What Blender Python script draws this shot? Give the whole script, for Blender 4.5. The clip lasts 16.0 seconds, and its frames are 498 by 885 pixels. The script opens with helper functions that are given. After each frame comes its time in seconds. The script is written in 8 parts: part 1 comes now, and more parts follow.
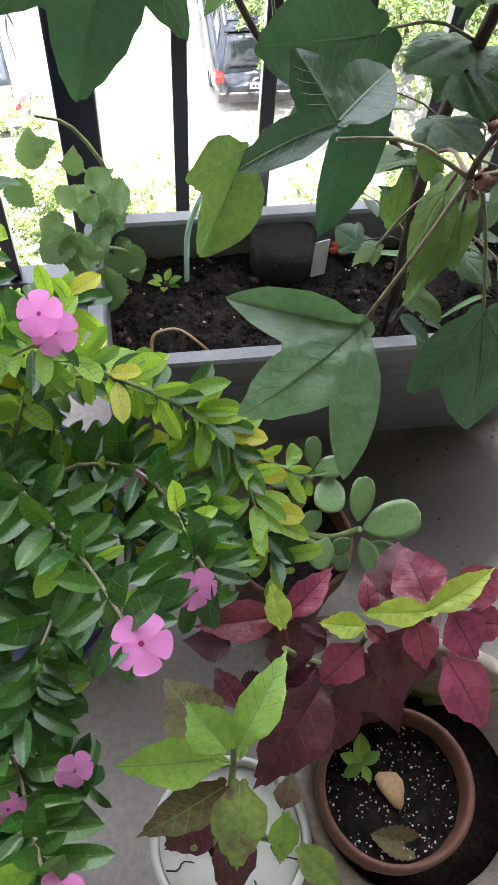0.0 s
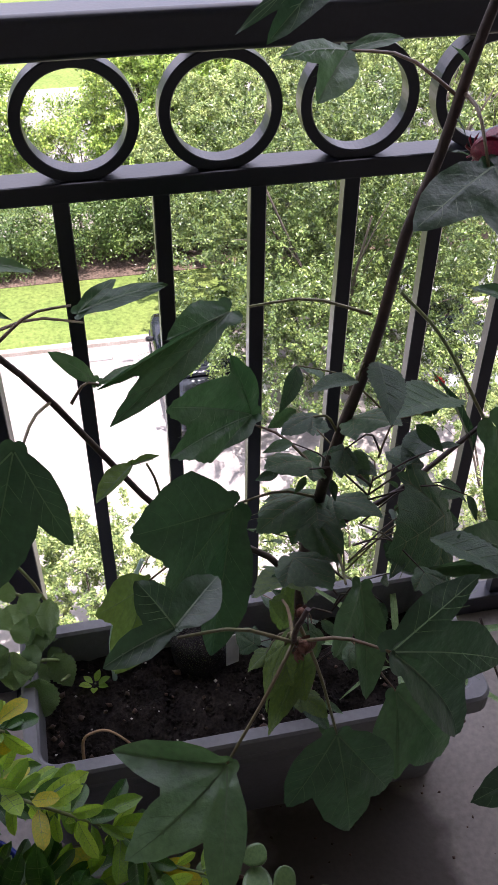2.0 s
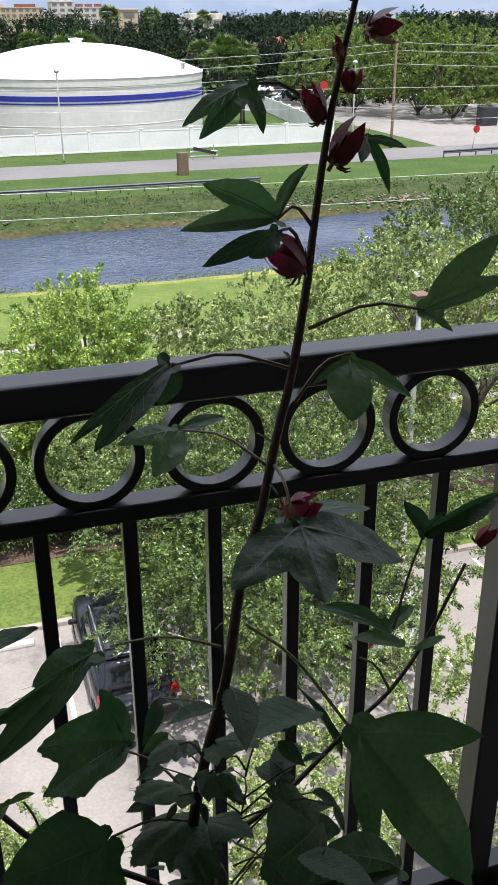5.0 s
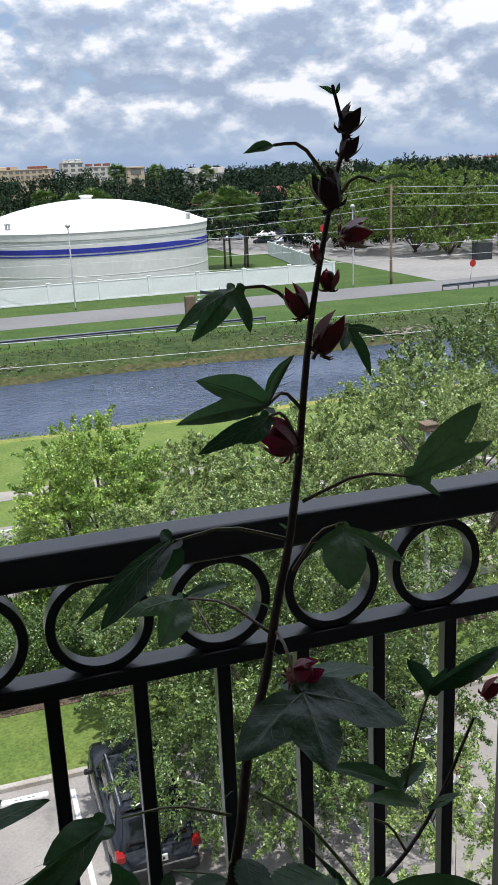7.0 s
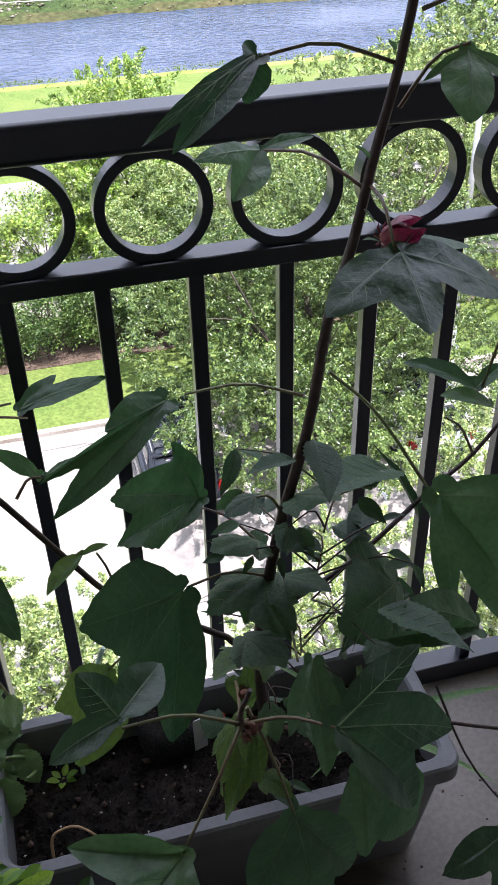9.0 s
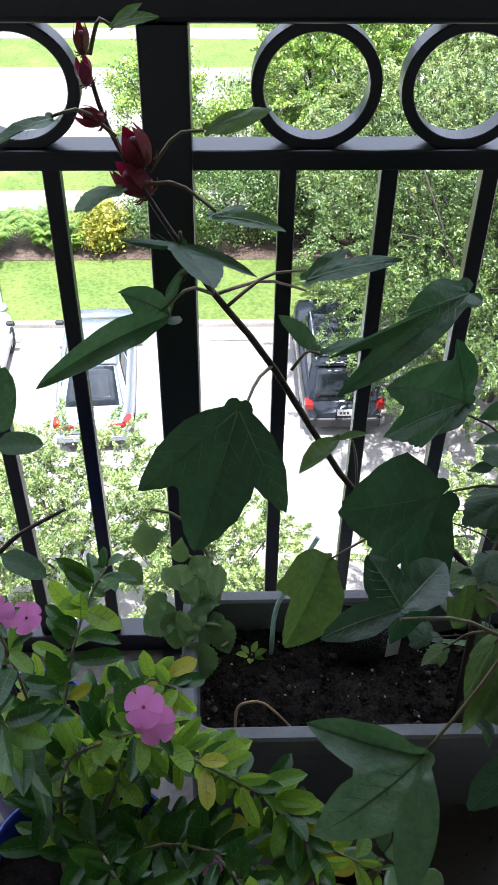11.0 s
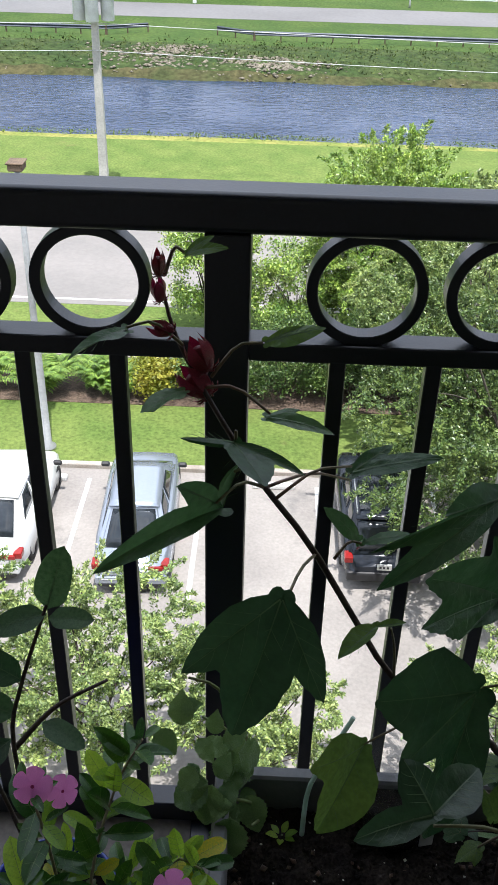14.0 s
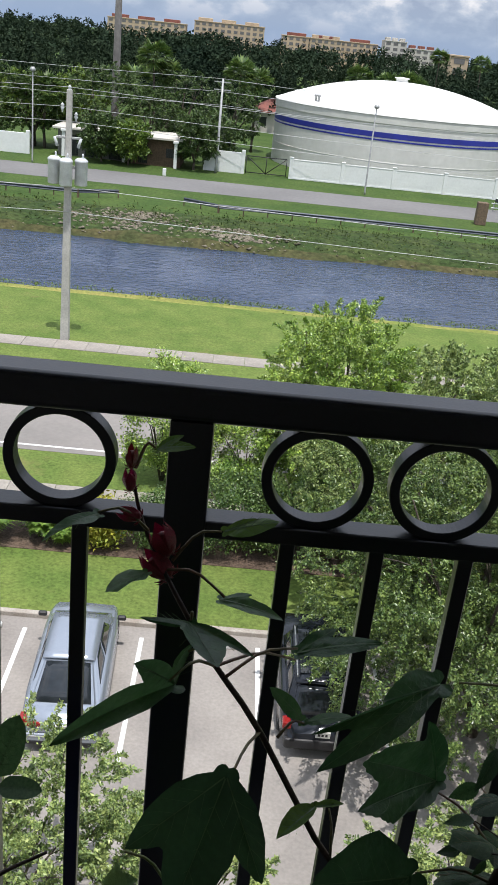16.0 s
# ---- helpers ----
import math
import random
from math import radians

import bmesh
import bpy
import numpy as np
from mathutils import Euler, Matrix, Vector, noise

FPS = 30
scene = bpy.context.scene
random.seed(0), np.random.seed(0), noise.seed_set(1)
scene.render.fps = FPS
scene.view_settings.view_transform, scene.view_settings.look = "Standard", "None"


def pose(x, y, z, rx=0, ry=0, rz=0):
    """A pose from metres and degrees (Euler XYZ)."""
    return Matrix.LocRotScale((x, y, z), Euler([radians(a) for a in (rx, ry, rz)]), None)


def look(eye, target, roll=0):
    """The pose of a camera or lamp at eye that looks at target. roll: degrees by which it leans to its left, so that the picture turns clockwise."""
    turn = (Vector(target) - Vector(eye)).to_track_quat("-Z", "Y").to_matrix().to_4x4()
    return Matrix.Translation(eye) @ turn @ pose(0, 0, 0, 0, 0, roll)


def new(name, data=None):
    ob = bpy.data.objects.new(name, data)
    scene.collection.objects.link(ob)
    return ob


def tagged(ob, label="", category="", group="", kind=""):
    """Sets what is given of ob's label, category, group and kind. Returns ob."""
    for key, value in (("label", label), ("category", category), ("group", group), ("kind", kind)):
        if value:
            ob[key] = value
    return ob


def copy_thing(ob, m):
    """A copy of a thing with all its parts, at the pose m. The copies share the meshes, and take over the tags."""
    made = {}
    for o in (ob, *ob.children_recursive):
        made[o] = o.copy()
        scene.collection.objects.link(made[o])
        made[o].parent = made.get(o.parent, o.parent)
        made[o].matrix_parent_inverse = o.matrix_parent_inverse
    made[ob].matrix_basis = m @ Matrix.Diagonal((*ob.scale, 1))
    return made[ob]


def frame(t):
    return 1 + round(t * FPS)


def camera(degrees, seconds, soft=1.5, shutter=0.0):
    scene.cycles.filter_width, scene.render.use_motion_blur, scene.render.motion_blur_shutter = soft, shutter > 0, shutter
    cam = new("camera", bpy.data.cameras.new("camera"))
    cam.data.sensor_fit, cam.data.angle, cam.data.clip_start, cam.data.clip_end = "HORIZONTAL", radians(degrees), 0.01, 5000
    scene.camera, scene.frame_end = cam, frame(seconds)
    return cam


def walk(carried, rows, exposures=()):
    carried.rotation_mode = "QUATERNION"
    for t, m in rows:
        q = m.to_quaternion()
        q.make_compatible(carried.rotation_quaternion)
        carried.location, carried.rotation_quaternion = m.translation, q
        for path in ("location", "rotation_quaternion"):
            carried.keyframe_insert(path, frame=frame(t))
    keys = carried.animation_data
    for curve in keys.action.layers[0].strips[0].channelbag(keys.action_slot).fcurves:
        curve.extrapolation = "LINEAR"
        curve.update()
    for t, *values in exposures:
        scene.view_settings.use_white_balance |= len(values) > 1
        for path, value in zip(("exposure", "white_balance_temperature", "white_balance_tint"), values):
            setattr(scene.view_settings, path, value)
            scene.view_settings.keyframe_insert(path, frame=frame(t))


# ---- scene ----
cam = camera(30.0, 16.0)
PATH = [
    (0, (0.064, -0.93, 1.171), (0.261, 0.033, -0.571), 5.2),
    (0.5, (0.095, -0.924, 1.213), (0.307, 0.149, -0.461), 2.4),
    (1, (0.117, -0.933, 1.265), (0.324, 0.315, -0.285), -0.5),
    (1.5, (0.128, -0.947, 1.321), (0.388, 0.451, -0.085), -0.4),
    (2, (0.132, -0.952, 1.342), (0.457, 0.516, 0.023), 0.7),
    (2.5, (0.165, -0.96, 1.361), (0.536, 0.546, 0.098), 0.2),
    (3, (0.187, -0.966, 1.374), (0.612, 0.574, 0.171), -0.5),
    (3.5, (0.186, -0.974, 1.388), (0.669, 0.613, 0.27), -0.2),
    (4, (0.192, -0.987, 1.418), (0.709, 0.653, 0.397), -0.3),
    (4.5, (0.185, -1.002, 1.438), (0.724, 0.696, 0.529), -0.1),
    (5, (0.183, -1.013, 1.444), (0.739, 0.717, 0.608), -0.3),
    (5.2, (0.185, -1.015, 1.448), (0.75, 0.724, 0.637), -0.3),
    (7.3, (0.188, -1.042, 1.489), (0.754, 0.794, 0.931), -2.7),
    (7.5, (0.175, -1.028, 1.479), (0.746, 0.786, 0.86), -2.1),
    (8, (0.177, -1.012, 1.445), (0.677, 0.745, 0.629), -1.9),
    (8.5, (0.174, -0.978, 1.39), (0.601, 0.683, 0.361), -2.3),
    (9, (0.161, -0.969, 1.359), (0.558, 0.585, 0.165), -1.6),
    (9.5, (0.119, -0.959, 1.311), (0.467, 0.49, -0.024), -0.4),
    (10, (0.092, -0.946, 1.287), (0.336, 0.463, -0.111), -0.3),
    (10.2, (0.077, -0.937, 1.29), (0.277, 0.48, -0.107), 0.1),
    (12.3, (0.046, -0.939, 1.361), (0.002, 0.682, 0.191), 0.6),
    (12.5, (0.044, -0.939, 1.358), (0.016, 0.698, 0.21), 0.9),
    (13, (0.04, -0.951, 1.365), (0.047, 0.725, 0.273), 2.9),
    (13.5, (0.037, -0.949, 1.367), (-0.008, 0.743, 0.301), 2.3),
    (14, (0.049, -0.948, 1.373), (0.014, 0.728, 0.282), 1.6),
    (14.5, (0.051, -0.959, 1.385), (0.064, 0.728, 0.309), 1.9),
    (15, (0.048, -0.974, 1.399), (0.065, 0.781, 0.44), 2.5),
    (15.5, (0.04, -0.991, 1.421), (0.048, 0.827, 0.587), 4.2),
    (16, (0.037, -0.995, 1.429), (0.095, 0.841, 0.637), 6.1),
]
EXPOSURES = [(0.0, 3.12, 6550, 15), (0.5, 3.1, 6300, 17), (1.0, 2.58, 6200, 27), (1.5, 2.05, 6200, 33), (2.0, 1.5, 6400, 32), (3.0, 1.08, 6700, 26), (4.0, 0.72, 6550, 19), (5.0, 0.45, 6450, 16), (7.5, 0.05, 6150, 12),
             (8.0, 0.05, 6450, 17), (8.5, 0.68, 6450, 17), (9.0, 1.35, 6150, 21), (9.5, 1.66, 5900, 33), (10.0, 2.0, 5700, 27), (12.5, 0.63, 6200, 11), (14.0, 0.66, 6200, 13), (15.0, 0.6, 6200, 13), (15.5, 0.3, 6300, 14), (16.0, 0.02, 6350, 13)]
walk(cam, [(t, look(eye, target, roll)) for t, eye, target, roll in PATH], EXPOSURES)

# ---- sky and sun: high summer noon, sun behind the building ----
SUN_UP, SUN_TURN = radians(74), radians(168)
world = bpy.data.worlds.new("sky")
scene.world = world
world.use_nodes = True
wn, wl = world.node_tree.nodes, world.node_tree.links
wn.clear()
sky = wn.new("ShaderNodeTexSky")
sky.sky_type, sky.sun_disc = "NISHITA", False
sky.sun_elevation, sky.sun_rotation = SUN_UP, SUN_TURN
sky.air_density, sky.dust_density, sky.ozone_density = 1.0, 0.2, 2.5
wc = wn.new("ShaderNodeTexCoord")
way = wn.new("ShaderNodeSeparateXYZ")
wl.new(wc.outputs["Generated"], way.inputs["Vector"])
rise = wn.new("ShaderNodeMath")
rise.operation = "MAXIMUM"
rise.inputs[1].default_value = 0.0
wl.new(way.outputs["Z"], rise.inputs[0])
flat = wn.new("ShaderNodeMapping")
flat.inputs["Location"].default_value, flat.inputs["Scale"].default_value = (0.3, 0.0, 0.6), (1.0, 1.0, 1.7)
wl.new(wc.outputs["Generated"], flat.inputs["Vector"])
above = wn.new("ShaderNodeVectorMath")
above.inputs[1].default_value = (0.0, -0.006, 0.026)
wl.new(flat.outputs["Vector"], above.inputs[0])


def puffs(vector, scale, detail, rough):
    t = wn.new("ShaderNodeTexNoise")
    t.inputs["Scale"].default_value, t.inputs["Detail"].default_value, t.inputs["Roughness"].default_value = scale, detail, rough
    wl.new(vector, t.inputs["Vector"])
    return t.outputs["Fac"]


def sums(operation, a, b):
    t = wn.new("ShaderNodeMath")
    t.operation = operation
    for k, v in ((0, a), (1, b)):
        if isinstance(v, (int, float)):
            t.inputs[k].default_value = v
        else:
            wl.new(v, t.inputs[k])
    return t.outputs["Value"]


here = puffs(flat.outputs["Vector"], 12.5, 9, 0.54)
cr = wn.new("ShaderNodeValToRGB")
cr.color_ramp.elements[0].position, cr.color_ramp.elements[1].position = 0.31, 0.41
wl.new(here, cr.inputs["Fac"])
# a cloud is bright where it thins out upwards and grey at its base
lit = sums("MULTIPLY_ADD", sums("SUBTRACT", here, puffs(above.outputs["Vector"], 12.5, 9, 0.54)), 3.6)
lit.node.inputs[2].default_value = 0.5
lit = sums("ADD", lit, sums("MULTIPLY", sums("SUBTRACT", puffs(flat.outputs["Vector"], 5.0, 4, 0.5), 0.5), 1.0))
c2r = wn.new("ShaderNodeValToRGB")
c2r.color_ramp.elements[0].position, c2r.color_ramp.elements[1].position = 0.2, 0.82
c2r.color_ramp.elements[0].color, c2r.color_ramp.elements[1].color = (2.9, 3.45, 4.4, 1), (7.3, 7.3, 7.3, 1)
mid = c2r.color_ramp.elements.new(0.52)
mid.color = (4.2, 4.75, 5.5, 1)
wl.new(lit, c2r.inputs["Fac"])
# clouds nearer the sun are brighter
near_sun = wn.new("ShaderNodeMapRange")
near_sun.inputs["From Min"].default_value, near_sun.inputs["From Max"].default_value = 0.1, 0.7
near_sun.inputs["To Min"].default_value, near_sun.inputs["To Max"].default_value = 1.0, 1.75
wl.new(rise.outputs["Value"], near_sun.inputs["Value"])
cb = wn.new("ShaderNodeVectorMath")
cb.operation = "MULTIPLY"
wl.new(c2r.outputs["Color"], cb.inputs[0])
wl.new(near_sun.outputs["Result"], cb.inputs[1])
# pale blue haze towards the horizon
haze = wn.new("ShaderNodeMapRange")
haze.inputs["From Min"].default_value, haze.inputs["From Max"].default_value = 0.30, 0.0
wl.new(rise.outputs["Value"], haze.inputs["Value"])
hz = wn.new("ShaderNodeMix")
hz.data_type = "RGBA"
wl.new(haze.outputs["Result"], hz.inputs["Factor"])
wl.new(sky.outputs["Color"], hz.inputs["A"])
hz.inputs["B"].default_value = (2.5, 3.35, 4.7, 1)
low = wn.new("ShaderNodeMapRange")
low.inputs["From Min"].default_value, low.inputs["From Max"].default_value = 0.012, 0.055
low.inputs["To Min"].default_value = 0.12
wl.new(rise.outputs["Value"], low.inputs["Value"])
cov = wn.new("ShaderNodeMath")
cov.operation = "MULTIPLY"
wl.new(cr.outputs["Color"], cov.inputs[0])
wl.new(low.outputs["Result"], cov.inputs[1])
wmix = wn.new("ShaderNodeMix")
wmix.data_type = "RGBA"
wl.new(cov.outputs["Value"], wmix.inputs["Factor"])
wl.new(hz.outputs["Result"], wmix.inputs["A"])
wl.new(cb.outputs["Vector"], wmix.inputs["B"])
bg = wn.new("ShaderNodeBackground")
bg.inputs["Strength"].default_value = 0.125
wl.new(wmix.outputs["Result"], bg.inputs["Color"])
wl.new(bg.outputs["Background"], wn.new("ShaderNodeOutputWorld").inputs["Surface"])

sun_lamp = new("sun", bpy.data.lights.new("sun", "SUN"))
sun_lamp.data.energy, sun_lamp.data.angle, sun_lamp.data.color = 4.4, radians(0.53), (1.0, 0.965, 0.9)
SUN_WAY = Vector((math.sin(SUN_TURN) * math.cos(SUN_UP), math.cos(SUN_TURN) * math.cos(SUN_UP), math.sin(SUN_UP)))
sun_lamp.matrix_world = look(SUN_WAY * 50, (0, 0, 0))

# ---- materials ----
def shade(name, col, col2=None, rough=0.6, metal=0.0, scale=4.0, fine=60.0, mottle=0.25, bump=0.15, bump_scale=None, spec=0.5,
          rand=0.0, see=0.0, coords="Object", stain=None, stain_scale=1.5, stain_at=0.55, sheen=0.0, island=0.0, spot=None):
    """A surface with two scales of colour, fine relief, and where asked stains, random change from piece to piece or light through it."""
    m = bpy.data.materials.new(name)
    m.use_nodes = True
    n, l = m.node_tree.nodes, m.node_tree.links
    p = n["Principled BSDF"]
    p.inputs["Roughness"].default_value, p.inputs["Metallic"].default_value = rough, metal
    p.inputs["Specular IOR Level"].default_value = spec
    tc = n.new("ShaderNodeTexCoord")
    src = tc.outputs[coords]
    a = n.new("ShaderNodeTexNoise")
    a.inputs["Scale"].default_value, a.inputs["Detail"].default_value = scale, 5
    l.new(src, a.inputs["Vector"])
    ramp = n.new("ShaderNodeMapRange")
    ramp.inputs["From Min"].default_value, ramp.inputs["From Max"].default_value = 0.35, 0.65
    l.new(a.outputs["Fac"], ramp.inputs["Value"])
    mix = n.new("ShaderNodeMix")
    mix.data_type = "RGBA"
    mix.inputs["A"].default_value = (*col, 1)
    mix.inputs["B"].default_value = (*(col2 or [c * 0.72 for c in col]), 1)
    l.new(ramp.outputs["Result"], mix.inputs["Factor"])
    out = mix.outputs["Result"]
    b = n.new("ShaderNodeTexNoise")
    b.inputs["Scale"].default_value, b.inputs["Detail"].default_value = fine, 4
    l.new(src, b.inputs["Vector"])
    mr = n.new("ShaderNodeMapRange")
    mr.inputs["From Min"].default_value, mr.inputs["From Max"].default_value = 0.3, 0.7
    mr.inputs["To Min"].default_value, mr.inputs["To Max"].default_value = 1 - mottle, 1 + mottle
    l.new(b.outputs["Fac"], mr.inputs["Value"])
    mul = n.new("ShaderNodeMix")
    mul.data_type, mul.blend_type = "RGBA", "MULTIPLY"
    mul.inputs["Factor"].default_value = 1
    l.new(out, mul.inputs["A"])
    l.new(mr.outputs["Result"], mul.inputs["B"])
    out = mul.outputs["Result"]
    if stain:
        s = n.new("ShaderNodeTexNoise")
        s.inputs["Scale"].default_value, s.inputs["Detail"].default_value, s.inputs["Roughness"].default_value = stain_scale, 7, 0.65
        l.new(src, s.inputs["Vector"])
        sr = n.new("ShaderNodeMapRange")
        sr.inputs["From Min"].default_value, sr.inputs["From Max"].default_value = stain_at, stain_at + 0.14
        l.new(s.outputs["Fac"], sr.inputs["Value"])
        sm = n.new("ShaderNodeMix")
        sm.data_type = "RGBA"
        l.new(sr.outputs["Result"], sm.inputs["Factor"])
        l.new(out, sm.inputs["A"])
        sm.inputs["B"].default_value = (*stain, 1)
        out = sm.outputs["Result"]
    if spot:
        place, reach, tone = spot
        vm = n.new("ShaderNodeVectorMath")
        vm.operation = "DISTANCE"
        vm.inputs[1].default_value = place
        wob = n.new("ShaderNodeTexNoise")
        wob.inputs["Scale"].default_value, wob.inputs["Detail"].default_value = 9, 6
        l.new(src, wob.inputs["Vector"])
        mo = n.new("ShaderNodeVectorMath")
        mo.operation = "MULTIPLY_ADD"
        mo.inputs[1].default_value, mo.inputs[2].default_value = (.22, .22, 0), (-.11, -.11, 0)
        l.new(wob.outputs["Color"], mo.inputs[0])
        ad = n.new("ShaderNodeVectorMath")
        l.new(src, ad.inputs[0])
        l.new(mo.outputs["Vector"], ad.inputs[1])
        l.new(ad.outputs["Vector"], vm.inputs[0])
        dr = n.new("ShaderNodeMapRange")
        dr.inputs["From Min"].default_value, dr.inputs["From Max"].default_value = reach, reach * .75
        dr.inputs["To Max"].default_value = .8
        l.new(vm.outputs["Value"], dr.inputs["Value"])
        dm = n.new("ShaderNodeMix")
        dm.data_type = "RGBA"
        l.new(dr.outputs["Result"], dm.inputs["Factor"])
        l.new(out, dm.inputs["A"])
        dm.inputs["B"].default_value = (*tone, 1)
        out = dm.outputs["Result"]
    if rand or island:
        if rand:
            rnd = n.new("ShaderNodeObjectInfo").outputs["Random"]
        else:
            rnd = n.new("ShaderNodeNewGeometry").outputs["Random Per Island"]
        k = rand or island
        hs = n.new("ShaderNodeHueSaturation")
        vr = n.new("ShaderNodeMapRange")
        vr.inputs["To Min"].default_value, vr.inputs["To Max"].default_value = 1 - k, 1 + k
        l.new(rnd, vr.inputs["Value"])
        hr = n.new("ShaderNodeMapRange")
        hr.inputs["To Min"].default_value, hr.inputs["To Max"].default_value = 0.5 + k * 0.05, 0.5 - k * 0.05
        l.new(rnd, hr.inputs["Value"])
        l.new(vr.outputs["Result"], hs.inputs["Value"])
        l.new(hr.outputs["Result"], hs.inputs["Hue"])
        l.new(out, hs.inputs["Color"])
        out = hs.outputs["Color"]
    l.new(out, p.inputs["Base Color"])
    if bump:
        bn = n.new("ShaderNodeTexNoise")
        bn.inputs["Scale"].default_value, bn.inputs["Detail"].default_value = bump_scale or fine, 6
        l.new(src, bn.inputs["Vector"])
        bp = n.new("ShaderNodeBump")
        bp.inputs["Strength"].default_value, bp.inputs["Distance"].default_value = bump, 0.6 / (bump_scale or fine)
        l.new(bn.outputs["Fac"], bp.inputs["Height"])
        l.new(bp.outputs["Normal"], p.inputs["Normal"])
    if sheen:
        p.inputs["Sheen Weight"].default_value = sheen
    if see:
        t = n.new("ShaderNodeBsdfTranslucent")
        hs2 = n.new("ShaderNodeHueSaturation")
        hs2.inputs["Value"].default_value, hs2.inputs["Saturation"].default_value, hs2.inputs["Hue"].default_value = 1.75, 1.05, 0.485
        l.new(out, hs2.inputs["Color"])
        l.new(hs2.outputs["Color"], t.inputs["Color"])
        ms = n.new("ShaderNodeMixShader")
        ms.inputs["Fac"].default_value = see
        l.new(p.outputs["BSDF"], ms.inputs[1])
        l.new(t.outputs["BSDF"], ms.inputs[2])
        l.new(ms.outputs["Shader"], n["Material Output"].inputs["Surface"])
    return m


def clear_plastic(name):
    m = bpy.data.materials.new(name)
    m.use_nodes = True
    p = m.node_tree.nodes["Principled BSDF"]
    p.inputs["Base Color"].default_value = (0.4, 0.42, 0.42, 1)
    p.inputs["Roughness"].default_value, p.inputs["Alpha"].default_value, p.inputs["Specular IOR Level"].default_value = 0.08, 0.05, 0.5
    return m


def water_surface(name):
    m = bpy.data.materials.new(name)
    m.use_nodes = True
    n, l = m.node_tree.nodes, m.node_tree.links
    p = n["Principled BSDF"]
    p.inputs["Base Color"].default_value = (0.022, 0.040, 0.085, 1)
    p.inputs["Roughness"].default_value, p.inputs["IOR"].default_value = 0.09, 1.46
    tc = n.new("ShaderNodeTexCoord")
    mp = n.new("ShaderNodeMapping")
    mp.inputs["Rotation"].default_value, mp.inputs["Scale"].default_value = (0, 0, radians(-24)), (0.7, 1.35, 1)
    l.new(tc.outputs["Object"], mp.inputs["Vector"])
    w = n.new("ShaderNodeTexNoise")
    w.inputs["Scale"].default_value, w.inputs["Detail"].default_value, w.inputs["Distortion"].default_value = 1.9, 3, 0.6
    l.new(mp.outputs["Vector"], w.inputs["Vector"])
    calm = n.new("ShaderNodeTexNoise")
    calm.inputs["Scale"].default_value, calm.inputs["Detail"].default_value = 0.09, 3
    l.new(tc.outputs["Object"], calm.inputs["Vector"])
    cm = n.new("ShaderNodeMapRange")
    cm.inputs["From Min"].default_value, cm.inputs["From Max"].default_value = 0.4, 0.62
    cm.inputs["To Min"].default_value, cm.inputs["To Max"].default_value = 0.10, 0.6
    l.new(calm.outputs["Fac"], cm.inputs["Value"])
    bp = n.new("ShaderNodeBump")
    bp.inputs["Distance"].default_value = 0.35
    l.new(cm.outputs["Result"], bp.inputs["Strength"])
    l.new(w.outputs["Fac"], bp.inputs["Height"])
    l.new(bp.outputs["Normal"], p.inputs["Normal"])
    return m


# black paint tinted slightly blue, with the sky's sheen mixed into the colour
IRON = shade("black_painted_iron", (0.006, 0.008, 0.014), (0.010, 0.012, 0.020), rough=0.29, spec=0.6, scale=9, fine=240, mottle=0.2, bump=0.05, stain=(0.03, 0.033, 0.042), stain_scale=14, stain_at=0.68)
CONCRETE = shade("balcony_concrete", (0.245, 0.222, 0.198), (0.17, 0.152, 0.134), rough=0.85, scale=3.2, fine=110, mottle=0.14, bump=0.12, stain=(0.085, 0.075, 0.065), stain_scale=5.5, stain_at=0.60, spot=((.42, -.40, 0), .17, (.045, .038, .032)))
STUCCO = shade("painted_stucco", (0.33, 0.30, 0.26), rough=0.9, scale=1.2, fine=150, mottle=0.06, bump=0.3)
ASPHALT = shade("worn_asphalt", (0.295, 0.272, 0.248), (0.23, 0.212, 0.195), rough=0.92, scale=0.55, fine=14, mottle=0.10, bump=0.1, stain=(0.14, 0.134, 0.128), stain_scale=0.7, stain_at=0.62)
ROADTAR = shade("road_asphalt", (0.235, 0.218, 0.203), (0.19, 0.178, 0.166), rough=0.92, scale=0.25, fine=6, mottle=0.06, bump=0.1)
FARTAR = shade("far_road_asphalt", (0.165, 0.162, 0.160), (0.135, 0.132, 0.130), rough=0.92, scale=0.1, fine=3, mottle=0.08, bump=0)
YARD = shade("yard_paving", (0.26, 0.247, 0.23), (0.205, 0.196, 0.184), rough=0.9, scale=0.08, fine=1.5, mottle=0.12, bump=0)
PAVING = shade("concrete_paving", (0.30, 0.275, 0.24), (0.23, 0.21, 0.185), rough=0.9, scale=0.5, fine=9, mottle=0.14, bump=0.1, rand=0.06)
KERB = shade("kerb_concrete", (0.40, 0.37, 0.33), (0.27, 0.23, 0.19), rough=0.9, scale=1.6, fine=20, mottle=0.15, bump=0.1)
GRASS = shade("lawn_grass", (0.092, 0.142, 0.031), (0.128, 0.172, 0.042), rough=0.95, scale=0.7, fine=11, mottle=0.3, bump=0.5, bump_scale=26, stain=(0.175, 0.16, 0.062), stain_scale=0.3, stain_at=0.60, spec=0.2)
FARGRASS = shade("verge_grass", (0.040, 0.077, 0.016), (0.060, 0.097, 0.022), rough=0.95, scale=0.3, fine=3.5, mottle=0.3, bump=0.4, bump_scale=12, spec=0.2)
DRYBANK = shade("dry_reed_edge", (0.075, 0.068, 0.030), (0.045, 0.055, 0.020), rough=0.95, scale=0.5, fine=3, mottle=0.4, bump=0.6, bump_scale=4, spec=0.2)
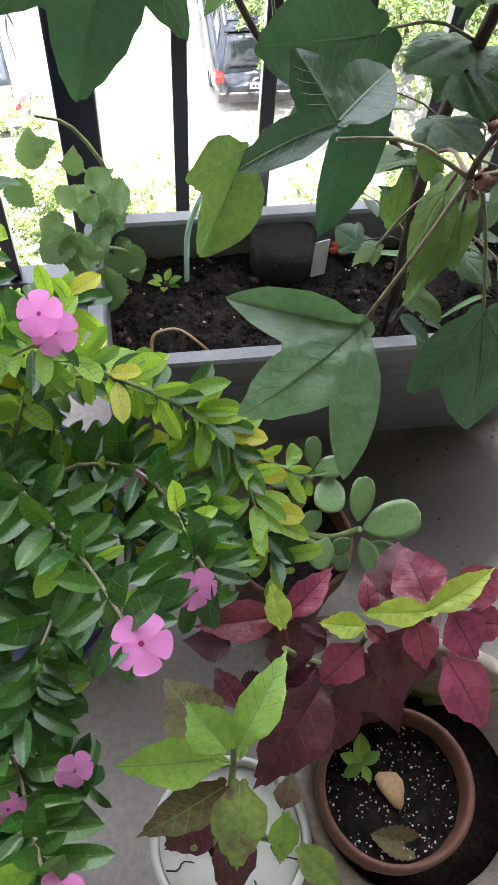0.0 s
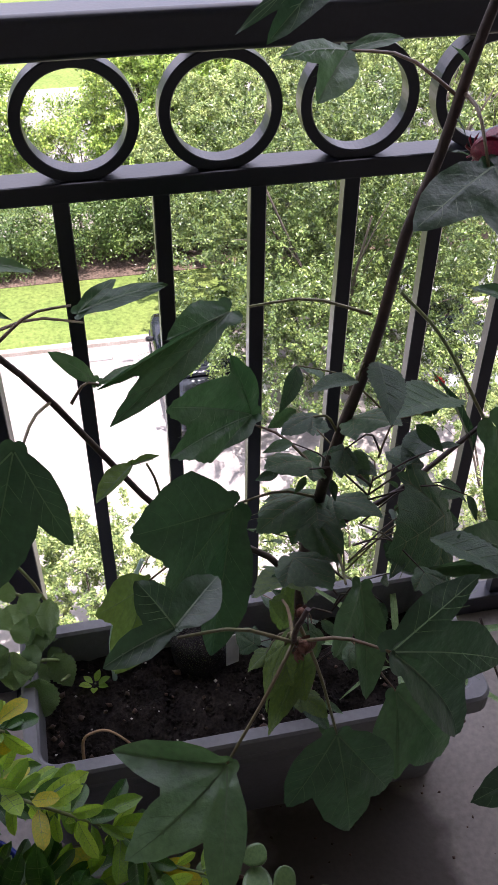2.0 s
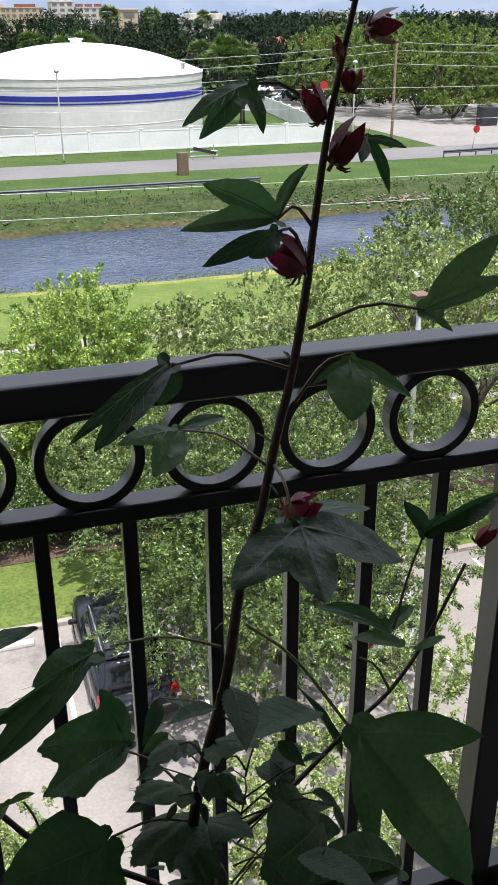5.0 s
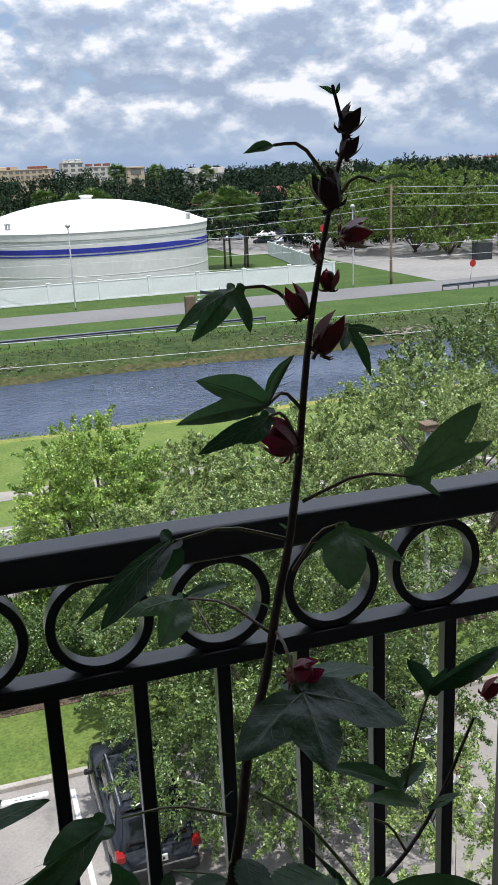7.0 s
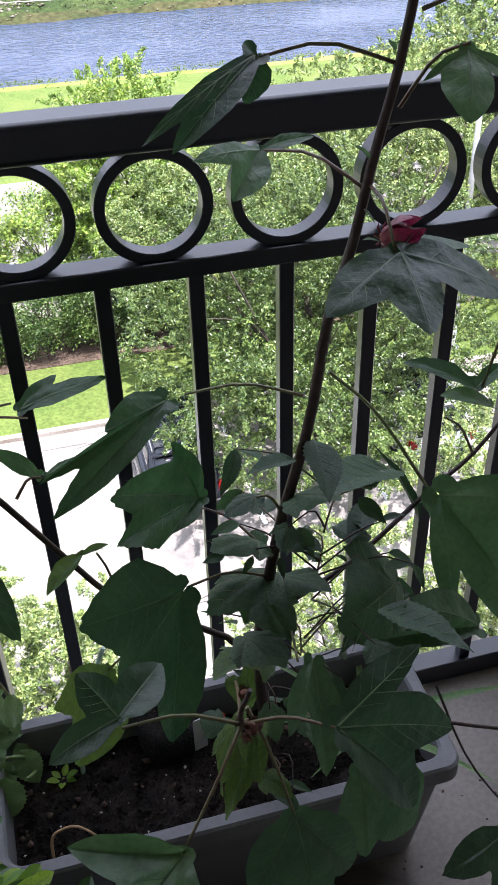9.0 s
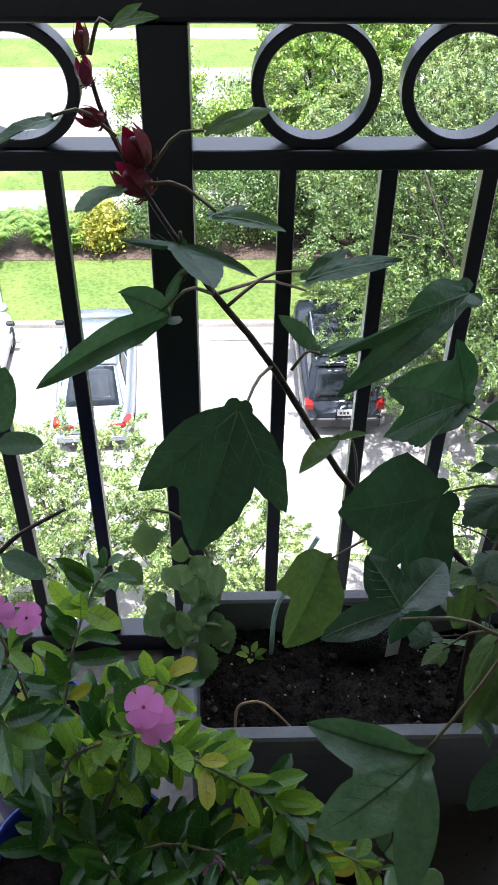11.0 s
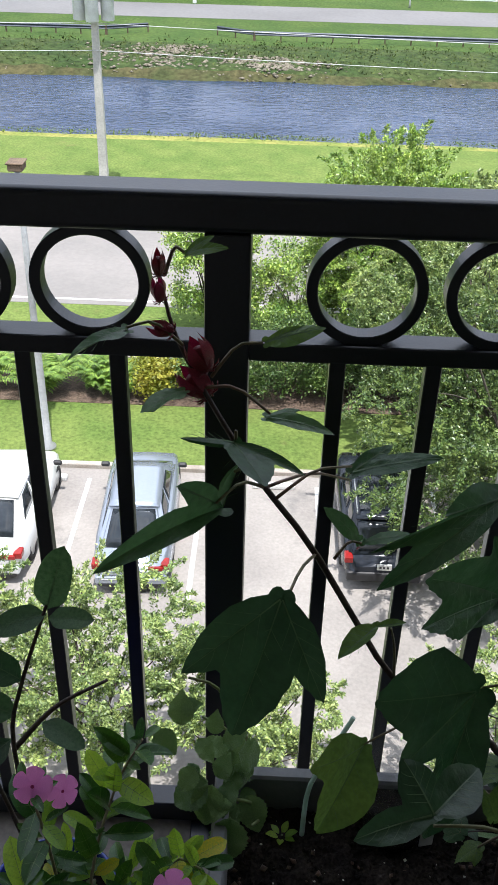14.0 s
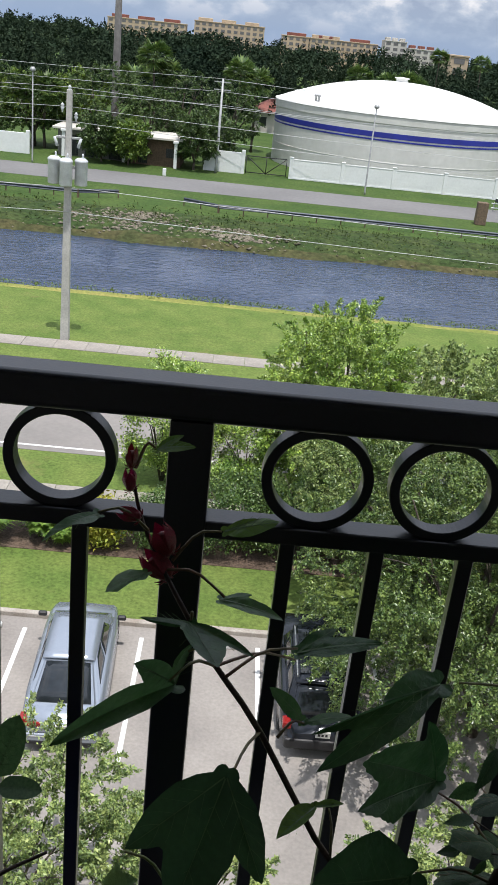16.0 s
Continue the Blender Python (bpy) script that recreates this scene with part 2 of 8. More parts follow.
DRYEDGE = shade("dry_yellow_grass", (0.27, 0.245, 0.075), (0.16, 0.20, 0.045), rough=0.95, scale=0.5, fine=5, mottle=0.3, bump=0.5, bump_scale=12, spec=0.2)
BANKGRASS = shade("bank_grass", (0.029, 0.052, 0.014), (0.052, 0.071, 0.022), rough=0.95, scale=0.35, fine=2.2, mottle=0.45, bump=0.8, bump_scale=3.0, stain=(0.15, 0.132, 0.085), stain_scale=0.35, stain_at=0.72, spec=0.2)
MULCH = shade("bark_mulch", (0.075, 0.05, 0.035), (0.12, 0.085, 0.06), rough=0.95, scale=3, fine=16, mottle=0.5, bump=0.7)
ROCK = shade("limestone_rubble", (0.24, 0.21, 0.16), (0.16, 0.14, 0.105), rough=0.95, scale=1.2, fine=7, mottle=0.3, bump=0.5, rand=0.25)
SOIL = shade("potting_soil", (0.008, 0.0065, 0.0058), (0.021, 0.0165, 0.0135), rough=1.0, scale=22, fine=240, mottle=0.7, bump=1.0, bump_scale=160, spec=0.15)
WETSOIL = shade("wet_dark_soil", (0.005, 0.004, 0.004), (0.014, 0.011, 0.009), rough=0.9, scale=90, fine=260, mottle=0.6, bump=0.5, bump_scale=200, spec=0.1)
WATER = water_surface("canal_water")
WHITEPAINT = shade("white_marking_paint", (0.74, 0.74, 0.72), (0.6, 0.6, 0.58), rough=0.8, scale=2.5, fine=25, mottle=0.15, bump=0)
LEAFTREE = shade("oak_leaf", (0.062, 0.110, 0.026), (0.132, 0.200, 0.052), rough=0.33, scale=0.9, fine=2.6, mottle=0.35, bump=0, see=0.07, island=0.55, spec=0.55)
LEAFBRIGHT = shade("bright_tree_leaf", (0.145, 0.255, 0.042), (0.29, 0.41, 0.085), rough=0.29, scale=0.8, fine=2.6, mottle=0.35, bump=0, see=0.12, island=0.5, spec=0.7)
LEAFYARD = shade("yard_tree_leaf", (0.075, 0.135, 0.020), (0.145, 0.225, 0.034), rough=0.5, scale=0.4, fine=1.4, mottle=0.3, bump=0, see=0.10, island=0.45)
LEAFPALE = shade("pale_tree_leaf", (0.15, 0.225, 0.07), (0.27, 0.345, 0.12), rough=0.36, scale=0.9, fine=2.6, mottle=0.35, bump=0, see=0.16, island=0.55, spec=0.55)
LEAFDARK = shade("dark_shrub_leaf", (0.058, 0.112, 0.027), (0.105, 0.170, 0.042), rough=0.36, scale=0.8, fine=2, mottle=0.3, bump=0, see=0.10, island=0.5)
LEAFVERGE = shade("verge_tree_leaf", (0.040, 0.078, 0.020), (0.072, 0.122, 0.031), rough=0.42, scale=0.8, fine=2, mottle=0.3, bump=0, see=0.08, island=0.5)
LEAFYELLOW = shade("yellow_shrub_leaf", (0.36, 0.33, 0.045), (0.20, 0.25, 0.035), rough=0.5, scale=1.5, fine=3, mottle=0.2, bump=0, see=0.25, island=0.35)
# blue distance haze is tinted into this leaf colour
LEAFFAR = shade("far_tree_leaf", (0.016, 0.029, 0.019), (0.032, 0.048, 0.027), rough=0.9, scale=0.05, fine=0.4, mottle=0.3, bump=0, island=0.15, spec=0.02)
BARK = shade("grey_bark", (0.10, 0.082, 0.065), (0.062, 0.05, 0.04), rough=0.95, scale=4, fine=26, mottle=0.35, bump=0.7)
TANKWHITE = shade("tank_white_paint", (0.80, 0.80, 0.78), (0.74, 0.74, 0.72), rough=0.6, scale=0.2, fine=1.2, mottle=0.03, bump=0.02)
TANKGREY = shade("tank_grey_paint", (0.60, 0.60, 0.565), (0.55, 0.55, 0.515), rough=0.65, scale=0.3, fine=1.5, mottle=0.05, bump=0.03, stain=(0.5, 0.49, 0.45), stain_scale=0.35, stain_at=0.66)
TANKBLUE = shade("tank_blue_paint", (0.02, 0.03, 0.30), rough=0.5, scale=0.3, fine=2, mottle=0.05, bump=0)
VINYL = shade("white_fence_panel", (0.74, 0.76, 0.75), (0.68, 0.70, 0.69), rough=0.6, scale=0.4, fine=4, mottle=0.04, bump=0)
POLECONC = shade("spun_concrete_pole", (0.46, 0.45, 0.42), (0.36, 0.35, 0.33), rough=0.9, scale=1.5, fine=12, mottle=0.15, bump=0.1)
# the transmission pole's shadow side is put into this darker colour
POLEDARK = shade("shadow_toned_concrete", (0.12, 0.115, 0.11), (0.08, 0.078, 0.075), rough=0.9, scale=1.5, fine=12, mottle=0.15, bump=0.1)
STEEL = shade("galvanised_steel", (0.42, 0.43, 0.43), (0.33, 0.34, 0.34), rough=0.5, metal=0.4, scale=2, fine=15, mottle=0.1, bump=0)
GUARD = shade("dark_guardrail", (0.045, 0.055, 0.075), (0.07, 0.08, 0.10), rough=0.55, metal=0.3, scale=1, fine=8, mottle=0.2, bump=0)
XFMR = shade("light_grey_enamel", (0.62, 0.65, 0.67), rough=0.4, scale=2, fine=18, mottle=0.06, bump=0)
WIRE = shade("aluminium_cable", (0.55, 0.56, 0.56), rough=0.5, scale=2, fine=8, mottle=0.1, bump=0)
TIMBER = shade("weathered_timber", (0.17, 0.12, 0.08), (0.11, 0.08, 0.055), rough=0.9, scale=5, fine=30, mottle=0.3, bump=0.4)
BUFF = shade("buff_render", (0.50, 0.395, 0.275), (0.44, 0.34, 0.24), rough=0.9, scale=0.05, fine=0.6, mottle=0.08, bump=0)
BUFF2 = shade("pale_render", (0.55, 0.53, 0.48), (0.47, 0.44, 0.40), rough=0.9, scale=0.05, fine=0.6, mottle=0.08, bump=0)
TERRAROOF = shade("red_tile_roof", (0.24, 0.085, 0.065), (0.17, 0.065, 0.05), rough=0.85, scale=0.4, fine=5, mottle=0.2, bump=0.2)
GREYWIN = shade("grey_window", (0.17, 0.165, 0.16), rough=0.3, scale=0.3, fine=2, mottle=0.2, bump=0)
DARKWIN = shade("dark_window", (0.03, 0.035, 0.04), rough=0.2, scale=0.3, fine=2, mottle=0.2, bump=0)
SILVER = shade("silver_blue_car_paint", (0.36, 0.40, 0.46), (0.33, 0.37, 0.43), rough=0.22, metal=0.6, scale=1, fine=20, mottle=0.03, bump=0)
NAVY = shade("dark_car_paint", (0.016, 0.02, 0.028), (0.02, 0.024, 0.032), rough=0.15, metal=0.2, scale=1, fine=20, mottle=0.03, bump=0)
CARWHITE = shade("white_car_paint", (0.72, 0.73, 0.72), rough=0.2, scale=1, fine=20, mottle=0.02, bump=0)
CARGLASS = shade("tinted_car_glass", (0.014, 0.018, 0.022), (0.024, 0.029, 0.034), rough=0.05, scale=1.2, fine=5, mottle=0.2, bump=0, spec=0.5)
TAIL = shade("red_tail_lens", (0.28, 0.014, 0.012), rough=0.15, scale=3, fine=30, mottle=0.15, bump=0)
TYRE = shade("tyre_rubber", (0.02, 0.02, 0.02), rough=0.9, scale=4, fine=40, mottle=0.2, bump=0.1)
RIM = shade("alloy_rim", (0.5, 0.5, 0.5), rough=0.3, metal=0.9, scale=4, fine=40, mottle=0.1, bump=0)
BLACKTRIM = shade("black_trim", (0.02, 0.02, 0.022), rough=0.5, scale=4, fine=40, mottle=0.2, bump=0)
PLATE = shade("licence_plate", (0.7, 0.7, 0.66), rough=0.5, scale=4, fine=40, mottle=0.05, bump=0)
SIGNRED = shade("red_sign_paint", (0.45, 0.02, 0.02), rough=0.5, scale=2, fine=20, mottle=0.05, bump=0)
WEED = shade("rough_weed", (0.055, 0.085, 0.024), (0.085, 0.110, 0.036), rough=0.9, scale=0.4, fine=2, mottle=0.3, bump=0, island=0.4, spec=0.1)


# ---- building helpers ----
def part(name, bm, material, parent=None, label="", smooth=False):
    me = bpy.data.meshes.new(name)
    bm.to_mesh(me)
    bm.free()
    for mt in (material if isinstance(material, (list, tuple)) else [material]):
        me.materials.append(mt)
    if smooth:
        me.polygons.foreach_set("use_smooth", [True] * len(me.polygons))
    ob = new(name, me)
    ob.parent = parent
    if label:
        ob["label"] = label
    return ob


def shared(name, mesh, m, parent):
    """One more piece on a mesh that others use too."""
    ob = new(name, mesh)
    ob.parent = parent
    ob.matrix_basis = m
    return ob


def empty(name, at, label, category, group="", kind=""):
    ob = new(name)
    ob.location = at
    ob.empty_display_size = 0.1
    return tagged(ob, label, category, group, kind)


def box(bm, x0, x1, y0, y1, z0, z1, bevel=0.0, m=None, index=0, seg=1):
    r = bmesh.ops.create_cube(bm, size=1)
    vs = r["verts"]
    bmesh.ops.transform(bm, matrix=Matrix.LocRotScale(((x0 + x1) / 2, (y0 + y1) / 2, (z0 + z1) / 2), None, (x1 - x0, y1 - y0, z1 - z0)), verts=vs)
    faces = list({f for v in vs for f in v.link_faces})
    for f in faces:
        f.material_index = index
    if bevel:
        es = list({e for v in vs for e in v.link_edges})
        r2 = bmesh.ops.bevel(bm, geom=es, offset=bevel, segments=seg, affect="EDGES", profile=0.5)
        vs = list({v for f in r2["faces"] for v in f.verts} | {v for v in vs if v.is_valid})
    if m is not None:
        bmesh.ops.transform(bm, matrix=m, verts=vs)
    return vs


def tube(bm, pts, radii, sides=8, caps=True, index=0):
    """A tapered tube along points."""
    pts = [Vector(p) for p in pts]
    rings = []
    up = Vector((0.137, 0.31, 0.94)).normalized()
    for i, p in enumerate(pts):
        d = (pts[min(i + 1, len(pts) - 1)] - pts[max(i - 1, 0)]).normalized()
        a = d.cross(up)
        if a.length < 0.05:
            a = d.cross(Vector((1, 0, 0)))
        a.normalize()
        b = d.cross(a)
        r = radii[i] if isinstance(radii, (list, tuple)) else radii
        rings.append([bm.verts.new(p + (a * math.cos(2 * math.pi * k / sides) + b * math.sin(2 * math.pi * k / sides)) * r) for k in range(sides)])
    for r0, r1 in zip(rings, rings[1:]):
        for k in range(sides):
            f = bm.faces.new((r0[k], r0[(k + 1) % sides], r1[(k + 1) % sides], r1[k]))
            f.smooth, f.material_index = True, index
    if caps:
        for r in (rings[0][::-1], rings[-1]):
            bm.faces.new(r).material_index = index
    return rings


def lathe(bm, profile, sides=32, centre=(0, 0, 0), index=0, smooth=True, wobble=None):
    """Turns (radius, height) pairs round the z axis."""
    rings = []
    for r, z in profile:
        if r < 1e-6:
            rings.append([bm.verts.new((centre[0], centre[1], centre[2] + z))])
        else:
            ring = []
            for k in range(sides):
                a = 2 * math.pi * k / sides
                rr = r * (1 + (wobble(a, z) if wobble else 0))
                ring.append(bm.verts.new((centre[0] + rr * math.cos(a), centre[1] + rr * math.sin(a), centre[2] + z)))
            rings.append(ring)
    for a, b in zip(rings, rings[1:]):
        for k in range(sides):
            k2 = (k + 1) % sides
            if len(a) == 1 and len(b) == 1:
                continue
            if len(a) == 1:
                f = bm.faces.new((a[0], b[k2], b[k]))
            elif len(b) == 1:
                f = bm.faces.new((a[k], a[k2], b[0]))
            else:
                f = bm.faces.new((a[k], a[k2], b[k2], b[k]))
            f.smooth, f.material_index = smooth, index
    return rings


def bend(points, n):
    """A smooth line of n points through a few given ones."""
    p = [Vector(q) for q in points]
    p = [p[0] * 2 - p[1]] + p + [p[-1] * 2 - p[-2]]
    out = []
    spans = len(p) - 3
    for i in range(n):
        u = i / (n - 1) * spans
        k = min(int(u), spans - 1)
        t = u - k
        a, b, c, d = p[k:k + 4]
        out.append(0.5 * ((2 * b) + (c - a) * t + (2 * a - 5 * b + 4 * c - d) * t * t + (3 * b - a - 3 * c + d) * t ** 3))
    return out


def mesh_from(name, verts, faces_n, material, smooth=False):
    """A mesh from arrays: verts (n, 3), and quads (m, 4) or triangles (m, 3)."""
    me = bpy.data.meshes.new(name)
    k = faces_n.shape[1]
    me.vertices.add(len(verts))
    me.vertices.foreach_set("co", np.asarray(verts, dtype=np.float32).ravel())
    me.loops.add(faces_n.size)
    me.loops.foreach_set("vertex_index", faces_n.ravel().astype(np.int32))
    me.polygons.add(len(faces_n))
    me.polygons.foreach_set("loop_start", np.arange(0, faces_n.size, k, dtype=np.int32))
    me.polygons.foreach_set("loop_total", np.full(len(faces_n), k, dtype=np.int32))
    if smooth:
        me.polygons.foreach_set("use_smooth", np.ones(len(faces_n), dtype=bool))
    me.update(calc_edges=True)
    me.materials.append(material)
    return me


def leaf_cloud(rng, centres, spread, count, size, droop=0.4):
    """Many small folded leaves scattered round the clump centres: vertices and triangles."""
    c = centres[rng.integers(0, len(centres), count)]
    pos = c + rng.normal(0, 1, (count, 3)) * spread
    d = rng.normal(0, 1, (count, 3))
    d[:, 2] -= droop
    d /= np.linalg.norm(d, axis=1)[:, None]
    nrm = rng.normal(0, 0.75, (count, 3)) + np.array([0, 0, 1.0])
    s = np.cross(d, nrm)
    s /= np.linalg.norm(s, axis=1)[:, None] + 1e-9
    up = np.cross(s, d)
    L = size * rng.uniform(0.65, 1.35, (count, 1))
    w = L * 0.27
    v = np.stack([pos, pos + d * L * 0.45 + s * w + up * L * 0.08, pos + d * L, pos + d * L * 0.45 - s * w + up * L * 0.08], axis=1).reshape(-1, 3)
    i = np.arange(count)[:, None] * 4
    return v, np.concatenate([i + np.array([[0, 1, 2]]), i + np.array([[0, 2, 3]])], axis=1).reshape(-1, 3)


def spray_cloud(rng, centres, mid, count, size, length, thick):
    """Small leaves set along short drooping twigs that point out of the crown: vertices and triangles."""
    n = len(centres)
    out = centres - np.array(mid)
    out /= np.linalg.norm(out, axis=1)[:, None] + 1e-9
    twig = out * .8 + rng.normal(0, .5, (n, 3)) + np.array([0, 0, -.1])
    twig /= np.linalg.norm(twig, axis=1)[:, None]
    k = rng.integers(0, n, count)
    u = rng.uniform(0, 1, (count, 1))
    sway = rng.uniform(.6, 1.3, (n, 1))[k] * length
    pos = centres[k] + twig[k] * u * sway + rng.normal(0, 1, (count, 3)) * thick * (1.25 - u)
    pos[:, 2] -= .22 * length * u[:, 0] ** 2
    d = twig[k] * .7 + rng.normal(0, .7, (count, 3))
    d /= np.linalg.norm(d, axis=1)[:, None]
    nrm = rng.normal(0, .8, (count, 3)) + np.array([0, 0, 1.0])
    s = np.cross(d, nrm)
    s /= np.linalg.norm(s, axis=1)[:, None] + 1e-9
    up = np.cross(s, d)
    L = size * rng.uniform(.6, 1.3, (count, 1))
    w = L * .24
    v = np.stack([pos, pos + d * L * .45 + s * w + up * L * .08, pos + d * L, pos + d * L * .45 - s * w + up * L * .08], axis=1).reshape(-1, 3)
    i = np.arange(count)[:, None] * 4
    return v, np.concatenate([i + np.array([[0, 1, 2]]), i + np.array([[0, 2, 3]])], axis=1).reshape(-1, 3)


def crown_centres(rng, n, at, radii, hollow=0.55, lumps=7, flat=0.0):
    """Clump centres of a lumpy crown: an uneven shell of bulges with gaps."""
    at, radii = np.array(at), np.array(radii)
    lump = rng.normal(0, 1, (lumps, 3))
    lump /= np.linalg.norm(lump, axis=1)[:, None]
    d = rng.normal(0, 1, (n * 3, 3))
    d /= np.linalg.norm(d, axis=1)[:, None]
    near = (d @ lump.T).max(axis=1)
    d = d[near > rng.uniform(0.25, 0.8, len(d))][:n]
    near = (d @ lump.T).max(axis=1)
    r = rng.uniform(hollow, 1.0, len(d)) ** 0.6 * (0.72 + 0.38 * near)
    p = d * r[:, None]
    p[:, 2] = np.where(p[:, 2] < -0.45, -0.45 + (p[:, 2] + 0.45) * 0.3, p[:, 2])
    return at + p * radii


def tree(name, x, y, ground, height, spread, leaves, size, material, seed, label, group="", clumps=160, bare=0.35, clump=0.42, lean=(0, 0), droop=0.4, hollow=0.5, stout=0.022):
    rng = np.random.default_rng(seed)
    rnd = random.Random(seed)
    top = empty(name, (x, y, ground), label, "tree", group)
    bm = bmesh.new()
    r0 = height * stout
    fork = Vector((lean[0] * 0.4, lean[1] * 0.4, height * bare))
    tube(bm, bend([(0, 0, -0.1), (rnd.uniform(-.1, .1), rnd.uniform(-.1, .1), height * bare * 0.5), fork], 7), [r0 * (1.25 - 0.07 * i) for i in range(7)], 10)
    crown_mid = Vector((lean[0], lean[1], height * (bare + 1) / 2))
    half = height * (1 - bare) / 2
    for k in range(9):
        a = k * 2.4 + rnd.uniform(-.4, .4)
        e = crown_mid + Vector((math.cos(a) * spread * rnd.uniform(.5, .85), math.sin(a) * spread * rnd.uniform(.5, .85), rnd.uniform(-.3, .75) * half))
        mid = (fork + e) / 2 + Vector((rnd.uniform(-.3, .3), rnd.uniform(-.3, .3), rnd.uniform(0, .4))) * spread * 0.25
        line = bend([fork, mid, e], 7)
        tube(bm, line, [r0 * (0.55 - 0.07 * i) for i in range(7)], 6)
        for j in range(3):
            b = line[3 + j] + Vector((rnd.uniform(-1, 1), rnd.uniform(-1, 1), rnd.uniform(-.2, .8))) * spread * 0.28
            tube(bm, bend([line[2 + j], (line[2 + j] + b) / 2 + Vector((0, 0, .08)), b], 4), [r0 * .18, r0 * .14, r0 * .1, r0 * .05], 5)
    part("trunk", bm, BARK, top)
    cs = crown_centres(rng, clumps, crown_mid, (spread, spread, half), hollow)
    v, f = spray_cloud(rng, cs, crown_mid - Vector((0, 0, half * .4)), leaves, size, clump * 1.45, clump * .13)
    crown = new("crown", mesh_from("crown", v, f, material))
    crown.parent = top
    return top


def shrub(name, x, y, ground, height, spread, leaves, size, material, seed, label, group="", spread_y=None, category="shrub", clump=0.16):
    rng = np.random.default_rng(seed)
    rnd = random.Random(seed)
    top = empty(name, (x, y, ground), label, category, group)
    bm = bmesh.new()
    sy = spread_y or spread
    for k in range(8):
        a = k * 0.8 + rnd.uniform(-.2, .2)
        tube(bm, bend([(math.cos(a) * .05, math.sin(a) * .05, -.05), (math.cos(a) * spread * .3, math.sin(a) * sy * .3, height * .45), (math.cos(a) * spread * .7, math.sin(a) * sy * .7, height * rnd.uniform(.65, .9))], 5), [.03, .025, .02, .014, .008], 5)
    part("stem", bm, BARK, top)
    cs = crown_centres(rng, 90, (0, 0, height * 0.52), (spread, sy, height * 0.52), 0.35, 9)
    v, f = leaf_cloud(rng, cs, np.array([clump, clump, clump]), leaves, size, 0.1)
    v[:, 2] = np.maximum(v[:, 2], 0.02)
    crown = new("foliage", mesh_from("foliage", v, f, material))
    crown.parent = top
    return top


# ---- balcony ----
GROUND = -12.6
POST_X = [-1.85, -0.925, 0.001, 0.927, 1.853]
RING_STEP, PICKET_STEP = 0.1545, 0.1115
RING_Z, RING_R = 0.9555, 0.0672

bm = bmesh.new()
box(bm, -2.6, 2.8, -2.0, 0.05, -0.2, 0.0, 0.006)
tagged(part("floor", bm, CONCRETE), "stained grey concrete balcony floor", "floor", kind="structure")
# unseen slab and walls, added to close the balcony and keep it shaded
bm = bmesh.new()
box(bm, -2.6, 2.8, -2.0, 0.10, 2.62, 2.82)
tagged(part("ceiling", bm, STUCCO), "unseen cream ceiling slab added over the balcony", "ceiling", kind="structure")
bm = bmesh.new()
box(bm, -2.8, 3.0, -2.2, -2.003, -0.2, 2.82)
tagged(part("wall_south", bm, STUCCO), "unseen cream stucco house wall behind the balcony", "wall", kind="structure")
bm = bmesh.new()
box(bm, -2.8, -2.603, -2.0, 0.06, -0.2, 2.82)
tagged(part("wall_west", bm, STUCCO), "unseen cream stucco end wall added to the balcony", "wall", kind="structure")
bm = bmesh.new()
box(bm, 2.803, 3.0, -2.0, 0.06, -0.2, 2.82)
tagged(part("wall_east", bm, STUCCO), "unseen cream stucco end wall added to the balcony", "wall", kind="structure")

railing = empty("balcony_railing", (0, 0.017, 0), "black painted iron balcony railing with rings under the handrail", "railing", kind="structure")
bm = bmesh.new()
box(bm, -2.6, 2.8, -0.027, 0.027, 1.0205, 1.0655, 0.009, seg=4)
bm.normal_update()
for f in bm.faces:
    f.smooth = max(abs(c) for c in f.normal) < .99
part("handrail", bm, IRON, railing, "rounded black handrail with dull scratches")
bm = bmesh.new()
box(bm, -2.6, 2.8, -0.019, 0.019, 0.8685, 0.8915, 0.0025, seg=2)
part("middle_rail", bm, IRON, railing)
bm = bmesh.new()
box(bm, -2.6, 2.8, -0.019, 0.019, 0.004, 0.046, 0.0025, seg=2)
part("bottom_rail", bm, IRON, railing)
post_mesh = picket_mesh = ring_mesh = None
for x in POST_X:
    if post_mesh is None:
        bm = bmesh.new()
        box(bm, -0.0255, 0.0255, -0.0255, 0.0255, 0.0, 1.0215, 0.003, seg=2)
        box(bm, -0.05, 0.05, -0.06, 0.030, 0.0, 0.008, 0.002)
        post_mesh = part("post", bm, IRON, railing)
        post_mesh.location.x = x
        post_mesh = post_mesh.data
    else:
        shared("post", post_mesh, Matrix.Translation((x, 0, 0)), railing)
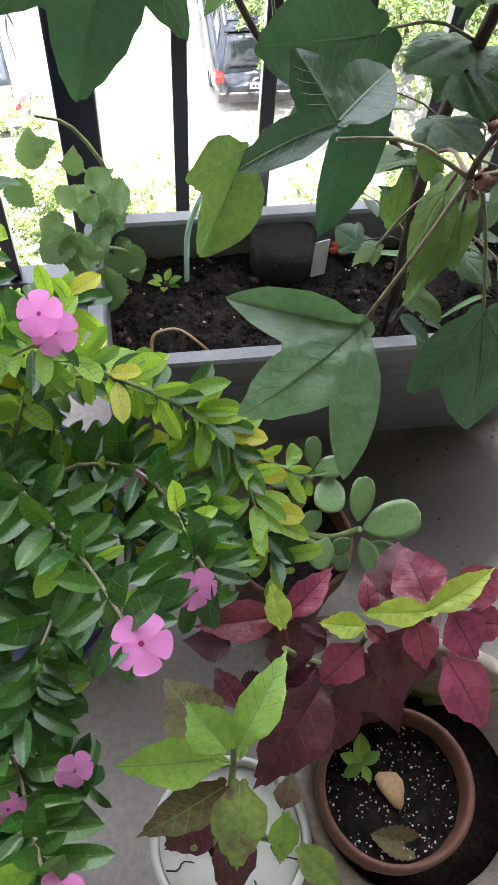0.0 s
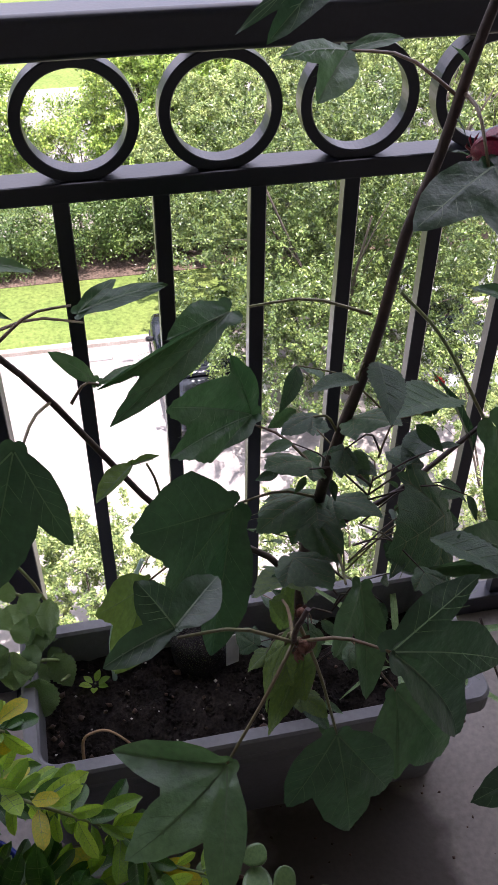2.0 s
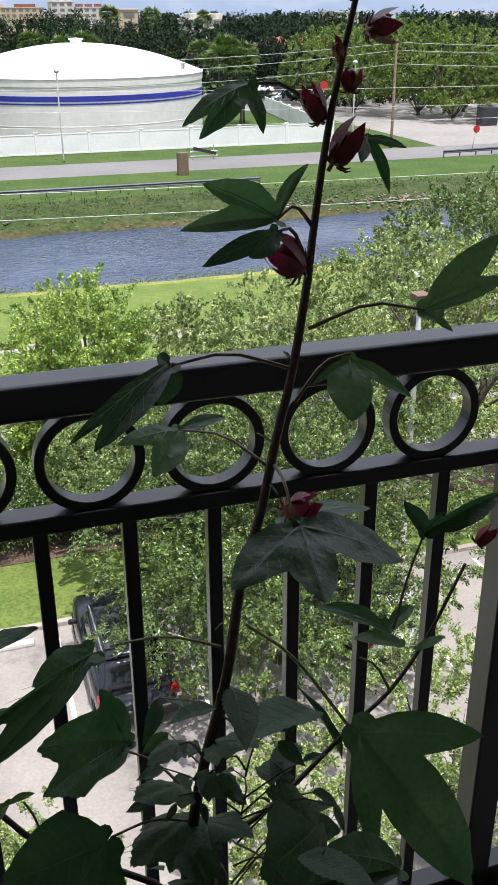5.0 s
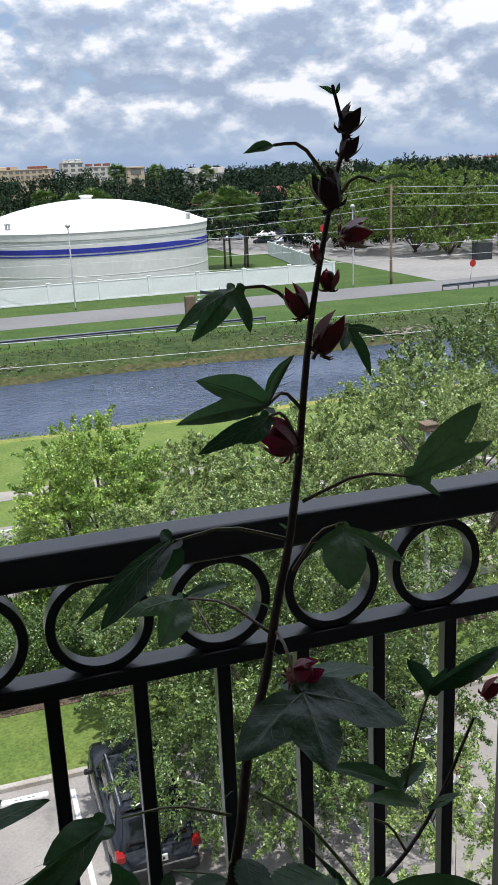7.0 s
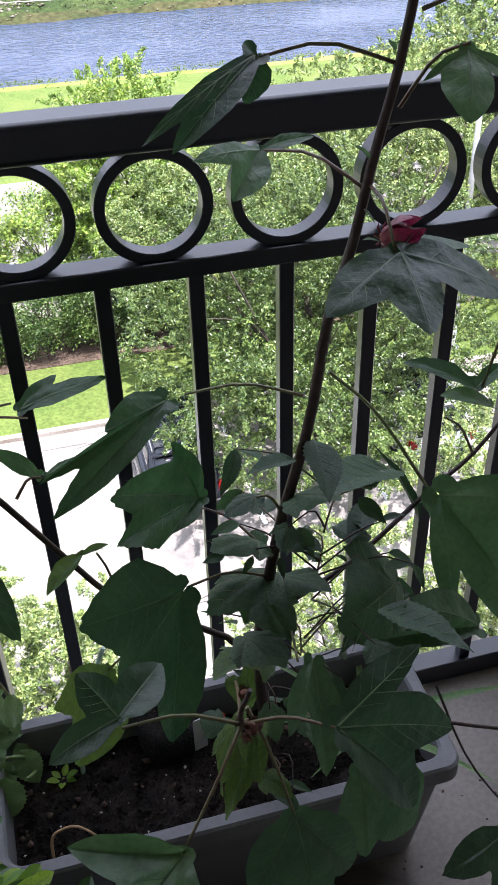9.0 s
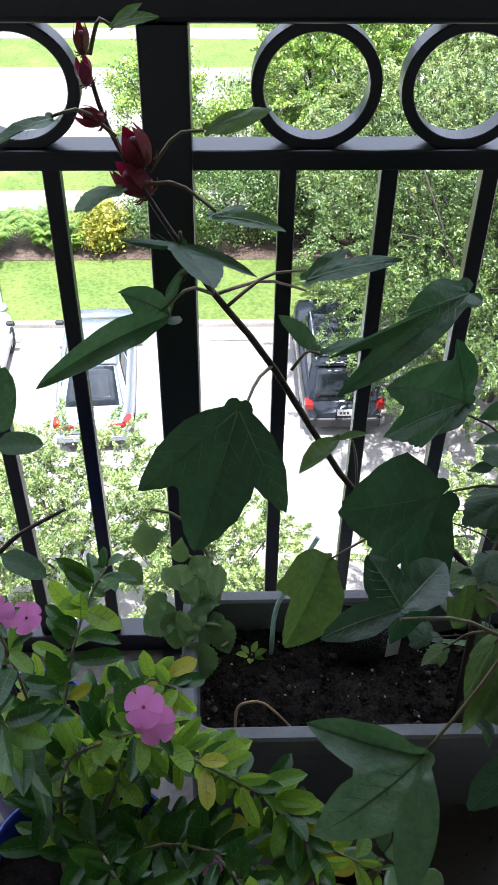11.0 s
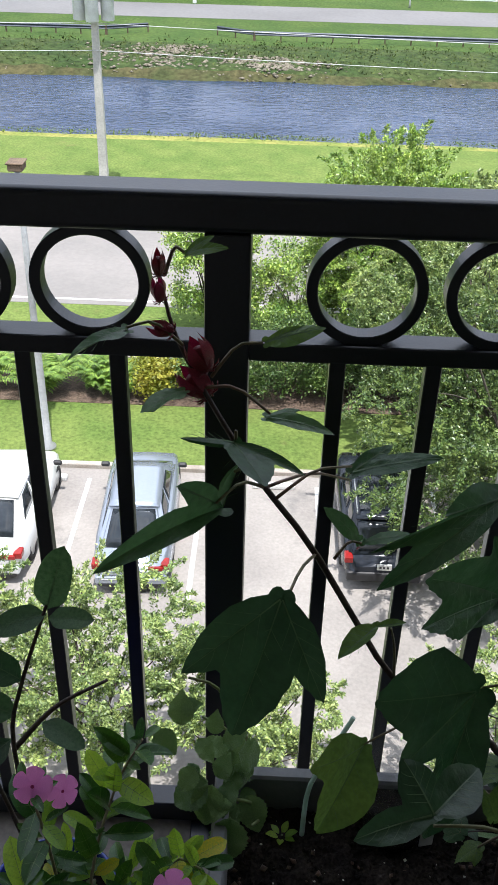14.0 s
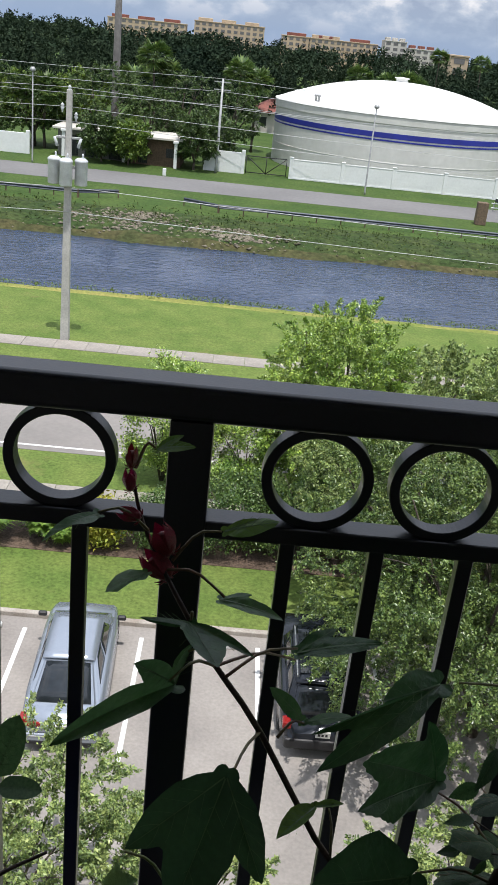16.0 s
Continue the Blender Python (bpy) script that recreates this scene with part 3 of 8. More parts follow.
for bay in POST_X[:-1]:
    for k in range(1, 8):
        x = bay + 0.463 + (k - 4) * PICKET_STEP
        if picket_mesh is None:
            bm = bmesh.new()
            box(bm, -0.0095, 0.0095, -0.0095, 0.0095, 0.045, 0.8695, 0.0012)
            ob = part("picket", bm, IRON, railing)
            ob.location.x, picket_mesh = x, ob.data
        else:
            shared("picket", picket_mesh, Matrix.Translation((x, 0, 0)), railing)
    for k in range(1, 6):
        x = bay + 0.463 + (k - 3) * RING_STEP
        if ring_mesh is None:
            bm = bmesh.new()
            prof = [(RING_R, -0.0125), (RING_R, 0.0125), (RING_R - 0.0125, 0.0125), (RING_R - 0.0125, -0.0125), (RING_R, -0.0125)]
            lathe(bm, prof, 56, smooth=False)
            bmesh.ops.remove_doubles(bm, verts=bm.verts, dist=1e-5)
            bmesh.ops.bevel(bm, geom=[e for e in bm.edges if len(e.link_faces) == 2 and e.calc_face_angle() > 1.0], offset=0.0012, segments=1, affect="EDGES")
            bmesh.ops.transform(bm, matrix=Matrix.Rotation(radians(90), 4, "X"), verts=bm.verts)
            ob = part("ring", bm, IRON, railing)
            ob.location, ring_mesh = (x, 0, RING_Z), ob.data
        else:
            shared("ring", ring_mesh, Matrix.Translation((x, 0, RING_Z)), railing)

# the building below the balcony
bm = bmesh.new()
box(bm, -30, 30, -12, -0.25, GROUND - 0.2, -0.203)
tagged(part("wall_facade", bm, STUCCO), "cream stucco apartment facade below the balcony", "wall", kind="structure")

# ---- ground: one sheet with the canal cut into it ----
PROFILE = [(-400, 0), (51.2, 0), (52.2, -0.25), (54.0, -1.0), (56, -2.2), (68, -2.2), (70.6, -1.0), (71.6, -0.55), (74, -0.15), (78.5, 0.0), (160, 0), (420, 0), (1200, 0), (3600, 0)]


def ground_z(y):
    for (y0, z0), (y1, z1) in zip(PROFILE, PROFILE[1:]):
        if y0 <= y <= y1:
            return GROUND + z0 + (z1 - z0) * (y - y0) / (y1 - y0)
    return GROUND


rows_y = sorted({*[p[0] for p in PROFILE], *np.arange(50.4, 80, 0.55).round(2).tolist()})
cols_x = [-3000, -600, -200, *np.arange(-60, 90.1, 0.75).round(2).tolist(), 220, 600, 3000]
gv = []
for y in rows_y:
    for x in cols_x:
        z = ground_z(y)
        wav = noise.noise(Vector((x * 0.12, y * 0.12, 3.1))) * 0.5 + noise.noise(Vector((x * 0.5, y * 0.5, 7.7))) * 0.22
        if 50.5 < y < 55:
            z = ground_z(y + 0.9 * wav)
        elif 68.5 < y < 79:
            z = ground_z(y + 2.2 * wav) + (abs(noise.noise(Vector((x * 0.9, y * 0.9, 1.3)))) * 0.35 if 71 < y < 77.5 else 0)
        gv.append((x, y, z))
nx = len(cols_x)
gf = np.array([[j * nx + i, j * nx + i + 1, (j + 1) * nx + i + 1, (j + 1) * nx + i] for j in range(len(rows_y) - 1) for i in range(nx - 1)])
ground_ob = new("ground", mesh_from("ground", np.array(gv), gf, GRASS, True))
ground_ob.data.materials.append(BANKGRASS)
ground_ob.data.materials.append(FARGRASS)
ground_ob.data.materials.append(DRYBANK)
ground_ob.data.materials.append(DRYEDGE)
mid = np.array([rows_y[f[0] // nx] for f in gf])
kind_of = np.where(mid >= 79, 2, np.where(mid > 71.1, 1, np.where(mid > 69, 3, np.where(mid > 50.3, 4, 0))))
ground_ob.data.polygons.foreach_set("material_index", kind_of.astype(np.int32))
tagged(ground_ob, "bright green lawn and canal banks with dry patches", "ground", kind="structure")
bm = bmesh.new()
box(bm, -600, 600, 50, 74, GROUND - 1.4, GROUND - 1.0)
tagged(part("water", bm, WATER), "dark blue rippled canal water", "canal", kind="structure")


def slab(name, x0, x1, y0, y1, h, material, label, category, bevel=0.0):
    b = bmesh.new()
    box(b, x0, x1, y0, y1, GROUND - 0.15, GROUND + h, bevel)
    return tagged(part(name, b, material), label, category, kind="structure")


slab("road_lot", -60, 60, 6.5, 18.95, 0.012, ASPHALT, "sun-bleached grey asphalt parking lot", "parking lot")
slab("kerb_lot", -60, 60, 18.953, 19.13, 0.14, KERB, "weathered concrete kerb at the parking bays", "kerb", 0.02)
slab("road_street", -300, 300, 29.05, 37.1, 0.012, ROADTAR, "pale asphalt street behind the hedge", "road")
slab("road_far", -300, 300, 91.4, 99.8, 0.02, FARTAR, "grey asphalt road across the canal", "road")
slab("ground_bed", -60, 60, 22.3, 24.2, 0.02, MULCH, "brown mulch bed under the hedge", "planting bed")
slab("road_yard", 56, 190, 99.803, 190, 0.022, YARD, "pale sunlit paved yard across the canal", "yard")
slab("road_side", 47, 57, 150, 190, 0.03, YARD, "pale paved car park across the canal", "car park")
slab("ground_tank_yard", 3, 45, 109, 118, 0.03, FARGRASS, "mown grass strip inside the fence", "lawn")

# concrete walks, flag by flag
for nm, y0, y1, lab in (("pavement_near", 25.2, 26.5, "grey concrete sidewalk beside the hedge"), ("pavement_canal", 40.45, 41.75, "pale concrete footpath along the canal")):
    walkway = empty(nm, (0, (y0 + y1) / 2, GROUND), lab, "sidewalk", kind="structure")
    bm = bmesh.new()
    box(bm, -0.745, 0.745, -(y1 - y0) / 2, (y1 - y0) / 2, -0.1, 0.03, 0.012)
    flag = part("flag", bm, PAVING, walkway)
    flag.location = (-30.0, 0, 0)
    for k in range(1, 60):
        shared("flag", flag.data, Matrix.Translation((-30.0 + 1.5 * k, 0, 0.004 * math.sin(k * 2.1))), walkway)
bm = bmesh.new()
box(bm, -300, 300, 29.4, 29.52, GROUND, GROUND + 0.018)
tagged(part("road_edge_line", bm, WHITEPAINT), "white edge line of the street", "road marking", kind="structure")
bm = bmesh.new()
box(bm, -300, 300, 36.6, 36.72, GROUND, GROUND + 0.018)
tagged(part("road_edge_line", bm, WHITEPAINT), "white edge line of the street", "road marking", kind="structure")
bay_line = None
for k in range(-5, 8):
    x = -1.51 + 2.93 * k
    if bay_line is None:
        bm = bmesh.new()
        box(bm, -0.055, 0.055, 14.1, 18.5, GROUND + 0.005, GROUND + 0.017)
        bay_line = tagged(part("bay_line", bm, WHITEPAINT), "worn white painted parking bay line", "road marking", "bay lines", "structure")
        bay_line.location.x = x
    else:
        ob = bay_line.copy()
        scene.collection.objects.link(ob)
        ob.location.x = x


# ---- parking lot ----
stop = None
for k in (-2, -1, 0, 2):
    x = -1.51 + 2.93 * (k + 0.62)
    if stop is None:
        bm = bmesh.new()
        box(bm, -0.55, 0.55, -0.09, 0.09, 0.0, 0.13, 0.03, seg=2)
        stop = tagged(part("wheel_stop", bm, WHITEPAINT), "white painted concrete wheel stop at a bay", "wheel stop", "wheel stops")
        stop.location = (x, 18.42, GROUND + 0.012)
        for j, w in enumerate((0.10, 0.06, 0.12, 0.08)):
            bm = bmesh.new()
            box(bm, -0.25 + j * 0.14, -0.25 + j * 0.14 + w, -0.045, -0.02, 0.1295, 0.1325)
            part("stencil_mark", bm, BLACKTRIM, stop, "faded dark stencilled bar")
    else:
        copy_thing(stop, Matrix.Translation((x, 18.42, GROUND + 0.012)))


def car(name, x, y, paint, length, width, height, kind, label, heading=0.0):
    """A parked car with its nose towards +y."""
    top = empty(name, (x, y, GROUND + 0.012), label, "car", "parked cars")
    top.rotation_euler.z = heading
    L, W, H = length, width, height
    suv = kind == "suv"
    belt = H * (0.56 if suv else 0.60)
    # stations from tail to nose: y, half width, deck height, sill height
    st = [(-L / 2, .70, belt * .72, .42), (-L / 2 + .06, .84, belt * .94, .34), (-L / 2 + .35, .95, belt * 1.0, .27), (-L * .28, 1.0, belt * 1.02, .22), (0, 1.0, belt, .2),
          (L * .22, 1.0, belt * .985, .22), (L * .36, .97, belt * .93, .24), (L * .45, .90, belt * .82, .27), (L / 2 - .03, .74, belt * .66, .33), (L / 2, .6, belt * .52, .38)]
    bm = bmesh.new()
    rings = []
    for yy, hw, dk, sl in st:
        w = W / 2 * hw
        sec = [(-w * .9, sl), (-w, sl + .12), (-w * 1.0, dk * .62), (-w * .965, dk * .9), (-w * .86, dk), (0, dk + .03), (w * .86, dk), (w * .965, dk * .9), (w, dk * .62), (w, sl + .12), (w * .9, sl)]
        rings.append([bm.verts.new((a, yy, b)) for a, b in sec])
    for r0, r1 in zip(rings, rings[1:]):
        for k in range(len(r0) - 1):
            bm.faces.new((r0[k], r0[k + 1], r1[k + 1], r1[k])).smooth = True
    bm.faces.new(rings[0]), bm.faces.new(rings[-1][::-1])
    bm.normal_update()
    shell = part("body", bm, paint, top)
    # cabin: painted shell with its panes set in
    c0, c1 = (-L / 2 + .14, L * .21) if suv else (-L * .425, L * .335)
    r0, r1 = (-L / 2 + .50, L * .05) if suv else (-L * .215, L * .135)
    bw, rw = W / 2 * .91, W / 2 * (.76 if suv else .67)
    zt = H - .05
    low = [(-bw * .93, c0, belt - .02), (bw * .93, c0, belt - .02), (bw * .95, c1, belt - .03), (-bw * .95, c1, belt - .03)]
    waist = [(-bw, c0 + .35, belt), (bw, c0 + .35, belt), (bw, c1 - .45, belt), (-bw, c1 - .45, belt)]
    high = [(-rw * .95, r0, zt), (rw * .95, r0, zt), (rw * .95, r1, zt), (-rw * .95, r1, zt)]
    bm = bmesh.new()
    lo, hi = [bm.verts.new(p) for p in low], [bm.verts.new(p) for p in high]
    for k in range(4):
        bm.faces.new((lo[k], lo[(k + 1) % 4], hi[(k + 1) % 4], hi[k]))
    bm.faces.new(hi)
    bmesh.ops.bevel(bm, geom=[e for e in bm.edges if all(v in hi for v in e.verts) or (e.verts[0] in hi) != (e.verts[1] in hi)], offset=0.07, segments=3, affect="EDGES")
    part("cabin", bm, paint, top, smooth=True)
    bm = bmesh.new()
    vs = [[bm.verts.new((u * rw * (1.0 - .05 * abs(2 * v - 1)), r0 - .03 + (r1 - r0 + .06) * v, zt + .012 + .045 * (1 - u * u * .8) * (1 - (2 * v - 1) ** 2 * .6))) for u in (-1, -.6, -.2, .2, .6, 1)] for v in (0, .15, .35, .5, .65, .85, 1)]
    for q0, q1 in zip(vs, vs[1:]):
        for k in range(5):
            bm.faces.new((q0[k], q0[k + 1], q1[k + 1], q1[k])).smooth = True
    bm.normal_update()
    bmesh.ops.solidify(bm, geom=bm.faces[:], thickness=.03)
    part("roof", bm, paint, top, smooth=True)

    def pane(name, a, b, c, d, u0, u1, v0, v1, bulge):
        """A slightly curved pane over part of the face a b c d (two feet, then two heads)."""
        a, b, c, d = Vector(a), Vector(b), Vector(c), Vector(d)
        nrm = (b - a).cross(d - a).normalized()
        if nrm.dot((a + b + c + d) / 4 - Vector((0, (c0 + c1) / 2, belt))) < 0:
            nrm = -nrm
        m_ = bmesh.new()
        rows_ = []
        for j in range(5):
            v = v0 + (v1 - v0) * j / 4
            rows_.append([m_.verts.new(a.lerp(b, u).lerp(d.lerp(c, u), v) + nrm * (.010 + bulge * (1 - (2 * k / 6 - 1) ** 2))) for k in range(7) for u in [u0 + (u1 - u0) * k / 6]])
        for q0, q1 in zip(rows_, rows_[1:]):
            for k in range(6):
                m_.faces.new((q0[k], q0[k + 1], q1[k + 1], q1[k])).smooth = True
        m_.normal_update()
        bmesh.ops.solidify(m_, geom=m_.faces[:], thickness=.006)
        part(name, m_, CARGLASS, top, "tinted glass")

    pane("rear_window", low[0], low[1], high[1], high[0], .09, .91, .12, .93, .02)
    pane("windscreen", low[3], low[2], high[2], high[3], .06, .94, .10, .95, .02)
    for s, i0, i1 in ((-1, 0, 3), (1, 1, 2)):
        pane("side_window", low[i0], low[i1], high[i1], high[i0], .16, .45, .22, .9, 0)
        pane("side_window", low[i0], low[i1], high[i1], high[i0], .49, .86, .22, .9, 0)
    wheel = None
    for sx in (-1, 1):
        for wy in (-L * .29, L * .32):
            m = Matrix.Translation((sx * (W / 2 - .12), wy, .33)) @ Matrix.Rotation(radians(90), 4, "Y")
            if wheel is None:
                bm = bmesh.new()
                lathe(bm, [(.2, -.1), (.31, -.1), (.33, -.06), (.33, .06), (.31, .1), (.2, .1)], 20)
                wheel = part("tyre", bm, TYRE, top)
                wheel.matrix_basis = m
                bm = bmesh.new()
                lathe(bm, [(.2, -.085), (.17, -.06), (.05, -.08), (0, -.085)], 16)
                lathe(bm, [(.2, .085), (.17, .06), (.05, .08), (0, .085)], 16)
                rim = part("rim", bm, RIM, wheel)
            else:
                w2 = shared("tyre", wheel.data, m, top)
                shared("rim", rim.data, Matrix(), w2)
    for s in (-1, 1):
        bm = bmesh.new()
        z0 = belt * (.74 if not suv else .78)
        if not suv:
            box(bm, min(s * W * .22, s * W * .40), max(s * W * .22, s * W * .40), -L / 2 - .015, -L / 2 + .10, z0 + .02, z0 + .12, 0.02, seg=2)
        box(bm, min(s * W * .37, s * W * .475), max(s * W * .37, s * W * .475), -L / 2 + .03, -L / 2 + .30, z0 + .01, z0 + .17, 0.03, seg=2)
        part("tail_light", bm, TAIL, top, "red tail light lens")
        bm = bmesh.new()
        box(bm, min(s * W / 2 * .96, s * (W / 2 + .17)), max(s * W / 2 * .96, s * (W / 2 + .17)), c1 - .35, c1 - .25, belt, belt + .13, 0.03)
        part("wing_mirror", bm, BLACKTRIM, top)
    bm = bmesh.new()
    box(bm, -.16, .16, -L / 2 - .02, -L / 2 + .05, belt * .66, belt * .66 + .15, .006)
    pl = part("licence_plate", bm, PLATE, top, "pale licence plate with dark bars")
    for j in range(3):
        bm = bmesh.new()
        box(bm, -.11 + j * .08, -.06 + j * .08, -L / 2 - .024, -L / 2 - .019, belt * .66 + .045, belt * .66 + .105)
        part("plate_bar", bm, BLACKTRIM, pl)
    bm = bmesh.new()
    box(bm, -W * .44, W * .44, -L / 2 - .05, -L / 2 + .2, .3, belt * .58, .05, seg=2)
    part("rear_bumper", bm, paint if not suv else BLACKTRIM, top)
    if suv:
        for s in (-1, 1):
            bm = bmesh.new()
            tube(bm, [(s * rw * .9, r0 + .1, H + .01), (s * rw * .9, r0 + .2, H + .05), (s * rw * .9, r1 - .2, H + .05), (s * rw * .9, r1 - .05, H + .01)], .018, 6)
            part("roof_rail", bm, STEEL, top)
        bm = bmesh.new()
        box(bm, -rw * .8, rw * .8, r0 + .25, r1 - .15, H - .01, H + .014, .004)
        part("sunroof", bm, CARGLASS, top, "dark glass sunroof")
    else:
        bm = bmesh.new()
        box(bm, -W * .40, W * .40, -L / 2 - .055, -L / 2 + .1, .24, .34, .03, seg=2)
        part("valance", bm, BLACKTRIM, top, "black lower valance")
        bm = bmesh.new()
        box(bm, -W * .36, W * .36, -L / 2 - .058, -L / 2 + .02, belt * .50, belt * .50 + .035, .01)
        part("trim_strip", bm, RIM, top, "bright trim strip")
    return top


car("silver_sedan", -2.86, 16.6, SILVER, 4.75, 1.76, 1.45, "sedan", "silver-blue sedan parked nose to the kerb", 0.045)
car("dark_suv", 2.75, 16.95, NAVY, 4.6, 1.85, 1.68, "suv", "dark blue SUV parked under the oak branches")
car("white_hatchback", -6.0, 16.6, CARWHITE, 4.4, 1.8, 1.5, "sedan", "white car parked beside the silver sedan")
car("white_wagon", 8.95, 17.1, CARWHITE, 4.6, 1.82, 1.55, "suv", "white car with red tail lights in tree shade")

def lot_lamp(x, y, h, label):
    """A tapered pole with a shoebox lamp head."""
    top = empty("lot_lamp_post", (x, y, GROUND), label, "lamp post", "lot lamps")
    b = bmesh.new()
    lathe(b, [(0, 0), (.22, 0), (.22, .05), (.11, .12), (.085, h * .55), (.065, h - .2), (0, h - .18)], 14)
    part("pole", b, STEEL, top)
    b = bmesh.new()
    box(b, -.17, .17, -.2, .2, h - .2, h - .04, .02)
    head = part("lamp_head", b, TIMBER, top, "brown lamp head")
    b = bmesh.new()
    box(b, -.2, .2, -.23, .23, h - .04, h, .012)
    part("lid", b, TIMBER, head)


lot_lamp(-5.82, 19.9, 7.74, "grey metal lamp post on the grass strip")
lot_lamp(11.58, 19.9, 7.50, "grey metal lamp post rising among the oaks")

# ---- hedge row and trees by the lot ----
shrub("dark_hedge", 0.6, 23.3, GROUND, 2.3, 1.9, 16000, .085, LEAFDARK, 11, "dark green clipped hedge shrub in the mulch bed", "hedge", 1.1)
shrub("dark_hedge", 2.9, 23.6, GROUND, 2.6, 1.9, 16000, .085, LEAFDARK, 12, "dark green hedge shrub shaded by the oak", "hedge", 1.1)
FERNLEAF = shade("fern_frond", (0.11, 0.20, 0.028), (0.18, 0.29, 0.05), rough=0.5, scale=1.2, fine=5, mottle=0.25, bump=0, see=0.2, island=0.4)


def fern(x, y, reach, height, fronds, seed, label):
    """A clump of arching fronds, each with two rows of leaflets that shorten to the tip."""
    rnd = random.Random(seed)
    top = empty("fern_clump", (x, y, GROUND), label, "fern", "ferns")
    vs, fs = [], []
    for k in range(fronds):
        a, r = rnd.uniform(0, 6.283), rnd.uniform(.45, 1.0)
        out, side = Vector((math.cos(a), math.sin(a), 0)), Vector((-math.sin(a), math.cos(a), 0))
        root = Vector((rnd.gauss(0, .22), rnd.gauss(0, .18), .02)) * reach
        root.z = .03
        rise = height * rnd.uniform(.75, 1.15) * (1.25 - .4 * r)
        for j in range(2, 17):
            u = j / 16
            p = root + out * reach * r * u ** 1.25 + Vector((0, 0, rise * (1.9 * u - 1.15 * u * u)))
            wide = .19 * reach * math.sin(math.pi * min(1, .18 + .82 * u)) + .01
            for sd in (-1, 1):
                tip = p + side * sd * wide + out * wide * .45 - Vector((0, 0, wide * .35))
                q = out * .032 * reach
                n = len(vs)
                vs += [p - q * .6, (p + tip) / 2 - q * .7 + Vector((0, 0, .02)), tip, (p + tip) / 2 + q * .7 + Vector((0, 0, .02)), p + q * .6]
                fs += [(n, n + 1, n + 3), (n + 1, n + 2, n + 3), (n, n + 3, n + 4)]
    ob = new("fronds", mesh_from("fronds", np.array([tuple(v) for v in vs]), np.array(fs), FERNLEAF))
    ob.parent = top


for k, (x, y, r, h) in enumerate(((-6.6, 22.9, 1.15, 1.25), (-5.0, 23.2, 1.0, 1.15), (-8.4, 23.1, 1.2, 1.2), (-10.2, 23.0, 1.2, 1.2), (-4.3, 22.8, .7, .8))):
    fern(x, y, r, h, 90, 300 + k, "bright green fern clump at the lawn edge")
shrub("croton_bush", -3.3, 22.9, GROUND, 1.5, .62, 3200, .13, LEAFYELLOW, 13, "yellow variegated croton bush in the hedge row", "", .6)
shrub("green_hedge", -1.5, 23.1, GROUND, 1.55, 1.5, 12000, .075, LEAFDARK, 14, "low olive green hedge shrub on mulch", "hedge", .8)
shrub("street_shrub", -1.9, 27.6, GROUND, 4.1, 1.5, 22000, .10, LEAFBRIGHT, 15, "fresh green shrub tree beside the street", "", 1.2)
shrub("street_shrub", 0.9, 26.9, GROUND, 3.3, 1.5, 20000, .095, LEAFBRIGHT, 16, "fresh green shrub tree beside the street", "", 1.2)
shrub("dark_hedge", 5.2, 23.6, GROUND, 2.4, 1.9, 14000, .085, LEAFDARK, 17, "dark green hedge shrub shaded by the oak", "hedge", 1.1)
shrub("dark_hedge", 7.9, 23.6, GROUND, 2.4, 1.9, 14000, .085, LEAFDARK, 18, "dark green hedge shrub shaded by the oak", "hedge", 1.1)

tree("live_oak", 6.3, 15.9, GROUND, 7.3, 4.3, 215000, .075, LEAFTREE, 20, "live oak with small glossy olive leaves over the parked SUV", "oaks", clumps=1900, bare=.06, clump=.36, hollow=.05, stout=.016)
tree("live_oak", 5.4, 21.4, GROUND, 5.7, 3.2, 130000, .08, LEAFPALE, 21, "live oak with small glossy olive leaves by the hedge", "oaks", clumps=720, bare=.22, clump=.34)
tree("live_oak", 9.6, 21.8, GROUND, 6.7, 3.7, 120000, .085, LEAFPALE, 22, "live oak with small glossy olive leaves", "oaks", clumps=720, bare=.22, clump=.36)
tree("live_oak", 14.6, 22.5, GROUND, 7.6, 3.8, 55000, .115, LEAFPALE, 23, "live oak with small glossy olive leaves", "oaks", clumps=782, bare=.25, clump=.4)
tree("light_tree", 3.6, 26.6, GROUND, 6.8, 2.25, 110000, .095, LEAFBRIGHT, 24, "light green leafy tree beside the street", "", clumps=1100, bare=.04, clump=.42, hollow=.3)
tree("shade_tree", 6.6, 27.8, GROUND, 5.3, 2.6, 32000, .125, LEAFPALE, 25, "pale green street tree", "street trees", clumps=510, bare=.2, clump=.36)
tree("shade_tree", 10.6, 28.0, GROUND, 6.0, 2.8, 32000, .125, LEAFPALE, 26, "pale green street tree", "street trees", clumps=510, bare=.2, clump=.36)
tree("shade_tree", 15.5, 28.6, GROUND, 7.2, 3.2, 30000, .135, LEAFPALE, 27, "tall pale green street tree", "street trees", clumps=510, bare=.2, clump=.4)
tree("shade_tree", 20.5, 33.0, GROUND, 7.4, 3.6, 26000, .16, LEAFTREE, 28, "tall olive green street tree", "street trees", clumps=510, bare=.2, clump=.45)
tree("shade_tree", 29.5, 40.0, GROUND, 7.2, 4.2, 24000, .2, LEAFTREE, 34, "broad olive green tree on the canal lawn", "street trees", clumps=510, bare=.15, clump=.5)
tree("young_tree", -2.6, 9.6, GROUND, 4.2, 1.9, 42000, .07, LEAFPALE, 29, "slender young tree with small pale leaves below the balcony", "young trees", clumps=374, bare=.25, clump=.3, hollow=.2, stout=.012)
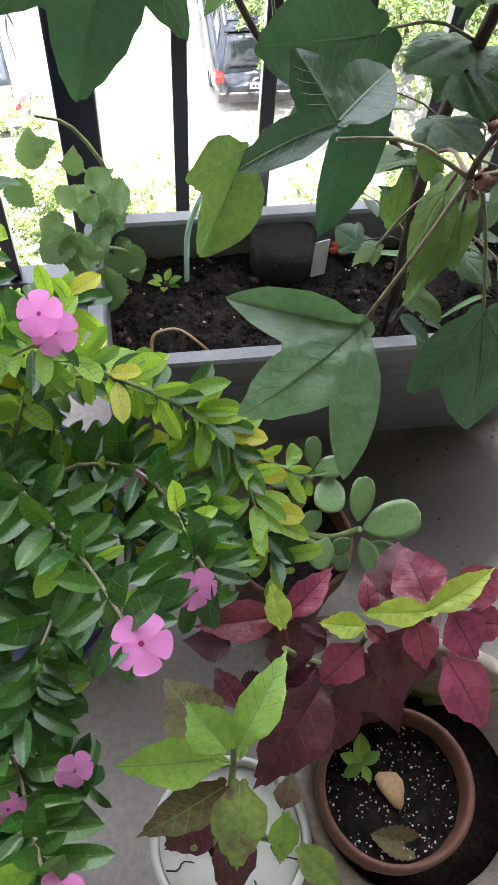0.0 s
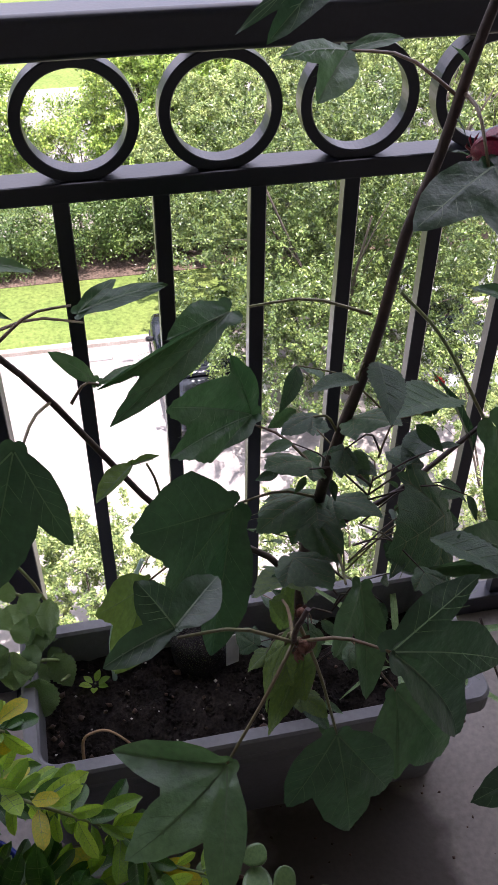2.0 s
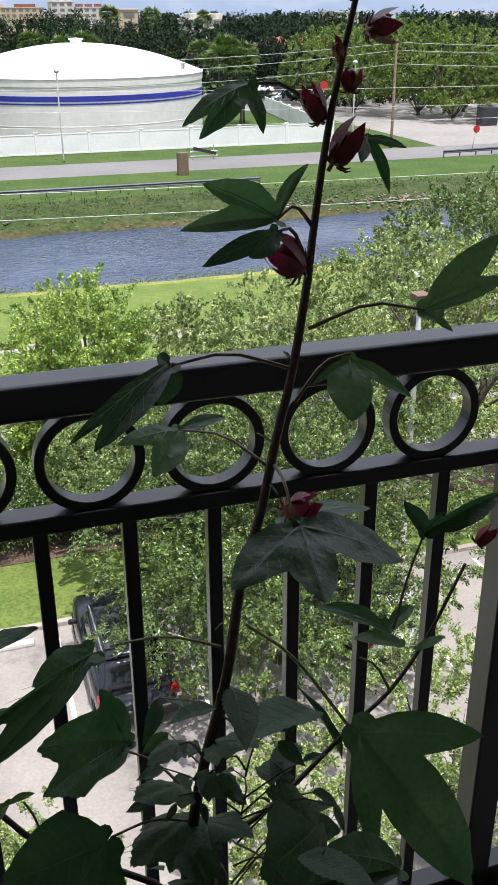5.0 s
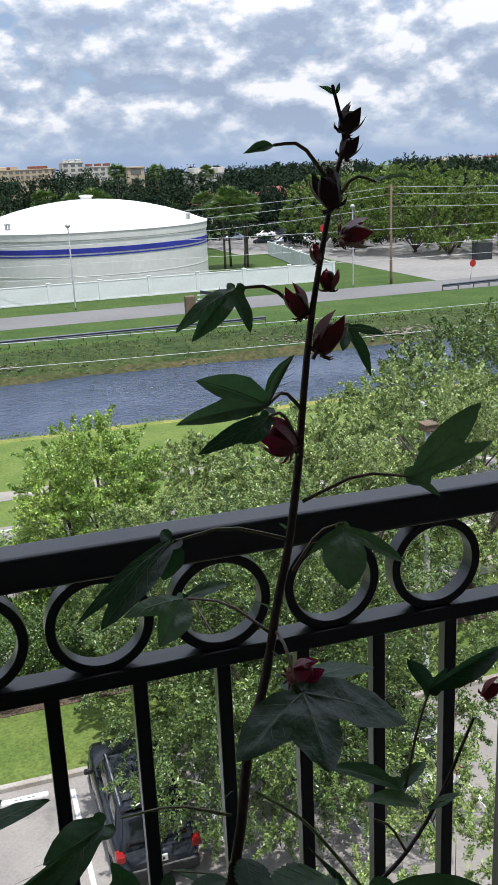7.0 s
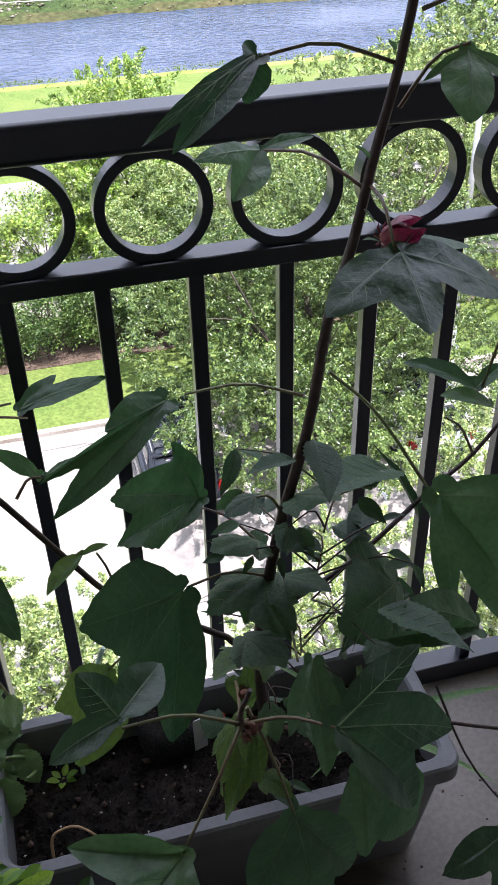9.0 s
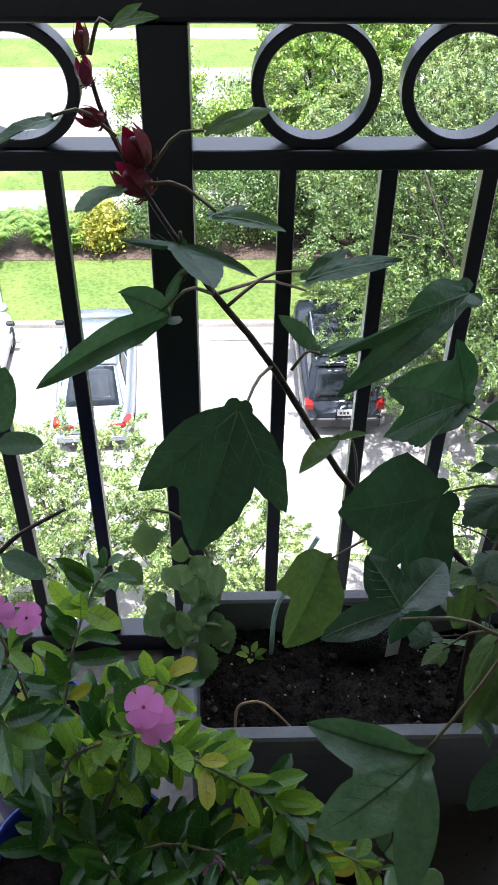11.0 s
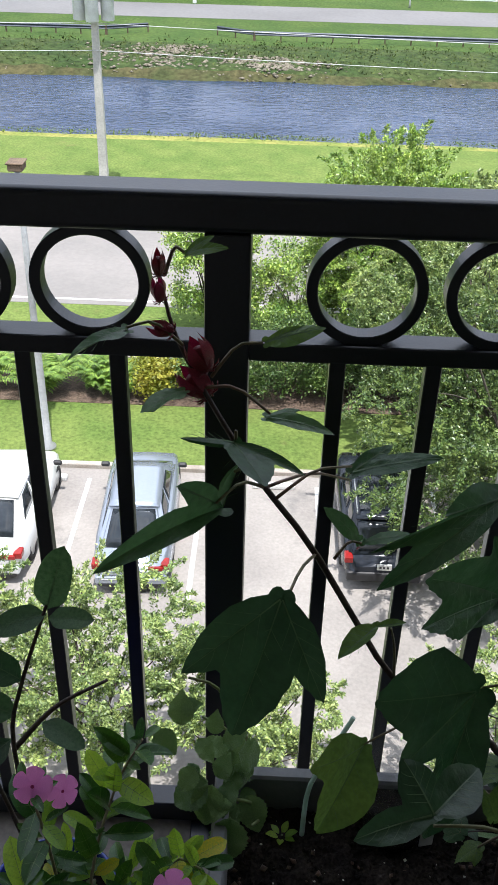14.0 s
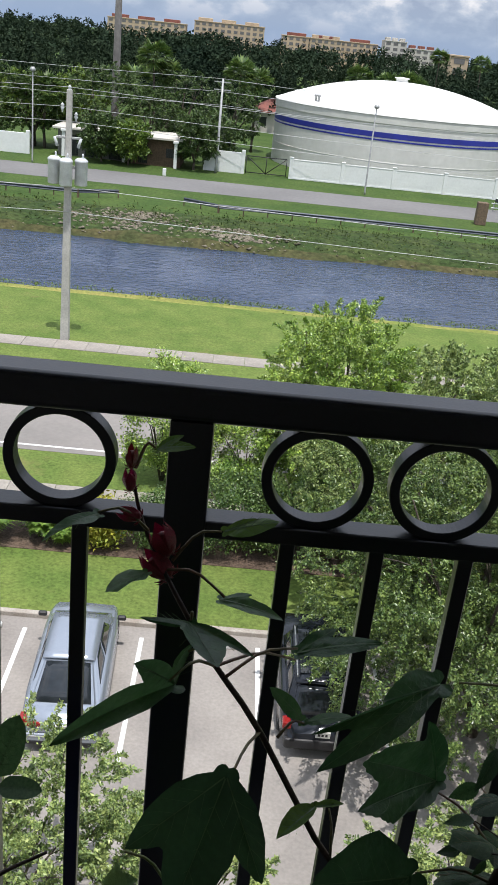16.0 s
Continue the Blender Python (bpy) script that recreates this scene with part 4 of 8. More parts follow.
tree("young_tree", -0.2, 8.9, GROUND, 3.6, 1.6, 34000, .07, LEAFPALE, 30, "slender young tree with small pale leaves below the balcony", "young trees", clumps=306, bare=.2, clump=.28, hollow=.2, stout=.012)
tree("young_tree", -5.6, 9.8, GROUND, 4.6, 1.9, 37000, .07, LEAFPALE, 31, "slender young tree with small pale leaves below the balcony", "young trees", clumps=306, bare=.25, clump=.3, hollow=.2, stout=.012)
tree("young_tree", 4.2, 9.0, GROUND, 4.2, 1.8, 37000, .07, LEAFPALE, 32, "slender young tree with small pale leaves below the balcony", "young trees", clumps=306, bare=.2, clump=.3, hollow=.2, stout=.012)
tree("young_tree", 7.2, 9.8, GROUND, 5.0, 1.9, 39000, .07, LEAFPALE, 33, "slender young tree with small pale leaves below the balcony", "young trees", clumps=306, bare=.2, clump=.3, hollow=.2, stout=.012)

# ---- canal pole with transformers, and its wires ----
pole = empty("utility_pole", (-7.95, 41.9, GROUND), "concrete utility pole with three grey transformers", "utility pole")
bm = bmesh.new()
v = box(bm, -.2, .2, -.2, .2, 0, 11.3, .02)
for q in bm.verts:
    k = 1 - q.co.z / 11.3 * .45
    q.co.x, q.co.y = q.co.x * k, q.co.y * k
part("shaft", bm, POLECONC, pole)
for j, (dx, dy) in enumerate(((-.6, -.1), (0, -.5), (.6, -.1))):
    bm = bmesh.new()
    lathe(bm, [(0, 0), (.26, 0), (.285, .03), (.285, 1.0), (.30, 1.02), (.30, 1.08), (.19, 1.18), (0, 1.2)], 18, (dx, dy, 7.3))
    lathe(bm, [(.045, 0), (.06, .06), (.035, .12), (.055, .18), (0, .26)], 8, (dx + .06, dy, 8.45))
    part("transformer", bm, XFMR, pole, "grey cylindrical transformer can")
bm = bmesh.new()
box(bm, -.7, .7, -.06, .06, 8.0, 8.12, .01)
part("crossarm", bm, STEEL, pole)
bm = bmesh.new()
box(bm, -.55, .55, -.05, .05, 9.25, 9.35, .01)
part("crossarm", bm, STEEL, pole)
for dx in (-.5, .42):
    bm = bmesh.new()
    tube(bm, [(dx, 0, 8.9), (dx + .12 * (1 if dx > 0 else -1), 0, 9.3)], .07, 8)
    part("fuse_cutout", bm, XFMR, pole)
for dx, z in ((0, 11.3), (-.3, 10.55), (.3, 10.2), (.05, 9.8)):
    bm = bmesh.new()
    lathe(bm, [(.03, -.2), (.05, -.1), (.09, 0), (.05, .05), (.09, .1), (.04, .16), (0, .2)], 8, (dx, 0, z))
    part("insulator", bm, XFMR, pole)


def wire(x0, y0, z0, x1, y1, z1, sag, r, material, label):
    b = bmesh.new()
    pts = [(x0 + (x1 - x0) * k / 14, y0 + (y1 - y0) * k / 14, z0 + (z1 - z0) * k / 14 - sag * 4 * (k / 14) * (1 - k / 14)) for k in range(15)]
    tube(b, pts, r, 5)
    tagged(part("overhead_wire", b, material), label, "cable", "overhead wires")


for dz, sg in ((11.4, .5), (10.6, .55), (10.0, .6)):
    for x1 in (-75, 68):
        wire(-7.95, 41.9, GROUND + dz, x1, 41.9, GROUND + dz - .2, sg, .010, WIRE, "bare overhead power line along the canal")
for dz, sg in ((7.2, .5), (6.1, .55)):
    for x1 in (-75, 68):
        wire(-7.95, 41.72, GROUND + dz, x1, 41.72, GROUND + dz, sg, .015, WIRE, "thick overhead cable along the canal")
bm = bmesh.new()
box(bm, -.75, .75, -.5, .5, 0, 1.1, .04)
kiosk = tagged(part("utility_box", bm, TIMBER), "brown utility box on the canal lawn", "utility box")
kiosk.location = (24.4, 43.5, GROUND)
bm = bmesh.new()
box(bm, -.85, .85, -.6, .6, 1.1, 1.2, .03)
part("lid", bm, STEEL, kiosk)

# ---- far bank: guardrails, lamp posts, road furniture ----
def guardrail(x0, y0, x1, y1):
    top = empty("guardrail", (x0, y0, GROUND), "dark steel guardrail along the canal road", "guardrail", "guardrails")
    n = max(2, int(math.hypot(x1 - x0, y1 - y0) / 2.0))
    bm = bmesh.new()
    a, b = Vector((0, 0, 0)), Vector((x1 - x0, y1 - y0, 0))
    d = (b - a).normalized()
    s = Vector((-d.y, d.x, 0))
    sec = [(.0, .42), (-.06, .47), (.0, .55), (-.0, .6), (-.06, .67), (0, .74)]
    ra = [bm.verts.new(a + s * p + Vector((0, 0, q))) for p, q in sec]
    rb = [bm.verts.new(b + s * p + Vector((0, 0, q))) for p, q in sec]
    for k in range(5):
        bm.faces.new((ra[k], ra[k + 1], rb[k + 1], rb[k]))
    bm.normal_update()
    bmesh.ops.solidify(bm, geom=bm.faces[:], thickness=0.02)
    part("beam", bm, GUARD, top)
    pm = None
    for k in range(n + 1):
        p = a + (b - a) * (k / n)
        if pm is None:
            bm = bmesh.new()
            box(bm, -.05, .05, .02, .14, -.1, .7, .005)
            o = part("post", bm, TIMBER, top)
            o.location, pm = p, o.data
        else:
            shared("post", pm, Matrix.Translation(p), top)


guardrail(-60, 81.2, -14.5, 81.6)
guardrail(-14.4, 81.62, -11.2, 83.4)
guardrail(-5.3, 82.9, -2.2, 81.0)
guardrail(-2.1, 80.95, 27.7, 80.9)
guardrail(52.0, 91.2, 75, 93.5)


def street_lamp(x, y, h, label, r=.09):
    top = empty("street_lamp", (x, y, GROUND), label, "street lamp", "street lamps")
    b = bmesh.new()
    lathe(b, [(0, 0), (r * 1.3, 0), (r, .3), (r * .7, h - .2), (0, h - .15)], 10)
    part("pole", b, STEEL, top)
    b = bmesh.new()
    lathe(b, [(.05, h - .2), (.3, h - .05), (.28, h + .12), (.14, h + .28), (0, h + .3)], 12)
    part("lamp_head", b, STEEL, top)


street_lamp(12.8, 101.6, 8.9, "slim grey lamp post on the road verge")
street_lamp(-22.6, 100.3, 9.1, "slim grey lamp post on the road verge")
street_lamp(45.4, 100.6, 9.2, "slim grey lamp post on the road verge")


def plain_pole(x, y, h, r, material, label):
    b = bmesh.new()
    lathe(b, [(0, 0), (r * 1.1, 0), (r, 1), (r * .7, h), (0, h + .02)], 10)
    for z in (h - .4, h - 1.2):
        box(b, -.9, .9, -.06, .06, z, z + .12)
    o = tagged(part("timber_pole", b, material), label, "utility pole", "far poles")
    o.location = (x, y, GROUND)


plain_pole(-3.5, 106.6, 9.9, .16, STEEL, "metal utility pole beside the white wall")
plain_pole(50.3, 100.6, 11.5, .17, TIMBER, "brown timber utility pole on the verge")

plain_pole(-18.6, 132, 24, .55, POLEDARK, "thick dark grey concrete transmission pole")
for z0, z1 in ((10.9, 11.2), (9.6, 10.4), (8.2, 9.0)):
    wire(-3.5, 106.6, GROUND + z0 - 1.0, 50.3, 100.6, GROUND + z1, .9, .022, WIRE, "overhead line along the far road")
    wire(50.3, 100.6, GROUND + z1, 130, 96, GROUND + z1, .9, .022, WIRE, "overhead line along the far road")
    wire(-3.5, 106.6, GROUND + z0 - 1.0, -90, 107, GROUND + z0, .9, .022, WIRE, "overhead line along the far road")
bm = bmesh.new()
box(bm, -.5, .5, -.4, .4, 0, 2.1, .05)
o = tagged(part("timber_post", bm, TIMBER), "thick brown timber stump post on the verge", "post")
o.location = (22.6, 89.2, GROUND)
def stop_sign(x, y, h, r, lean, label):
    sign = empty("stop_sign", (x, y, GROUND), label, "road sign", "stop signs")
    b = bmesh.new()
    tube(b, [(-lean, 0, 0), (.1, 0, h)], .04, 6)
    part("post", b, STEEL, sign)
    b = bmesh.new()
    lathe(b, [(0, -.02), (r, -.02), (r, .02), (0, .02)], 8, smooth=False)
    bmesh.ops.transform(b, matrix=Matrix.Translation((.12, -.06, h + .1)) @ Matrix.Rotation(radians(90), 4, "X"), verts=b.verts)
    part("plate", b, SIGNRED, sign, "red octagon plate")


stop_sign(57.0, 93.6, 2.4, .42, .25, "red stop sign on a leaning post")
stop_sign(52.0, 126.0, 5.1, .6, -.1, "large red stop sign at the yard entrance")
# ---- white fence, tank ----
fence = empty("white_fence", (0, 108.0, GROUND), "white panel fence round the tank", "fence")
panel = postm = None
for k in range(7):
    x = 4.9 + 5.87 * k
    if panel is None:
        bm = bmesh.new()
        box(bm, 0.2, 5.67, -.05, .05, 0.05, 2.1, .01)
        box(bm, 0.2, 5.67, -.08, .08, 2.1, 2.2, .01)
        box(bm, 0.2, 5.67, -.08, .08, 0.02, 0.2, .01)
        o = part("panel", bm, VINYL, fence)
        o.location.x, panel = x, o.data
        bm = bmesh.new()
        box(bm, -.2, .2, -.14, .14, 0, 2.32, .02)
        box(bm, -.24, .24, -.18, .18, 2.32, 2.42, .03)
        o = part("post", bm, VINYL, fence)
        o.location.x, postm = x, o.data
    else:
        shared("panel", panel, Matrix.Translation((x, 0, 0)), fence)
        shared("post", postm, Matrix.Translation((x, 0, 0)), fence)
shared("post", postm, Matrix.Translation((4.9 + 5.87 * 7, 0, 0)), fence)
for k in range(7):
    m = Matrix.Translation((45.99 + k * .75, 2.5 + 5.8 * k - 2.5, 0)) @ Matrix.Rotation(radians(82.6), 4, "Z")
    shared("panel", panel, m, fence)
    shared("post", postm, m, fence)
bm = bmesh.new()
box(bm, -2.2, 2.2, -.12, .12, 0, 2.3, .02)
box(bm, -2.35, -1.95, -.2, .2, 0, 2.6, .02)
box(bm, 1.95, 2.35, -.2, .2, 0, 2.6, .02)
o = tagged(part("white_wall", bm, VINYL), "short white rendered wall beside the road", "wall")
o.location = (-2.7, 108.2, GROUND)
gate = empty("chain_gate", (2.1, 108.6, GROUND), "dark chain-link gate beside the fence", "gate")
bm = bmesh.new()
for a, b in (((-2.3, 0, .1), (-2.3, 0, 2.0)), ((2.3, 0, .1), (2.3, 0, 2.0)), ((-2.3, 0, 2.0), (2.3, 0, 2.0)), ((-2.3, 0, .2), (2.3, 0, .2)), ((-2.3, 0, 2.0), (0, 0, .2)), ((2.3, 0, 2.0), (0, 0, .2)), ((0, 0, .1), (0, 0, 2.1))):
    tube(bm, [a, b], .05, 6)
part("frame", bm, BLACKTRIM, gate)

TANK = (18.7, 127.2)
tank = empty("water_tank", (*TANK, GROUND), "huge round white water tank with a blue stripe", "water tank")
TR, TH = 15.75, 7.6
bm = bmesh.new()
lathe(bm, [(TR, 0), (TR, 2.4), (TR + .03, 2.42), (TR + .03, 2.47), (TR, 2.49), (TR, TH - .9), (TR + .12, TH - .88), (TR + .12, TH - .05)], 180, smooth=False)
part("wall", bm, TANKGREY, tank, "pale grey tank wall with faint weld lines")
bm = bmesh.new()
lathe(bm, [(TR + .02, TH - 2.45), (TR + .05, TH - 2.44), (TR + .05, TH - 1.86), (TR + .02, TH - 1.85)], 180, smooth=False)
part("stripe", bm, TANKBLUE, tank, "dark blue painted stripe")
bm = bmesh.new()
lathe(bm, [(TR + .02, TH - 2.80), (TR + .05, TH - 2.79), (TR + .05, TH - 2.63), (TR + .02, TH - 2.62)], 180, smooth=False)
part("stripe", bm, TANKBLUE, tank, "thin dark blue painted stripe")
bm = bmesh.new()
lathe(bm, [(TR + .2, TH - .05), (TR + .2, TH + .06), *[(TR * k / 12, TH + .08 + 3.3 * (1 - (k / 12) ** 2)) for k in range(12, 0, -1)], (0, TH + 3.38)], 128)
part("dome", bm, TANKWHITE, tank, "white domed tank roof")
bm = bmesh.new()
lathe(bm, [(.75, TH + 3.2), (.75, TH + 3.75), (.95, TH + 3.72), (.95, TH + 3.86), (0, TH + 3.95)], 20)
part("vent_cap", bm, TANKWHITE, tank)
for a in (-140, -138, -40, -38):
    bm = bmesh.new()
    lathe(bm, [(.14, 0), (.14, .5), (.26, .55), (.2, .75), (0, .8)], 10, ((TR - 1.0) * math.cos(radians(a)), (TR - 1.0) * math.sin(radians(a)), TH + .5))
    part("vent_pipe", bm, STEEL, tank)


barrier = empty("road_barrier", (27.3, 98.4, GROUND), "dark tilted barrier arm on white rails on the verge", "barrier")
bm = bmesh.new()
box(bm, -1.3, 1.3, -.06, .06, 0, .34, .02, Matrix.Translation((0, 0, .75)) @ Matrix.Rotation(radians(14), 4, "Y"))
part("arm", bm, DARKWIN, barrier, "dark arm")
for z in (.35, .8):
    bm = bmesh.new()
    box(bm, -1.5, 1.5, .12, .2, z, z + .1, .01)
    part("rail", bm, VINYL, barrier, "white rail")
for sx in (-1.2, 1.1):
    bm = bmesh.new()
    box(bm, sx - .05, sx + .05, .2, .3, 0, 1.5 if sx > 0 else .95, .01)
    part("post", bm, STEEL, barrier)

# ---- rubble and tufts on the far bank ----
def lumps(name, spots, size, material, seed, label, category):
    rng = np.random.default_rng(seed)
    base = np.array([(1, 0, 0), (-1, 0, 0), (0, 1, 0), (0, -1, 0), (0, 0, 1), (0, 0, -1)], dtype=float)
    tri = np.array([(0, 2, 4), (2, 1, 4), (1, 3, 4), (3, 0, 4), (2, 0, 5), (1, 2, 5), (3, 1, 5), (0, 3, 5)])
    vs, fs = [], []
    for k, (x, y) in enumerate(spots):
        s = size * rng.uniform(.35, 1.5)
        v = base * rng.uniform(.5, 1.2, (6, 3)) * s * np.array([1.2, 1, .6])
        vs.append(v + np.array([x, y, ground_z(y) + .12])), fs.append(tri + 6 * k)
    return tagged(new(name, mesh_from(name, np.concatenate(vs), np.concatenate(fs), material)), label, category, kind="stuff")


rb = np.random.default_rng(8)
lumps("bank_rubble", [(rb.uniform(-60, 70), rb.normal(71.2, .35)) for _ in range(300)], .09, ROCK, 1, "pale limestone rubble along the waterline", "rubble")
lumps("bank_rubble", [(rb.normal(-8.2, 1.6), rb.uniform(71, 77.5)) for _ in range(420)] + [(rb.normal(-1.2, 2.0), rb.normal(72.8, .8)) for _ in range(520)] + [(rb.normal(-13, 1), rb.normal(74, 1.2)) for _ in range(90)] + [(rb.normal(27, 2), rb.normal(73, .8)) for _ in range(60)] + [(rb.normal(37, 3), rb.normal(72.2, .6)) for _ in range(160)], .17, ROCK, 2, "pale limestone rubble patch on the bank", "rubble")
tv, tf = leaf_cloud(np.random.default_rng(9), np.array([(rb.uniform(-60, 70), y, ground_z(y) + .2) for y in rb.uniform(71.4, 79, 1500)]), np.array([.35, .35, .14]), 10000, .18, -.8)
tagged(new("bank_weeds", mesh_from("bank_weeds", tv, tf, WEED)), "rough weeds on the far canal bank", "weeds", kind="stuff")
tv, tf = leaf_cloud(np.random.default_rng(10), np.array([(rb.uniform(-40, 60), y, ground_z(y) + .1) for y in rb.normal(51.6, .45, 1800)]), np.array([.3, .25, .06]), 5000, .12, -.9)
tagged(new("bank_weeds", mesh_from("bank_weeds", tv, tf, GRASS)), "dry yellow-green weeds along the near canal edge", "weeds", kind="stuff")


# ---- distance: palms, houses, woods, apartment blocks ----
def palm(x, y, h, seed, label, fronds=52, fl=2.5):
    rnd = random.Random(seed)
    top = empty("palm_tree", (x, y, GROUND), label, "palm", "palms")
    b = bmesh.new()
    tube(b, bend([(0, 0, 0), (rnd.uniform(-.2, .2), 0, h * .5), (rnd.uniform(-.3, .3), rnd.uniform(-.2, .2), h)], 8), [.2, .17, .16, .15, .15, .14, .14, .13], 8)
    part("trunk", b, BARK, top)
    b = bmesh.new()
    for k in range(fronds):
        a, e = rnd.uniform(0, 6.28), rnd.uniform(-.7, 1.2)
        d = Vector((math.cos(a) * math.cos(e), math.sin(a) * math.cos(e), math.sin(e)))
        side = Vector((-math.sin(a), math.cos(a), 0))
        c = Vector((0, 0, h)) + d * fl * .45
        for j in range(11):
            u = (j - 5) / 5
            w = d * (1 - abs(u) * .45) + side * u * 1.0 - Vector((0, 0, .25 * abs(u)))
            tip = c + w * fl * .62
            n = side * .11 if abs(u) < .5 else d * .11
            b.faces.new((b.verts.new(c - n * .4), b.verts.new(c + w * fl * .3 + n), b.verts.new(tip - Vector((0, 0, .12))), b.verts.new(c + w * fl * .3 - n)))
        tube(b, [Vector((0, 0, h - .1)), c], .025, 4)
    part("crown", b, LEAFDARK, top)


for k, (x, y, h) in enumerate(((38.6, 131, 8.6), (40.1, 133, 9.6), (41.3, 130, 8.2), (42.4, 132, 9.0), (-12.5, 122, 11), (-11.3, 125, 9), (-15.5, 128, 8), (-2, 128, 10), (0.2, 131, 9), (-24, 113, 6.5), (-25.5, 114.5, 6), (41.5, 230, 14.5), (52.5, 235, 14.0), (69.2, 250, 13.3), (23.0, 150, 10.1), (24.2, 150, 9.5), (20.3, 152, 9.6), (16.1, 155, 10.2), (47.8, 175, 8.2))):
    palm(x, y, h, 50 + k, "cabbage palm with a round shaggy crown")

for k, (x, y, h, s) in enumerate(((-17.5, 115, 9.5, 4.0), (-13.2, 105.6, 4.6, 1.9), (-16.2, 106.0, 4.8, 1.9), (-11.5, 116, 7.5, 3.0), (-4.8, 111.5, 6.6, 2.9), (-26, 116, 9, 4), (-9, 124, 10, 4), (-3, 122, 8.5, 3.6), (-32, 118, 9, 4.5), (-20.5, 117, 8.5, 3.4), (-6.0, 107.0, 5.6, 2.1), (-25.5, 113.5, 8, 3.4), (-31, 112, 6.5, 3.2))):
    tree("verge_tree", x, y, GROUND, h, s, 9000, .32, LEAFYARD if k % 4 == 1 else LEAFVERGE, 80 + k, "leafy dark green tree behind the far road", "verge trees", clumps=234, bare=.15, clump=.6)
for k, (x, y, h, s) in enumerate(((63, 140, 12.5, 7.5), (71, 134, 13, 8), (80, 136, 13.5, 8.5), (90, 134, 13, 8), (64, 155, 12, 7.5), (76, 154, 13, 9), (101, 138, 12, 9), (72, 125, 11, 6.5), (84, 123, 12, 7.5), (97, 122, 12, 7.5))):
    tree("poinciana_tree", x, y, GROUND, h, s, 24000, .33, LEAFYARD, 100 + k, "broad bright green shade tree in the yard", "yard trees", clumps=330, bare=.03, clump=.85, droop=0)


def far_woods(name, n, x0, x1, y0, y1, h0, h1, seed, leaf, per=300):
    rng = np.random.default_rng(seed)
    vs, fs, base = [], [], 0
    for k in range(n):
        x, y, h = rng.uniform(x0, x1), rng.uniform(y0, y1), rng.uniform(h0, h1)
        s = h * rng.uniform(.38, .6)
        cs = crown_centres(rng, 36, (x, y, GROUND + h * .55), (s, s, h * .47), .5, 5)
        v, f = leaf_cloud(rng, cs, np.array([.8, .8, .6]) * leaf * .6, per, leaf, 0)
        vs.append(v), fs.append(f + base)
        base += len(v)
    return tagged(new(name, mesh_from(name, np.concatenate(vs), np.concatenate(fs), LEAFFAR)), "dense dark green foliage, horizon woods and yard shade fill", "woods", kind="stuff")


far_woods("far_woods", 60, -75, 60, 158, 186, 7.5, 11, 4, .42, 1300)
# dark bushes added in place of the shade under the yard trees
far_woods("yard_shade_fill", 46, 58, 118, 142, 168, 2.6, 4.6, 9, .4, 500)
far_woods("far_woods", 40, 60, 130, 195, 225, 7, 9.5, 3, .5, 900)
far_woods("far_woods", 230, -95, 190, 185, 290, 8.5, 12.5, 5, .7, 750)
far_woods("far_woods", 300, -190, 330, 300, 520, 10, 15.5, 6, 1.15, 420)
far_woods("far_woods", 340, -520, 800, 560, 1000, 11, 17, 7, 2.2, 240)


def block(x, y, w, d, storeys, material, label, roof=None, bays=None):
    h = storeys * 3.1
    top = empty("apartment_building", (x, y, GROUND), label, "building", "far buildings")
    b = bmesh.new()
    box(b, -w / 2, w / 2, 0, d, 0, h, .1)
    box(b, -w / 2 - .3, w / 2 + .3, -.3, d + .3, h, h + .6, .1)
    part("wall", b, material, top)
    if roof:
        for s in range(3):
            b = bmesh.new()
            x0 = -w / 2 + w * (s + .15) / 3
            box(b, x0, x0 + w / 5, 1, d * .6, h + .6, h + 2.4, .2)
            part("roof", b, roof, top)
    bays = bays or int(w / 4)
    win = None
    for r in range(max(0, storeys - 4), storeys):
        for c in range(bays):
            m = Matrix.Translation((-w / 2 + (c + .5) * w / bays, -.06, r * 3.1 + 1.0))
            if win is None:
                b = bmesh.new()
                box(b, -w / bays * .3, w / bays * .3, -.05, .15, 0, 1.7)
                o = part("window", b, GREYWIN, top)
                o.matrix_basis, win = m, o.data
            else:
                shared("window", win, m, top)


block(-73, 650, 50, 16, 6, BUFF, "long orange-buff apartment block above the woods", TERRAROOF)
block(-20, 650, 45, 16, 7, BUFF, "long orange-buff apartment block above the woods", BUFF)
block(45, 650, 62, 16, 6, BUFF, "long buff apartment block with red roof boxes", TERRAROOF)
block(42, 640, 20, 16, 6, BUFF, "long buff apartment block above the woods", BUFF)
block(86, 640, 14, 16, 7, BUFF2, "stepped white apartment block above the woods", BUFF2)
block(105, 650, 18, 16, 6, BUFF2, "white apartment block with red roof boxes", TERRAROOF)
block(66, 330, 6, 16, 5, BUFF, "small pale apartment tower among trees", None)
block(104, 370, 15, 16, 4, BUFF2, "pale arched apartment block among trees", BUFF2)
block(275, 640, 23, 16, 5, BUFF2, "pale apartment block behind the trees", None)
block(387, 660, 37, 16, 4, BUFF, "buff apartment block behind the trees", BUFF2)
block(422, 640, 54, 16, 4, BUFF2, "pale apartment block with red roof boxes behind the trees", TERRAROOF)


